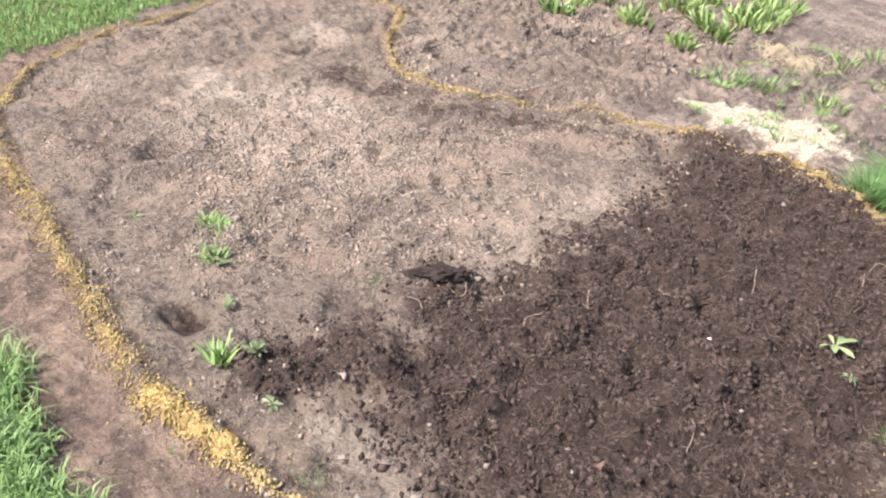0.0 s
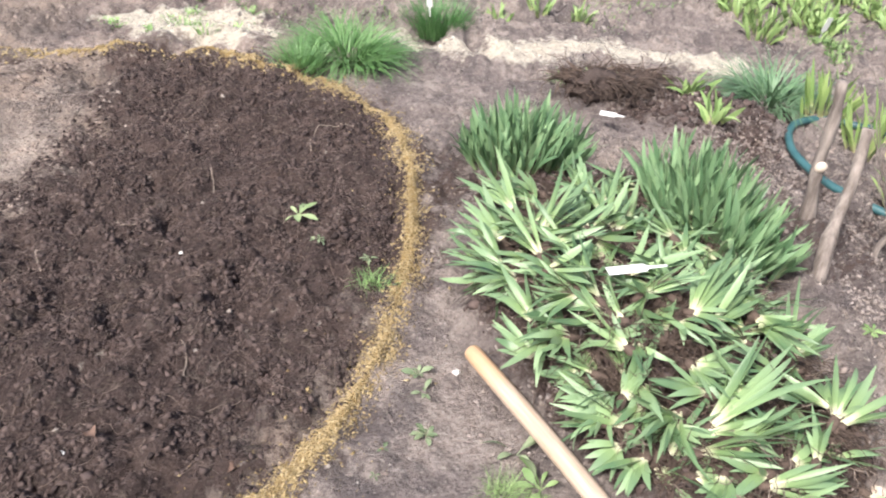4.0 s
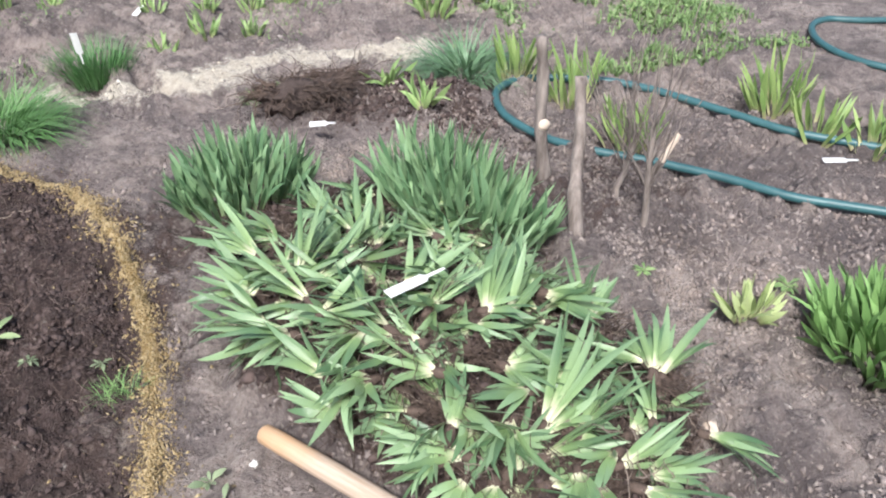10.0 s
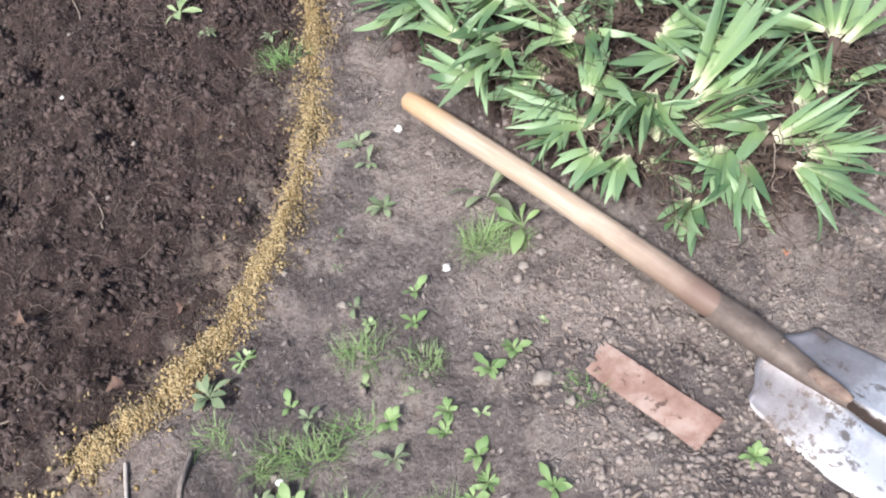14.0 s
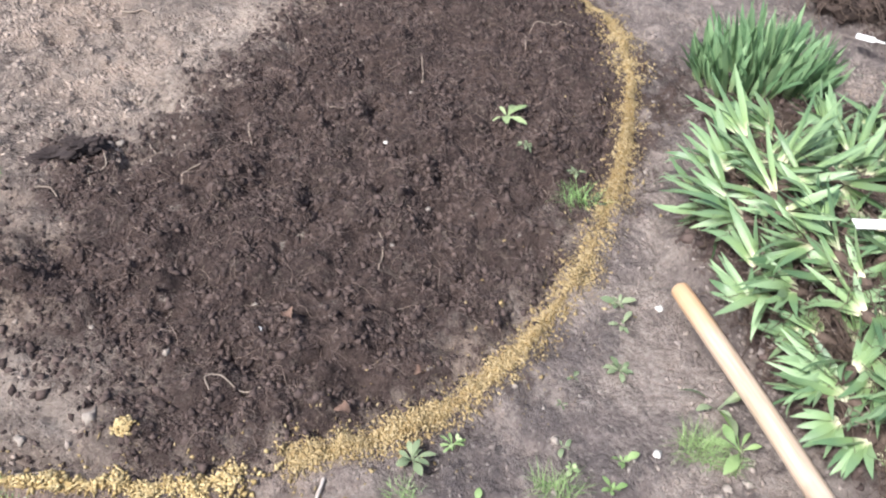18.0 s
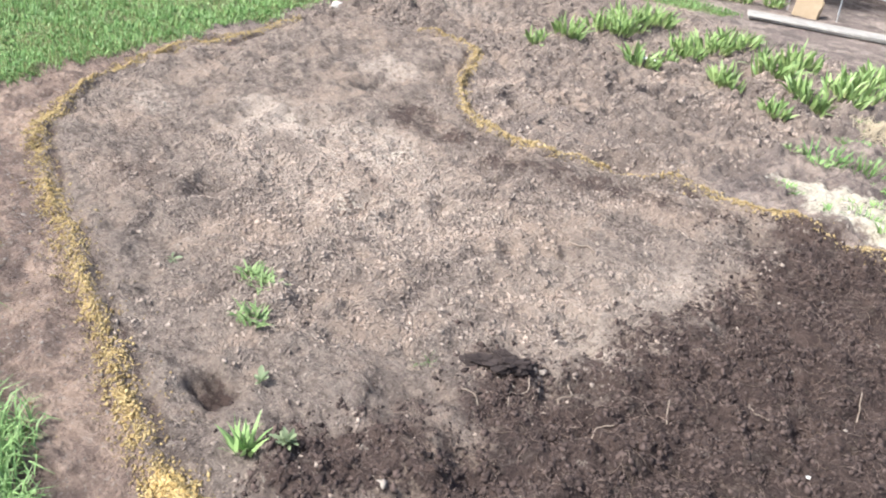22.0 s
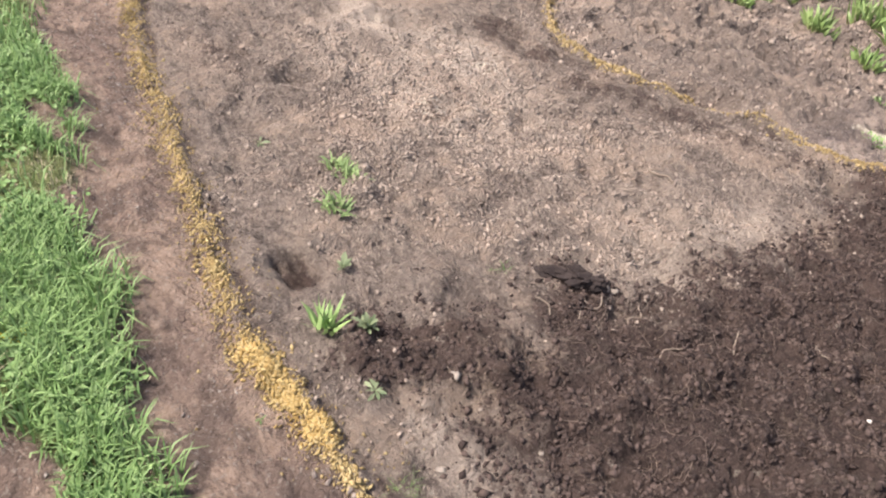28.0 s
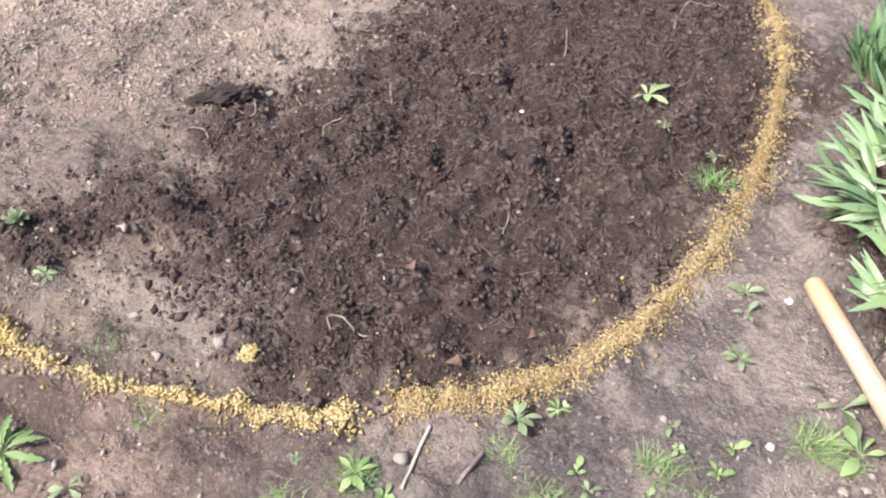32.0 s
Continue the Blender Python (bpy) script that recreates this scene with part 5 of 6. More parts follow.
for x, y, n, size in ((0.14, 1.37, 12, 0.062), (0.10, 1.56, 7, 0.07), (0.12, 1.50, 6, 0.06), (0.11, 0.77, 6, 0.058), (-0.24, 0.97, 12, 0.07), (0.06, 1.11, 4, 0.055), (-0.14, 0.74, 5, 0.042), (-0.04, 0.88, 6, 0.045), (0.03, 1.22, 5, 0.035), (0.04, 1.30, 5, 0.03)):
    seedling(x, y, n, size, 1, 0.2, 0.3)
for x, y, n, size in ((0.43, 1.0, 5, 0.03), (-0.16, 1.04, 5, 0.03), (0.09, 1.06, 8, 0.036), (0.07, 0.93, 6, 0.03), (0.16, 0.89, 6, 0.03), (0.28, 0.82, 6, 0.03)):
    seedling(x, y, n, size, 2, 0.24)
# low feathery weeds by the bed's front edge
for k, (x, y) in enumerate(((-0.26, 0.65), (-0.19, 0.68), (-0.12, 0.65), (-0.20, 0.62), (-0.58, 0.44), (-0.69, 0.34))):
    rosette(x, y, 14, 0.06, True, 1, 1.2, "feathery grey-green weed on trodden soil", 0.13)
for x, y, n, s, g in ((-0.98, 0.38, 3, 0.09, True), (-0.47, 0.68, 7, 0.07, False), (-0.60, 0.65, 6, 0.04, True), (-0.17, 1.03, 5, 0.05, False), (-1.47, 0.78, 5, 0.06, True), (-1.54, 0.49, 4, 0.03, False), (1.41, 1.90, 8, 0.055, False), (1.79, 1.72, 9, 0.07, False), (-0.29, 2.11, 6, 0.05, True), (-0.12, 2.06, 6, 0.05, True), (-2.70, 1.08, 6, 0.06, True), (0.40, 0.55, 7, 0.05, False), (0.62, 0.56, 7, 0.045, False), (0.27, 0.70, 7, 0.05, False), (-1.34, 0.12, 8, 0.08, False), (-0.80, 0.25, 7, 0.06, False), (-0.92, 0.22, 8, 0.09, False)):
    rosette(x, y, n, s, g)


def far_clump(name, label, category, x, y, sx, sy, n, h, mat, seed, group, width=0.009, arch=0.35):
    if h < 0.13:
        return grass_clump(name, label, category, x, y, sx, sy, n, h, width, arch, mat, seed, group)
    return standing(name, label, category, x, y, sx, sy, int(n * 1.35), h, width * 1.1, {LILY: LILY_LEAVES, IRIS_YOUNG: YOUNG_LEAVES}[mat], random.Random(seed), 0.3 + arch, group)


# bed of daylilies along the path to the fence
for k, (x, y, s, n, h) in enumerate(((-3.86, 4.34, 0.05, 16, 0.17), (-3.89, 4.72, 0.10, 40, 0.20), (-3.82, 5.12, 0.14, 70, 0.25), (-3.87, 5.45, 0.12, 60, 0.25), (-3.86, 5.74, 0.13, 60, 0.24), (-3.25, 4.70, 0.11, 50, 0.20), (-3.25, 5.02, 0.08, 22, 0.13), (-3.25, 5.28, 0.11, 50, 0.21), (-3.22, 5.60, 0.13, 60, 0.23), (-3.20, 5.90, 0.13, 50, 0.20), (-2.68, 5.45, 0.13, 60, 0.25), (-2.66, 5.80, 0.12, 50, 0.24), (-2.70, 4.90, 0.10, 40, 0.19), (-2.30, 4.78, 0.07, 34, 0.16))):
    far_clump("daylily_clump", "spring daylily clump with fresh green strap leaves", "daylily", x, y, s, s * 0.8, n, h, LILY, 300 + k, "daylily bed")
for k, (x, y, s, n, h) in enumerate(((-2.28, 5.20, 0.13, 60, 0.22), (-2.16, 5.45, 0.12, 60, 0.22), (-2.17, 5.80, 0.14, 60, 0.22), (-2.2, 6.15, 0.14, 50, 0.2), (-1.80, 4.42, 0.13, 70, 0.12), (-1.60, 4.50, 0.13, 70, 0.12), (-1.24, 4.51, 0.12, 60, 0.10), (-1.40, 5.23, 0.09, 40, 0.12), (-1.25, 5.50, 0.10, 40, 0.12), (-1.34, 3.87, 0.07, 40, 0.07), (-1.20, 3.78, 0.05, 26, 0.06), (-0.78, 4.82, 0.06, 20, 0.12))):
    far_clump("daylily_clump", "low clump of bright green young leaves", "daylily", x, y, s, s * 0.8, n, h, LAWN if h < 0.13 else LILY, 330 + k, "low green clumps", 0.005 if h < 0.13 else 0.009)
for k in range(34):
    x, y = RND.uniform(-2.0, -0.9), RND.uniform(3.75, 5.6)
    grass_clump("weed_tuft", "low green weed tuft between the rows", "weed", x, y, 0.05, 0.04, RND.randrange(20, 46), RND.uniform(0.03, 0.06), 0.004, 0.7, LAWN, 900 + k, "weed tufts by the ash")
# rows of seedlings beyond the ash strip
for k, (x, y) in enumerate(((-0.65, 5.85), (-0.56, 5.35), (-0.31, 5.30), (0.0, 5.34), (0.22, 4.95), (0.22, 4.41), (0.44, 4.46), (0.50, 4.88), (0.66, 4.42), (0.93, 4.88), (0.71, 5.45), (0.46, 5.36), (0.74, 4.90), (-0.76, 5.55), (-0.39, 6.25), (0.18, 6.0), (0.40, 6.1), (0.68, 6.0), (-0.75, 6.3), (0.95, 5.5))):
    far_clump("lily_seedling", "small green lily shoot in a nursery row", "lily", x, y, 0.045, 0.04, 18, 0.15 if k % 3 else 0.20, LILY, 360 + k, "nursery row of lilies", 0.007, 0.25)
for k, (x, y, s) in enumerate(((1.44, 5.42, 0.12), (1.50, 5.10, 0.10), (1.60, 4.78, 0.10), (1.66, 4.46, 0.10), (1.93, 4.66, 0.10), (2.02, 4.58, 0.07), (2.41, 4.83, 0.09), (2.44, 4.64, 0.08), (2.00, 4.98, 0.12), (1.77, 5.05, 0.12), (1.67, 5.43, 0.12), (2.35, 5.10, 0.10), (1.75, 5.7, 0.13), (2.1, 5.4, 0.12), (1.45, 5.8, 0.12), (2.2, 5.8, 0.12))):
    far_clump("lily_clump", "yellow-green lily clump with upright leaves", "lily", x, y, s, s, 46, 0.19, LILY, 390 + k, "lily bed", 0.009, 0.3)


# ---- lawn and weeds, as stuff ----


def lawn_patch(name, label, n, box, chance, seed, h, w, mat=LAWN):
    x, y, rng = pick(n, *box, chance, seed)
    n = len(x)
    z = level(x, y)
    a = rng.uniform(0, 6.283, n)
    L = h * rng.uniform(0.5, 1.25, n) * (0.6 + 0.8 * vn(x, y, 0.35, 51))
    lean = np.abs(rng.normal(size=n)) * 0.7 + 0.2
    v = np.zeros((n, 5, 3))
    ux, uy = np.cos(a), np.sin(a)
    sx, sy = -uy * w, ux * w
    for k, (s, wk) in enumerate(((0.0, 1.0), (0.55, 0.8))):
        hx, hz = L * s * np.sin(lean * s), L * s * np.cos(lean * s)
        v[:, 2 * k] = np.stack([x + ux * hx - sx * wk, y + uy * hx - sy * wk, z + hz - 0.004], 1)
        v[:, 2 * k + 1] = np.stack([x + ux * hx + sx * wk, y + uy * hx + sy * wk, z + hz - 0.004], 1)
    hx, hz = L * np.sin(lean * 1.3), L * np.cos(lean * 1.3)
    v[:, 4] = np.stack([x + ux * hx, y + uy * hx, z + hz], 1)
    i = (np.arange(n) * 5)[:, None]
    f = np.concatenate([i + np.array([0, 1, 3]), i + np.array([0, 3, 2]), i + np.array([2, 3, 4])], 1).reshape(-1, 3)
    uv = np.tile(np.array([(0, 0), (1, 0), (0, .55), (1, .55), (.5, 1)], float), (n, 1))
    return tagged(new(name, mesh_from(name, v.reshape(-1, 3), 3, f, mat, uv)), label, "grass", kind="stuff")


lawn_patch("lawn_near", "fresh green lawn grass and clover at the soil's edge", 66000, (-4.2, -0.9, -0.5, 0.75), lambda z, x, y: z["lawn"] * (0.05 + 0.95 * soft(vn(x, y, 0.28, 52) + 0.4 * fbm(x, y, 0.08, 2, 58), 0.34, 0.60)), 71, 0.085, 0.0029, LAWNWEED)
lawn_patch("lawn_straw", "dead straw-coloured blades in the lawn's edge", 16000, (-4.2, -0.9, -0.5, 0.75), lambda z, x, y: z["lawn"] * (0.1 + 0.5 * soft(vn(x, y, 0.2, 69), 0.4, 0.7)), 79, 0.05, 0.0012, DRY)
lawn_patch("lawn_far", "green lawn stretching to the fence", 215000, (-9.5, -3.6, -0.6, 7.2), lambda z, x, y: z["lawn"] * (0.25 + 0.75 * soft(vn(x, y, 0.5, 53) + 0.4 * fbm(x, y, 0.12, 2, 67), 0.15, 0.4)), 72, 0.046, 0.0031)
lawn_patch("lawn_side", "green lawn beside the garden soil", 36000, (-9.0, 1.4, -6.5, -0.5), lambda z, x, y: z["lawn"] * (0.3 + 0.7 * soft(vn(x, y, 0.5, 53), 0.15, 0.4)), 70, 0.05, 0.006)
lawn_patch("weedy_ground", "low green weeds on the ground by the cover", 12000, (1.9, 3.2, 3.3, 4.4), lambda z, x, y: 0.6 * soft(vn(x, y, 0.3, 54) + 0.6 * fbm(x, y, 0.09, 2, 59), 0.4, 0.8), 73, 0.05, 0.005, WEED)
lawn_patch("sparse_weeds", "thin scatter of seedlings and moss on the beds", 9000, (-2.2, 2.6, 3.6, 6.2), lambda z, x, y: 0.8 * (vn(x, y, 0.4, 55) > 0.72), 74, 0.035, 0.004, WEED)


def clover(name, label, n, box, chance, seed, size, mat):
    """Small round leaflets at all tilts, just above the ground."""
    x, y, rng = pick(n, *box, chance, seed)
    n = len(x)
    t = np.arange(6) * np.pi / 3
    disc = np.concatenate([np.stack([np.cos(t), np.sin(t) * 0.8, np.zeros(6)], 1), [[0, 0, -0.25]]])
    a, tilt = rng.uniform(0, 6.283, n), rng.normal(size=n) * 0.45
    ca, sa, ct, st = np.cos(a), np.sin(a), np.cos(tilt), np.sin(tilt)
    rot = np.stack([ca, -sa * ct, sa * st, sa, ca * ct, -ca * st, a * 0, st, ct], 1).reshape(n, 3, 3)
    r = size * rng.uniform(0.6, 1.25, n)
    v = np.einsum("nij,kj->nki", rot, disc) * r[:, None, None] + np.stack([x, y, level(x, y) + rng.uniform(0.006, 0.04, n)], 1)[:, None]
    f = (np.arange(n) * 7)[:, None, None] + np.array([(k, (k + 1) % 6, 6) for k in range(6)])[None]
    uv = np.tile(np.concatenate([np.stack([t * 0, t * 0 + 0.8], 1), [[0.5, 0.3]]]), (n, 1))
    return tagged(new(name, mesh_from(name, v.reshape(-1, 3), 3, f.reshape(-1, 3), mat, uv)), label, "clover", kind="stuff")


clover("clover_near", "low clover and round-leaved weeds in the lawn's edge", 26000, (-3.6, -0.9, -0.4, 0.7), lambda z, x, y: z["lawn"] * 0.9 * soft(vn(x, y, 0.25, 56), 0.3, 0.65), 75, 0.0085, LAWNWEED)
clover("clover_far", "low broad-leaved weeds among the lawn grass", 7000, (-9, -4.4, 0.6, 6.8), lambda z, x, y: z["lawn"] * soft(vn(x, y, 0.4, 57), 0.45, 0.7), 76, 0.009, LAWNWEED)
clover("clover_right", "patch of round green weed leaves by the cover", 5000, (1.9, 3.2, 3.3, 4.4), lambda z, x, y: soft(vn(x, y, 0.3, 54) + 0.6 * fbm(x, y, 0.09, 2, 59), 0.4, 0.85), 77, 0.009, WEED)

# ---- spade, plate, labels, hose, stakes ----


def ring_tube(bm, pts, radii, sides=14, caps=True):
    """A lathe-like tube along pts into bm."""
    v, f = tube_arrays(np.array(pts, float), np.array(radii, float), sides)
    vs = [bm.verts.new(p) for p in v]
    for q in f:
        bm.faces.new([vs[k] for k in q])
    if caps:
        bm.faces.new(vs[:sides][::-1])
        bm.faces.new(vs[-sides:])


def spade():
    """A round-mouthed shovel lying face down: wooden shaft, lapped socket running out over the blade, worn steel blade."""
    ob = thing("spade", (0.237, 1.634, top(0.237, 1.634)), "garden spade with pale wooden shaft and worn steel blade, on soil", "spade", rz=-55.4)
    fall = top(0.237, 1.634) - top(0.85, 0.74)
    xs = np.linspace(0, 0.94, 24)
    bm = bmesh.new()
    pts = [(x, 0.004 * math.sin(x * 3), 0.036 + 0.010 * math.sin(x * 3.0) - fall * x) for x in xs]
    rad = [(0.0245 + 0.0030 * x + 0.0007 * math.sin(x * 9)) * (1 if x < 0.88 else 0.8) for x in xs]
    ring_tube(bm, [(-0.012, 0, 0.036), (-0.0095, 0, 0.036), (-0.004, 0, 0.036), *pts], [0.006, 0.014, 0.0205, 0.0238, *rad[1:]], 18)
    part("shaft", bm_mesh("shaft", bm, WOOD), ob, None, "smooth pale wooden shaft")
    # socket: lapped sheet steel, cut slantwise where it takes the shaft, flattening on to the blade
    bm = bmesh.new()
    rings = []
    for k in range(16):
        s = k / 15
        ring = []
        for j in range(20):
            a = j / 20 * 6.2832
            x0 = 0.855 + 0.025 * math.sin(a - 0.5)
            x = x0 + (1.135 - x0) * s
            q = max(0.0, (x - 0.94) / 0.195)
            r = 0.0292 - 0.0165 * q ** 1.3 + (0.002 if 0.3 < a < 0.9 else 0.0)
            ring.append(bm.verts.new((x, r * math.cos(a), 0.040 - fall * x - 0.012 * q + r * math.sin(a) * (1 - 0.25 * q))))
        rings.append(ring)
    for k in range(15):
        for j in range(20):
            bm.faces.new((rings[k][j], rings[k][(j + 1) % 20], rings[k + 1][(j + 1) % 20], rings[k + 1][j]))
    socket = part("socket", bm_mesh("socket", bm, SOCKET), ob, None, "dark worn steel socket")
    bm = bmesh.new()
    bmesh.ops.create_uvsphere(bm, u_segments=10, v_segments=6, radius=0.005)
    part("rivet", bm_mesh("rivet", bm, SOCKET), socket, pose(1.0, 0.008, 0.0635 - fall))
    bm = bmesh.new()
    ring_tube(bm, [(x, 0.001, 0.0395 - fall * x - 0.03 * (x - 1.07)) for x in (1.06, 1.09, 1.115, 1.130, 1.137)], [0.0135, 0.0140, 0.0125, 0.009, 0.003], 10)
    part("shaft_tip", bm_mesh("shaft_tip", bm, TIPWOOD), ob, None, "broken pale end of the shaft in the open socket")
    # blade: square shoulders, sides swelling a little, round mouth; the back arches up to a central ridge
    bm = bmesh.new()
    nu, nv = 30, 23
    grid = []
    for a in range(nu):
        u = a / (nu - 1)
        row = []
        for b in range(nv):
            v = b / (nv - 1) * 2 - 1
            half = 0.104 + 0.018 * math.sin(min(1.0, u / 0.55) * 1.571)
            if u > 0.5:
                half *= max(0.03, (1 - ((u - 0.5) / 0.5) ** 2.4)) ** (1 / 2.4)
            e = min(1.0, max(0.0, (abs(v) - 0.22) / 0.6))
            shoulder = (0.030 * e * e * (3 - 2 * e) + 0.014 * max(0.0, (abs(v) - 0.86) / 0.14) ** 2) * (1 - u)
            x = 0.978 + shoulder + u * 0.352
            z = 0.006 + 0.020 * (1 - v * v) * (1 - 0.35 * u) + 0.012 * math.exp(-(v / 0.16) ** 2) * (1 - u) ** 0.6
            z -= 0.020 * math.exp(-(v / 0.07) ** 2) * max(0.0, 1 - ((u - 0.63) / 0.20) ** 2)
            z += 0.010 * max(0.0, 1 - u / 0.08) * abs(v) + 0.002 * math.sin(9 * u + 5 * v)
            row.append(bm.verts.new((x, v * half, z - fall * 1.15)))
        grid.append(row)
    for a in range(nu - 1):
        for b in range(nv - 1):
            bm.faces.new((grid[a][b], grid[a + 1][b], grid[a + 1][b + 1], grid[a][b + 1]))
    ext = bmesh.ops.extrude_face_region(bm, geom=bm.faces[:])
    for e in ext["geom"]:
        if isinstance(e, bmesh.types.BMVert):
            e.co.z -= 0.0022
    bmesh.ops.recalc_face_normals(bm, faces=bm.faces)
    part("blade", bm_mesh("blade", bm, BLADE), ob, None, "worn grey steel blade, smoother towards the mouth where sky glare is painted")
    return ob


def blade_steel():
    """Grey steel with dried soil, smoother towards the mouth, where the sky's glare is painted near white."""
    n = Nodes("worn_blade_steel", 0.35, 0.75, 0.5)
    sx = n.t.nodes.new("ShaderNodeSeparateXYZ")
    n.t.links.new(n.where(), sx.inputs[0])
    f, g = n.noise(14, 5, 0.65), n.noise(60, 4, 0.7)
    along = n.math('ADD', sx.outputs[0], n.ramp(f, 0.3, 0.7, -0.06, 0.06))
    c = n.mix(n.ramp(f, 0.35, 0.65), (0.42, 0.40, 0.42), (0.26, 0.23, 0.225))
    # sky reflection on the mouth half, put into the colour as near white
    c = n.mix(n.ramp(along, 1.09, 1.19), c, (0.90, 0.90, 0.91))
    c = n.mix(n.ramp(n.math('ADD', f, n.ramp(g, 0.3, 0.7, -0.12, 0.12)), 0.54, 0.62, 0, 0.85), c, (0.20, 0.155, 0.13))
    # shade in the open groove behind the socket, painted as a dark stripe
    off = n.math('ABSOLUTE', n.math('ADD', sx.outputs[1], n.ramp(f, 0.3, 0.7, -0.006, 0.006)), 0)
    fold = n.math('MULTIPLY', n.ramp(off, 0.007, 0.015, 1, 0), n.math('MULTIPLY', n.ramp(along, 1.08, 1.13), n.ramp(along, 1.24, 1.28, 1, 0)))
    c = n.mix(fold, c, (0.075, 0.055, 0.046))
    n.put(n.b.inputs["Roughness"], n.math('ADD', n.ramp(along, 1.08, 1.22, 0.55, 0.33), n.math('MULTIPLY', fold, 0.4)))
    n.bump(g, 0.12, 0.004)
    return n.done(c)


TIPWOOD = plain("grey_split_wood", (0.13, 0.09, 0.075), (0.34, 0.25, 0.20), 40, 0.8, 0, 0.3)
BLADE = blade_steel()
spade()


def slab(name, sx, sy, sz, mat, bevel=0.002, jitter=0.0, seed=0):
    bm = bmesh.new()
    bmesh.ops.create_cube(bm, size=1)
    bmesh.ops.subdivide_edges(bm, edges=bm.edges[:], cuts=2, use_grid_fill=True)
    rng = random.Random(seed)
    for v in bm.verts:
        v.co = Vector((v.co.x * sx, v.co.y * sy, v.co.z * sz)) + Vector((rng.gauss(0, jitter), rng.gauss(0, jitter), rng.gauss(0, jitter * 0.6)))
    if bevel:
        bmesh.ops.bevel(bm, geom=[e for e in bm.edges if e.calc_face_angle(0) > 0.9], offset=bevel, segments=2, affect='EDGES')
    return bm_mesh(name, bm, mat, False)


ob = new("rusty_plate", slab("rusty_plate", 0.249, 0.069, 0.007, RUST, 0.0015, 0.0008, 4))
ob.matrix_basis = pose(0.576, 0.795, top(0.576, 0.795) + 0.012, 2, -2, -52.5)
tagged(ob, "flat rust-brown steel strip lying on gritty soil", "metal plate")


def label_stick(x, y, z, length, rz, rx, ry, lab="white plastic plant label"):
    """A plant label: flat tongue with a pointed foot."""
    bm = bmesh.new()
    w, t = 0.015, 0.0012
    out = [(-length / 2, -w), (length * 0.12, -w), (length * 0.18, -0.005), (length / 2, -0.003), (length / 2, 0.003), (length * 0.18, 0.005), (length * 0.12, w), (-length / 2, w)]
    a = [bm.verts.new((px, py, t)) for px, py in out]
    b = [bm.verts.new((px, py, -t)) for px, py in out]
    bm.faces.new(a)
    bm.faces.new(b[::-1])
    for k in range(len(out)):
        bm.faces.new((a[k], b[k], b[(k + 1) % len(out)], a[(k + 1) % len(out)]))
    ob = new("plant_label", bm_mesh("plant_label", bm, PLASTIC, False))
    ob.matrix_basis = pose(x, y, z, rx, ry, rz)
    return tagged(ob, lab, "plant label", "plant labels")


label_stick(0.665, 1.785, 0.272, 0.18, 20, 6, 2, "white plastic label lying on the lifted irises")
label_stick(0.73, 3.13, 0.075, 0.10, -12, 10, 0, "white plastic label lying by the dug mound")
label_stick(-3.24, 4.82, 0.03, 0.16, 20, 10, 0, "white plastic label lying among daylilies")
label_stick(-0.13, 4.03, 0.17, 0.16, 80, 0, 75, "white plastic label standing in the dark tuft")
label_stick(2.45, 4.40, 0.08, 0.19, 30, 0, 84, "white plastic label standing in the lily bed")
label_stick(1.97, 4.43, 0.06, 0.14, 100, 0, 70, "white plastic label leaning in the lily bed")
label_stick(0.15, 4.93, 0.03, 0.13, 60, 8, -10, "white plastic label leaning in the nursery row")
label_stick(2.48, 2.28, 0.012, 0.13, -20, 4, 0, "white plastic label lying on trodden soil")
label_stick(0.44, 5.60, 0.06, 0.14, 20, 0, 80, "white plastic label standing in the nursery row")


def bone(name, x, y, size, label, mat=STONE, seed=1):
    rng = np.random.RandomState(seed)
    bm = bmesh.new()
    bmesh.ops.create_icosphere(bm, subdivisions=2, radius=size)
    for v in bm.verts:
        k = 1 + 0.9 * noise.noise(v.co * (1.3 / size) + Vector((seed * 3.1, 0, 0))) + 0.10 * rng.normal()
        v.co = Vector((v.co.x * k * 1.25, v.co.y * k, v.co.z * k * 0.7))
    ob = new(name, bm_mesh(name, bm, mat))
    ob.matrix_basis = pose(x, y, top(x, y) + size * 0.35, 0, 0, seed * 50)
    return tagged(ob, label, "stone")


bone("stone", -5.07, 3.57, 0.036, "pale stone at the lawn's edge", CONCRETE, 2)
bone("stone", -0.10, 0.772, 0.008, "small white stone on trodden soil", CONCRETE, 3)
bone("stone", 0.40, 0.87, 0.016, "grey stone on gritty soil", STONE, 4)
bone("stone", 0.258, 1.167, 0.009, "tiny white stone beside grass", CONCRETE, 5)
bone("stone", 0.20, 1.585, 0.009, "pale chip by the spade shaft", CONCRETE, 6)
bone("stone", -1.06, 0.73, 0.011, "tan stone on the bed's edge", STONE, 7)
bone("stone", -1.20, 0.80, 0.010, "tan stone on the bed's edge", STONE, 8)
bone("stone", -0.95, 0.83, 0.015, "grey lump of dried soil", STONE, 9)
bone("stone", -0.705, 1.165, 0.0055, "white chip on dug soil", CONCRETE, 10)
bone("stone", -0.712, 2.0, 0.006, "white chip on dug soil", CONCRETE, 11)
bone("stone", -0.42, 0.77, 0.017, "grey clod by the sawdust line", STONE, 12)
bone("stone", -1.40, 0.99, 0.012, "pale stone on loose soil", STONE, 14)
bone("stone", -1.48, 1.72, 0.012, "pale stone beside the dark clod", STONE, 15)
bone("rootstock_end", 1.252, 1.329, 0.02, "cut pale rootstock end on soil", CUTWOOD, 16)
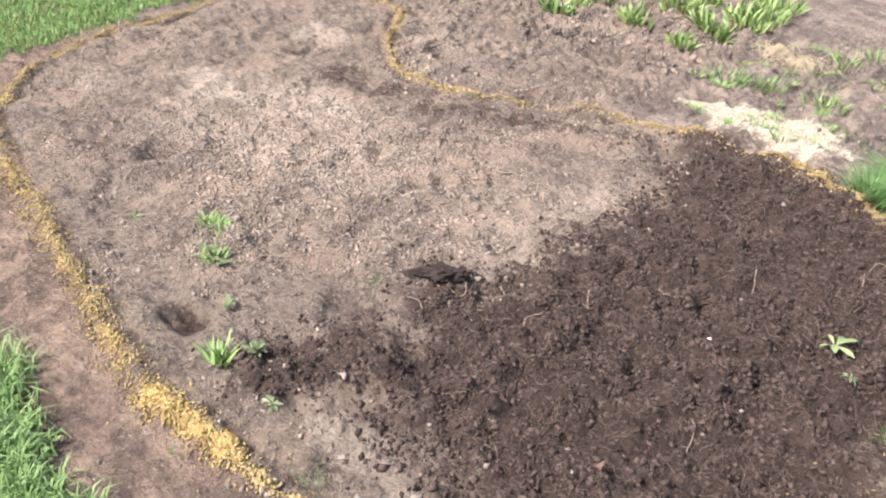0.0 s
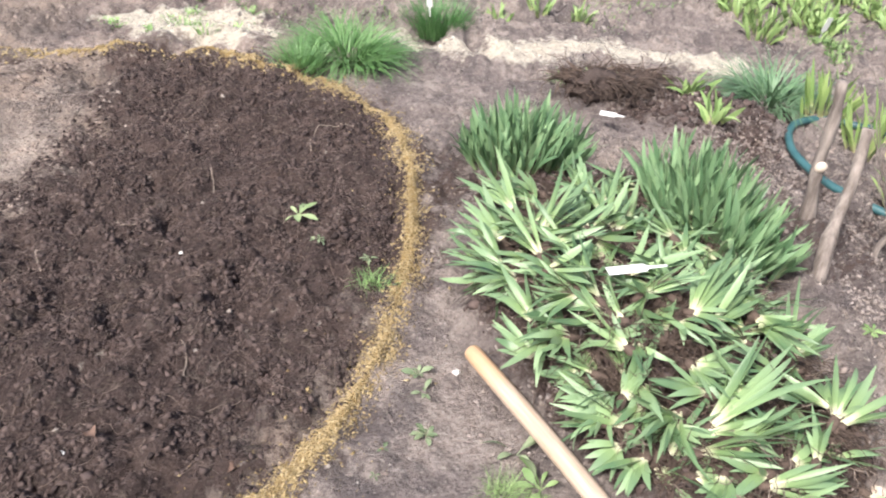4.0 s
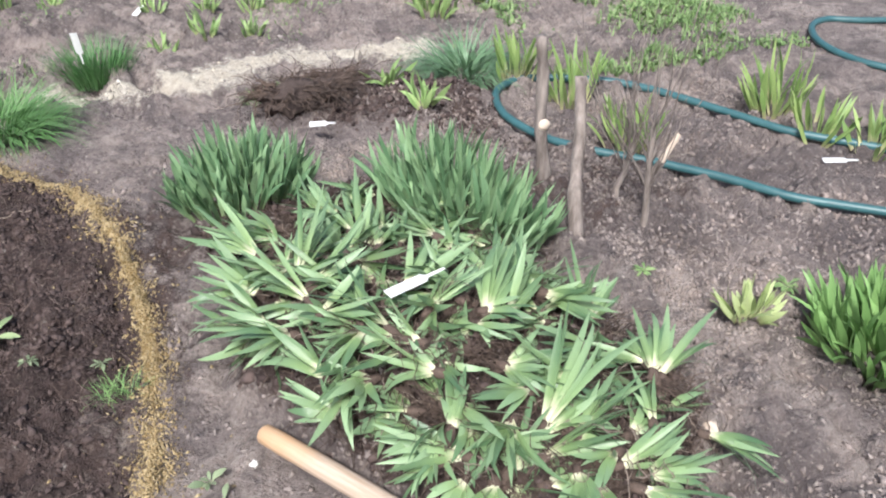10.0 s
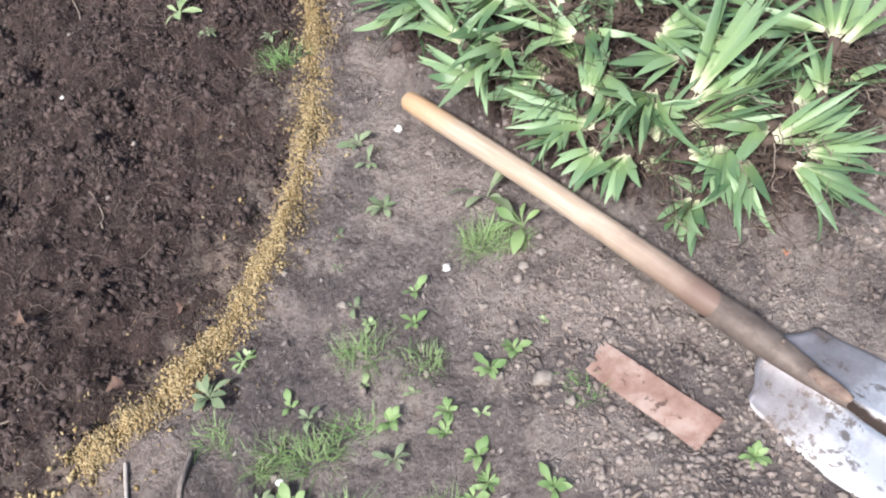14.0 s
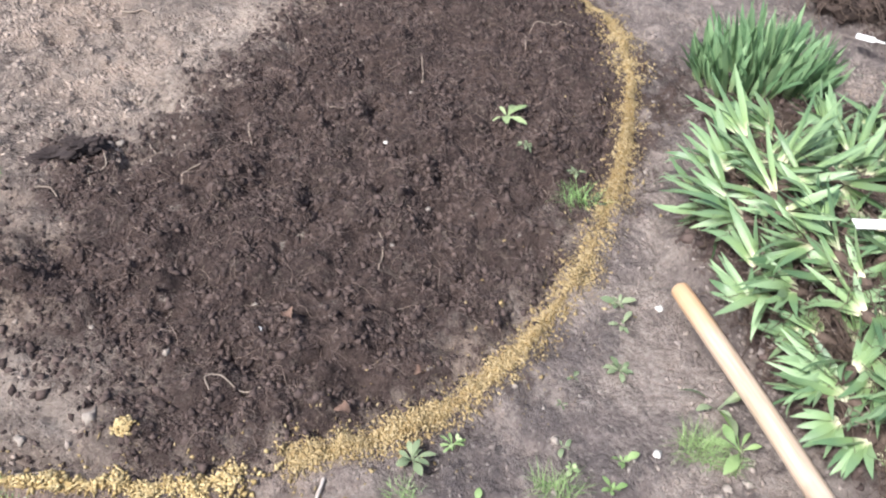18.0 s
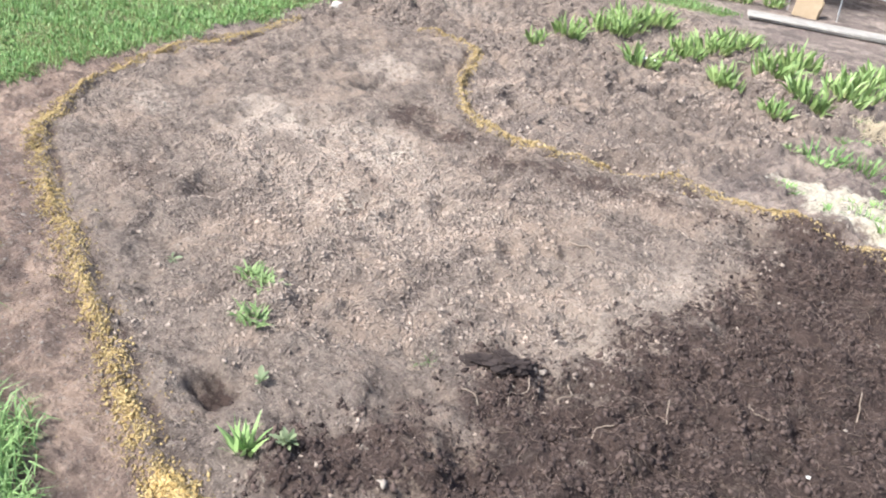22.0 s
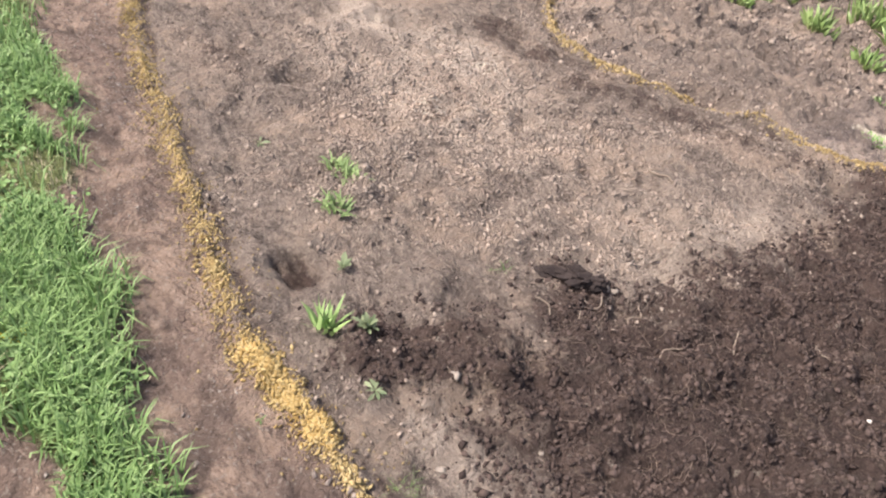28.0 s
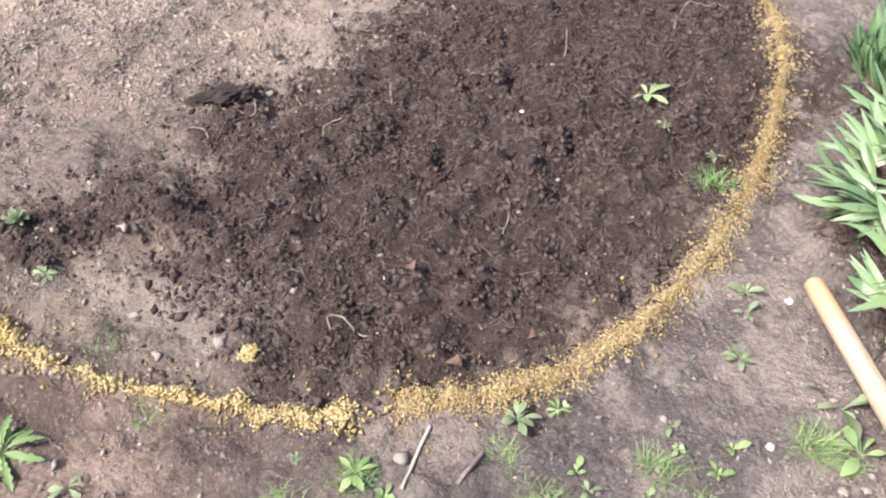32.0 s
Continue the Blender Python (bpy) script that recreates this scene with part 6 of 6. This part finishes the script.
for k in range(14):
    x, y = RND.uniform(-1.3, -0.1), RND.uniform(1.0, 3.2)
    bone("stone", x, y, RND.uniform(0.004, 0.009), "pale chip on dark dug soil", STONE, 20 + k)
for k in range(12):
    x, y = RND.uniform(-0.1, 0.7), RND.uniform(0.62, 1.25)
    bone("stone", x, y, RND.uniform(0.005, 0.010), "pale pebble on trodden soil", STONE, 60 + k)


def hose(name, pts, label):
    line = smooth([(x, y) for x, y in pts], 8)
    z = level(line[:, 0], line[:, 1])
    z = np.convolve(np.pad(z, 30, 'edge'), np.ones(61) / 61, 'valid') + 0.017
    bm = bmesh.new()
    ring_tube(bm, np.column_stack([line, z]), np.full(len(line), 0.0165), 12)
    return tagged(new(name, bm_mesh(name, bm, RUBBER)), label, "hose")


hose("garden_hose", [(2.9, 2.05), (2.76, 2.22), (2.64, 2.35), (2.46, 2.53), (2.36, 2.71), (2.24, 2.94), (2.12, 3.13), (1.96, 3.26), (1.80, 3.34), (1.66, 3.37), (1.55, 3.31), (1.485, 3.19), (1.47, 3.02), (1.53, 2.83), (1.64, 2.68), (1.83, 2.51), (2.00, 2.31), (2.13, 2.12), (2.30, 1.98), (2.55, 1.78), (2.9, 1.5)], "dark teal garden hose looped on the soil")
hose("garden_hose", [(4.1, 3.3), (3.66, 3.45), (3.5, 3.53), (3.36, 3.48), (3.25, 3.32), (3.22, 3.14), (3.26, 2.97), (3.4, 2.8), (3.7, 2.6)], "dark teal coil of garden hose")


def stake(x, y, h, r, lean, seed, label, knot=True):
    """A weathered cut branch driven into the ground."""
    rng = random.Random(seed)
    n = 14
    pts, rad = [], []
    for k in range(n):
        s = k / (n - 1)
        pts.append((lean[0] * s + 0.006 * math.sin(s * 9 + seed), lean[1] * s + 0.005 * math.cos(s * 7 + seed), -0.02 + (h + 0.02) * s))
        rad.append(r * (1.15 - 0.35 * s + 0.13 * rng.gauss(0, 1)))
    ob = thing("wooden_stake", (x, y, top(x, y)), label, "stake", "wooden stakes")
    bm = bmesh.new()
    ring_tube(bm, pts, rad, 12)
    post = part("post", bm_mesh("post", bm, BARK), ob)
    if knot:
        bm = bmesh.new()
        bmesh.ops.create_uvsphere(bm, u_segments=10, v_segments=6, radius=0.022)
        for v in bm.verts:
            v.co.y *= 0.45
        part("cut_knot", bm_mesh("cut_knot", bm, CUTWOOD), ob, pose(lean[0] * 0.5, lean[1] * 0.5 - r * 0.95, h * 0.42), "pale cut knot")
    return ob


stake(1.395, 2.56, 0.53, 0.023, (-0.03, 0.01), 1, "weathered grey-brown branch stake with a pale cut knot")
stake(1.345, 2.21, 0.48, 0.023, (0.06, 0.15), 2, "weathered grey branch stake standing in soil", False)


def pruned_shrub(x, y, h, seed, stub, label):
    """A pruned bush: a twisted stem, thin bare twigs, buds, and perhaps a pale cut stub."""
    rng = random.Random(seed)
    ob = thing("pruned_shrub", (x, y, top(x, y)), label, "shrub", "pruned shrubs")
    stem = wander((0, 0, -0.02), (rng.gauss(0, 0.1), rng.gauss(0, 0.1), 1), h * 0.6, 8, rng, -0.5, 0.25)
    part("stem", tubes("stem", [stem], [np.linspace(0.014, 0.008, 9)], BARK, 9), ob)
    for k in range(20):
        i = rng.randrange(3, 9)
        a = rng.uniform(0, 6.28)
        t = wander(stem[i], (0.5 * math.cos(a), 0.5 * math.sin(a), 1), rng.uniform(0.2, 0.75) * h / 0.6, 8, rng, -0.35, 0.3)
        part("twig", tubes("twig", [t], [np.linspace(0.0028, 0.0008, 9)], BARK, 5), ob)
    if stub:
        t = np.array([stem[4], stem[4] + np.array([0.03, -0.01, 0.06]), stem[4] + np.array([0.075, -0.015, 0.15])])
        part("stub", tubes("stub", [t], [np.array([0.012, 0.011, 0.009])], BARK, 8), ob)
        part("cut_face", tubes("cut_face", [t[1:] + np.array([0, -0.004, 0.004])], [np.array([0.0118, 0.0098])], CUTWOOD, 8), ob, None, "pale peeled wood")
    return ob


pruned_shrub(1.60, 2.20, 0.62, 11, True, "pruned bare shrub with a pale torn stub")
pruned_shrub(1.56, 2.33, 0.40, 15, False, "small bare woody shrub with thin twigs")

# ---- roots, sticks and straw on the soil ----


def strand(name, pts, r, mat, label, category="root"):
    line = smooth(pts, 5)
    z = level(line[:, 0], line[:, 1]) + r + 0.002
    return tagged(new(name, tubes(name, [np.column_stack([line, z])], [np.full(len(line), r)], mat, 6)), label, category)


strand("root", [(-1.98, 2.45), (-1.93, 2.44), (-1.90, 2.47), (-1.86, 2.46)], 0.0045, ROOTM, "pale bent root on tan soil")
strand("root", [(-0.45, 2.72), (-0.47, 2.80), (-0.45, 2.88), (-0.38, 2.90), (-0.31, 2.90)], 0.0021, ROOTM, "pale curled root on dark soil")
strand("root", [(-0.72, 0.96), (-0.74, 0.98), (-0.72, 1.0), (-0.67, 0.995), (-0.62, 1.01)], 0.0022, ROOTM, "pale hooked root on dark soil")
strand("root", [(-0.99, 2.17), (-0.97, 2.12), (-0.92, 2.10), (-0.84, 2.15)], 0.0021, ROOTM, "thin pale root on dark soil")
strand("root", [(-0.78, 2.52), (-0.75, 2.45), (-0.73, 2.38)], 0.0025, ROOTM, "thin pale root on dark soil")
strand("root", [(-1.14, 1.92), (-1.12, 1.88), (-1.09, 1.84)], 0.0028, ROOTM, "short pale root on dark soil")
strand("root", [(-1.46, 1.62), (-1.43, 1.58), (-1.46, 1.54), (-1.43, 1.50)], 0.0021, ROOTM, "curled pale root by the dark clod")
strand("root", [(-1.19, 1.60), (-1.20, 1.65), (-1.15, 1.72)], 0.0021, ROOTM, "thin pale root on dark soil")
strand("root", [(-0.57, 1.60), (-0.54, 1.55), (-0.52, 1.47)], 0.0021, ROOTM, "thin pale root on dark soil")
PALESTICK = plain("bleached_stick", (0.36, 0.32, 0.29), (0.56, 0.51, 0.47), 40, 0.8)
strand("stick", [(-0.40, 0.865), (-0.39, 0.78), (-0.372, 0.70)], 0.0040, PALESTICK, "short grey stick by the sawdust", "stick")
strand("stick", [(-0.06, 0.643), (-0.02, 0.635), (0.02, 0.62)], 0.0050, PALESTICK, "short pale stick on trodden soil", "stick")
strand("stick", [(0.45, 0.57), (0.47, 0.595), (0.49, 0.61), (0.515, 0.625)], 0.0035, ROOTM, "short forked twig near the plate", "stick")
strand("stick", [(-0.275, 0.76), (-0.268, 0.81), (-0.27, 0.86)], 0.005, BARK, "dark weathered stick on trodden soil", "stick")
strand("root", [(-1.40, 1.75), (-1.36, 1.72), (-1.37, 1.67), (-1.34, 1.63)], 0.0028, ROOTM, "pale curled root on tan soil")
strand("root", [(-1.56, 1.42), (-1.52, 1.44), (-1.48, 1.42)], 0.0026, ROOTM, "pale root on tan soil")
THREAD = plain("root_thread", (0.13, 0.094, 0.078), (0.32, 0.25, 0.212), 25, 0.85)
lines, radii = [], []
for k in range(1050):
    while True:
        fx, fy = RND.uniform(-1.6, 0.0), RND.uniform(0.8, 3.4)
        if float(depth_in(np.array([fx]), np.array([fy]), DUG)[0]) > 0.03:
            break
    a, L = RND.uniform(0, 6.28), 0.02 + 0.09 * RND.random() ** 2
    t = np.linspace(0, 1, 6)
    bx = fx + L * t * math.cos(a) + 0.2 * L * np.sin(t * RND.uniform(2, 6)) * -math.sin(a)
    by = fy + L * t * math.sin(a) + 0.2 * L * np.sin(t * RND.uniform(2, 6)) * math.cos(a)
    lines.append(np.column_stack([bx, by, level(bx, by) + 0.004]))
    radii.append(np.full(6, RND.uniform(0.0005, 0.0010)))
tagged(new("root_threads", tubes("root_threads", lines, radii, THREAD, 3)), "fine pale root threads in dug soil", "roots", kind="stuff")
lines, radii = [], []
for k in range(240):
    a = RND.uniform(0, 3.14)
    fx, fy = -1.70 + RND.gauss(0, 0.11), 5.11 + RND.gauss(0, 0.06)
    L = RND.uniform(0.08, 0.2)
    lines.append(np.array([(fx - L / 2 * math.cos(a), fy - L / 2 * math.sin(a), top(fx, fy) + 0.005), (fx, fy, top(fx, fy) + RND.uniform(0.02, 0.07)), (fx + L / 2 * math.cos(a), fy + L / 2 * math.sin(a), top(fx, fy) + 0.005)]))
    radii.append(np.full(3, 0.0022))
tagged(new("straw_heap", tubes("straw_heap", lines, radii, DRY, 3)), "small heap of dry tan straw on soil", "straw", kind="stuff")



def root_ball(x, y, size, seed):
    """A dug clod of soil held together by torn roots."""
    rng, rn = np.random.RandomState(seed), random.Random(seed)
    ob = thing("root_ball", (x, y, top(x, y)), "dark clod of soil held by torn brown roots", "root ball")
    bm = bmesh.new()
    bmesh.ops.create_icosphere(bm, subdivisions=4, radius=1)
    for v in bm.verts:
        k = 1 + 0.45 * noise.noise(v.co * 1.6 + Vector((seed, 0, 0))) + 0.3 * noise.noise(v.co * 4.5 + Vector((0, seed, 0))) + 0.05 * rng.normal()
        v.co = Vector((v.co.x * size[0], v.co.y * size[1], v.co.z * size[2])) * k
    part("clod", bm_mesh("clod", bm, CLOD), ob, pose(0, 0, size[2] * 0.35))
    lines = []
    for k in range(130):
        a, e = rn.uniform(0, 6.28), rn.uniform(0.1, 1.2)
        p = (size[0] * math.cos(a) * math.cos(e), size[1] * math.sin(a) * math.cos(e), size[2] * (0.35 + math.sin(e)))
        lines.append(wander(p, (math.cos(a), math.sin(a), 0.3), rn.uniform(0.06, 0.2), 7, rn, 0.3, 0.8))
    tagged(part("root_beard", tubes("root_beard", lines, [np.linspace(0.0034, 0.0012, 8)] * 130, ROOTB, 3), ob, None, "thin brown torn roots"), kind="stuff")
    return ob


def soil_clod(x, y, size, rz, tilt, seed):
    """A smooth spade-cut slab of wet soil."""
    bm = bmesh.new()
    bmesh.ops.create_icosphere(bm, subdivisions=4, radius=1)
    for v in bm.verts:
        k = 1 + 0.7 * noise.noise(v.co * 1.7 + Vector((seed, 0, 0))) + 0.45 * noise.noise(v.co * 4 + Vector((0, seed, 0))) + 0.25 * noise.noise(v.co * 9 + Vector((0, 0, seed)))
        v.co = Vector((v.co.x * size[0], v.co.y * size[1], max(-0.6, min(0.62, v.co.z)) * size[2])) * k
    ob = new("soil_clod", bm_mesh("soil_clod", bm, CLODM, False))
    ob.matrix_basis = pose(x, y, top(x, y) + size[2] * 0.4, tilt, 0, rz)
    return tagged(ob, "dark wet spade-cut clod on tan soil", "soil clod", "cut clods")


CLODM = plain("wet_cut_soil", (0.026, 0.020, 0.020), (0.066, 0.051, 0.049), 30, 0.8, 0, 0.7, 0.2)
soil_clod(-1.615, 1.575, (0.058, 0.023, 0.024), 40, 14, 2)
soil_clod(-1.52, 1.615, (0.052, 0.024, 0.026), 62, -12, 5)
soil_clod(-1.585, 1.65, (0.042, 0.022, 0.020), 20, 8, 9)
root_ball(0.66, 3.42, (0.14, 0.085, 0.055), 3)
root_ball(0.82, 3.47, (0.08, 0.06, 0.04), 7)
root_ball(0.90, 3.60, (0.10, 0.06, 0.045), 5)
for k, (x, y, n, h) in enumerate(((0.56, 3.58, 40, 0.09), (0.75, 3.72, 40, 0.06), (0.66, 3.74, 30, 0.06), (0.92, 3.74, 30, 0.06))):
    grass_clump("weed_tuft", "low green weeds along the dug mound", "weed", x, y, 0.06, 0.04, n, h, 0.005, 0.7, WEED, 950 + k, "weeds by the mound")

# ---- well cover, path, fence and what stands along it ----


def well_cover():
    ob = thing("well_cover", (3.30, 4.74, top(3.30, 4.74)), "round whitewashed concrete cover on a low ring", "well cover")
    for name, r, z0, z1 in (("ring", 0.345, -0.03, 0.022), ("lid", 0.30, 0.022, 0.055)):
        bm = bmesh.new()
        bmesh.ops.create_cone(bm, cap_ends=True, segments=40, radius1=r, radius2=r * 0.985, depth=z1 - z0)
        bmesh.ops.translate(bm, verts=bm.verts, vec=(0, 0, (z0 + z1) / 2))
        bmesh.ops.bevel(bm, geom=[e for e in bm.edges if e.calc_face_angle(0) > 0.9], offset=0.006, segments=2, affect='EDGES')
        part(name, bm_mesh(name, bm, CONCRETE, False), ob)
    return ob


well_cover()
ob = new("concrete_block", slab("concrete_block", 0.20, 0.12, 0.07, CONCRETE, 0.006, 0.003, 9))
ob.matrix_basis = pose(2.93, 4.72, top(2.93, 4.72) + 0.03, 0, 0, -35)
tagged(ob, "pale concrete block beside the well cover", "block")
SLABM = plain("grey_path_concrete", (0.27, 0.258, 0.245), (0.42, 0.40, 0.38), 12, 0.9)
ob = new("path_slab", slab("path_slab", 2.2, 0.2, 0.03, SLABM, 0.006, 0.004, 5))
ob.matrix_basis = pose(-2.68, 7.36, top(-2.68, 7.36) + 0.022, 0, 0, 30)
tagged(ob, "narrow pale concrete path strip", "path", kind="structure")


def sheet_mesh(length, height):
    """Trapezoid-ribbed steel sheet, standing along x."""
    xs, ys, x = [], [], 0.0
    while x < length:
        for dx, dy in ((0.0, 0.0), (0.08, 0.0), (0.088, 0.0007), (0.118, 0.0007), (0.126, 0.0)):
            xs.append(min(x + dx * 1.1, length))
            ys.append(dy)
        x += 0.14
    n = len(xs)
    v = np.array([(a, b, 0.0) for a, b in zip(xs, ys)] + [(a, b, height) for a, b in zip(xs, ys)])
    v = np.vstack([v, v + np.array([0, 0.004, 0])])
    f = [(k, k + 1, n + k + 1, n + k) for k in range(n - 1)] + [(2 * n + k + 1, 2 * n + k, 3 * n + k, 3 * n + k + 1) for k in range(n - 1)]
    return mesh_from("sheet", v, 4, np.array(f), SHEET)


def box_part(name, parent, size, local, mat):
    return part(name, slab(name, *size, mat, 0.004), parent, local)


def fence():
    ax, ay, bx, by = -8.6, 5.95, -2.2, 9.70
    rz = math.degrees(math.atan2(by - ay, bx - ax))
    ob = thing("fence", (ax, ay, 0.0), "white ribbed steel fence on teal posts and rails", "fence", rz=rz)
    span = 2.32
    k0 = math.hypot(-6.30 - ax, 7.50 - ay) - span
    for k in range(4):
        x = k0 - span + k * span
        rail = 0.46 if k < 3 else 0.30
        part("sheet", sheet_mesh(span - 0.004, 2.0), ob, pose(x, 0.05, 0.05 - 0.02 * k))
        box_part("post", ob, (0.06, 0.06, 2.1), pose(x + span, -0.01, 1.02), TEAL)
        box_part("rail", ob, (span, 0.03, 0.04), pose(x + span / 2, 0.022, rail), TEAL)
        box_part("rail", ob, (span, 0.03, 0.04), pose(x + span / 2, 0.022, 1.7), TEAL)
    return ob


fence()
ob = new("wooden_post", slab("wooden_post", 0.09, 0.09, 1.4, REDPOST, 0.006, 0.002, 3))
ob.matrix_basis = pose(-7.05, 6.78, 0.66, 0, 0, 30)
tagged(ob, "red-brown wooden post standing before the fence", "post")
ob = new("metal_rod", tubes("metal_rod", [np.array([(0, 0, -0.02), (0.01, 0, 0.3)])], [np.array([0.012, 0.012])], SOCKET, 8))
ob.matrix_basis = pose(-5.64, 6.56, 0, 0, 8, 0)
tagged(ob, "short dark rod standing in the lawn", "rod")


def cardboard():
    ob = thing("cardboard_box", (-3.40, 7.40, top(-3.4, 7.4)), "brown cardboard flap propped up by the path", "box", rz=30)
    part("flap", slab("flap", 0.21, 0.02, 0.19, CARD, 0.002, 0.003, 6), ob, pose(0, 0, 0.09, -14, 4, 0))
    part("side", slab("side", 0.02, 0.15, 0.15, CARD, 0.002, 0.003, 7), ob, pose(0.115, 0.08, 0.075))
    return ob


cardboard()
label_stick(-3.60, 7.45, 0.12, 0.25, 0, 0, 85, "white plastic stick standing by the box")
label_stick(-3.18, 7.55, 0.09, 0.20, 0, 0, 85, "white plastic stick standing by the box")
ob = bone("ball", -4.72, 7.85, 0.05, "pale blue ball by the fence", SHEET, 77)
tagged(ob, category="ball")


def bush():
    """A small clipped conifer."""
    ob = thing("conifer_bush", (-4.74, 7.05, top(-4.74, 7.05)), "small brownish green conifer bush by the fence", "bush")
    rng = np.random.RandomState(88)
    part("trunk", tubes("trunk", [np.array([(0, 0, -0.02), (0.005, 0, 0.2), (0, 0.01, 0.45)])], [np.array([0.016, 0.012, 0.005])], BARK, 7), ob)
    v, uv, f, k = [], [], [], 0
    for j in range(95):
        h = rng.uniform(0.04, 0.52)
        r = 0.25 * (1 - (h / 0.60) ** 1.6) * rng.uniform(0.3, 1.0)
        a = rng.uniform(0, 6.283)
        bv, buv, bf = blade_arrays(16, rng, 0.03, 0.03, 0.10, 0.006, 0.6, 2)
        v.append(bv + np.array([r * math.cos(a), r * math.sin(a), h]))
        uv.append(buv)
        f.append(bf + k)
        k += len(bv)
    part("crown", mesh_from("crown", np.vstack(v), 4, np.vstack(f), CONIFER, np.vstack(uv)), ob)
    return ob


CONIFER = leafy("conifer_spray", (0.30, 0.30, 0.18), (0.44, 0.43, 0.27), (0.10, 0.08, 0.04), 0.2)
WILLOW = leafy("willow_leaf", (0.36, 0.43, 0.27), (0.52, 0.58, 0.40), (0.2, 0.22, 0.1), 0.1)
bush()


def small_tree():
    """A young tree with drooping sprays of narrow leaves."""
    ob = thing("small_tree", (-3.90, 7.95, top(-3.9, 7.95)), "young tree with drooping grey-green leaf sprays by the fence", "tree")
    rng = random.Random(9)
    nr = np.random.RandomState(9)
    trunk = wander((0, 0, -0.03), (0.1, 0, 1), 1.0, 9, rng, -0.5, 0.10)
    part("trunk", tubes("trunk", [trunk], [np.linspace(0.035, 0.014, 10)], BARK, 9), ob)
    v, uv, f, k = [], [], [], 0
    for b in range(22):
        i = rng.randrange(3, 10)
        a = b * 2.4 + rng.gauss(0, 0.3)
        limb = wander(trunk[i], (math.cos(a), math.sin(a), 0.9), rng.uniform(0.3, 0.6), 8, rng, 0.28, 0.15)
        part("limb", tubes("limb", [limb], [np.linspace(0.009, 0.002, 9)], BARK, 5), ob)
        for p in limb[2:]:
            for c in range(2):
                bv, buv, bf = blade_arrays(7, nr, 0.05, 0.05, 0.13, 0.009, 1.5, 3)
                bv[:, 2] *= -0.8
                v.append(bv + p + nr.normal(size=3) * 0.03)
                uv.append(buv)
                f.append(bf + k)
                k += len(bv)
    part("crown", mesh_from("crown", np.vstack(v), 4, np.vstack(f), WILLOW, np.vstack(uv)), ob)
    return ob


small_tree()
for k, (x, y) in enumerate(((-4.60, 6.85), (-4.45, 7.02), (-4.25, 7.1), (-4.08, 7.16), (-3.95, 7.25), (-3.72, 7.42))):
    far_clump("daylily_clump", "green leaf clump in the fence border", "daylily", x, y, 0.08, 0.08, 30, 0.2, LILY, 600 + k, "fence border plants")


def fallen_leaf(x, y, size, rz, mat, label):
    v, uv, f = jagged(4, 0.08, 0.9)
    ob = new("fallen_leaf", mesh_from("fallen_leaf", (v + np.array([0, 0, 1]) * (0.22 * np.sin(v[:, :1] * 9) * v[:, 1:2] + 0.25 * v[:, 1:2] ** 2)) * np.array([size * 0.8, size * 0.3, size * 0.8]), 4, f, mat, uv, True))
    ob.matrix_basis = pose(x, y, top(x, y) + 0.008, 8, -6, rz)
    return tagged(ob, label, "leaf", "fallen leaves")


REDLEAF = plain("red_brown_leaf", (0.30, 0.13, 0.075), (0.42, 0.22, 0.14), 30, 0.8)
BROWNLEAF = plain("dry_brown_leaf", (0.10, 0.060, 0.046), (0.22, 0.145, 0.112), 30, 0.85)
YELLEAF = plain("yellow_leaf", (0.50, 0.42, 0.05), (0.60, 0.52, 0.10), 30, 0.6)
fallen_leaf(-1.19, 0.11, 0.04, 40, REDLEAF, "reddish fallen leaf at the lawn's edge")
fallen_leaf(-0.44, 0.60, 0.035, 100, REDLEAF, "reddish fallen leaf among weeds")
fallen_leaf(-2.10, 0.06, 0.12, 10, YELLEAF, "yellow fallen leaf on the lawn")
fallen_leaf(-0.44, 1.01, 0.045, 20, BROWNLEAF, "brown dry leaf on dug soil")
fallen_leaf(-0.64, 1.21, 0.05, 150, BROWNLEAF, "brown dry leaf on dug soil")
fallen_leaf(-0.31, 1.17, 0.035, 60, BROWNLEAF, "brown dry leaf near the sawdust")
fallen_leaf(0.90, 1.02, 0.02, 60, REDLEAF, "small orange leaf fallen on soil")
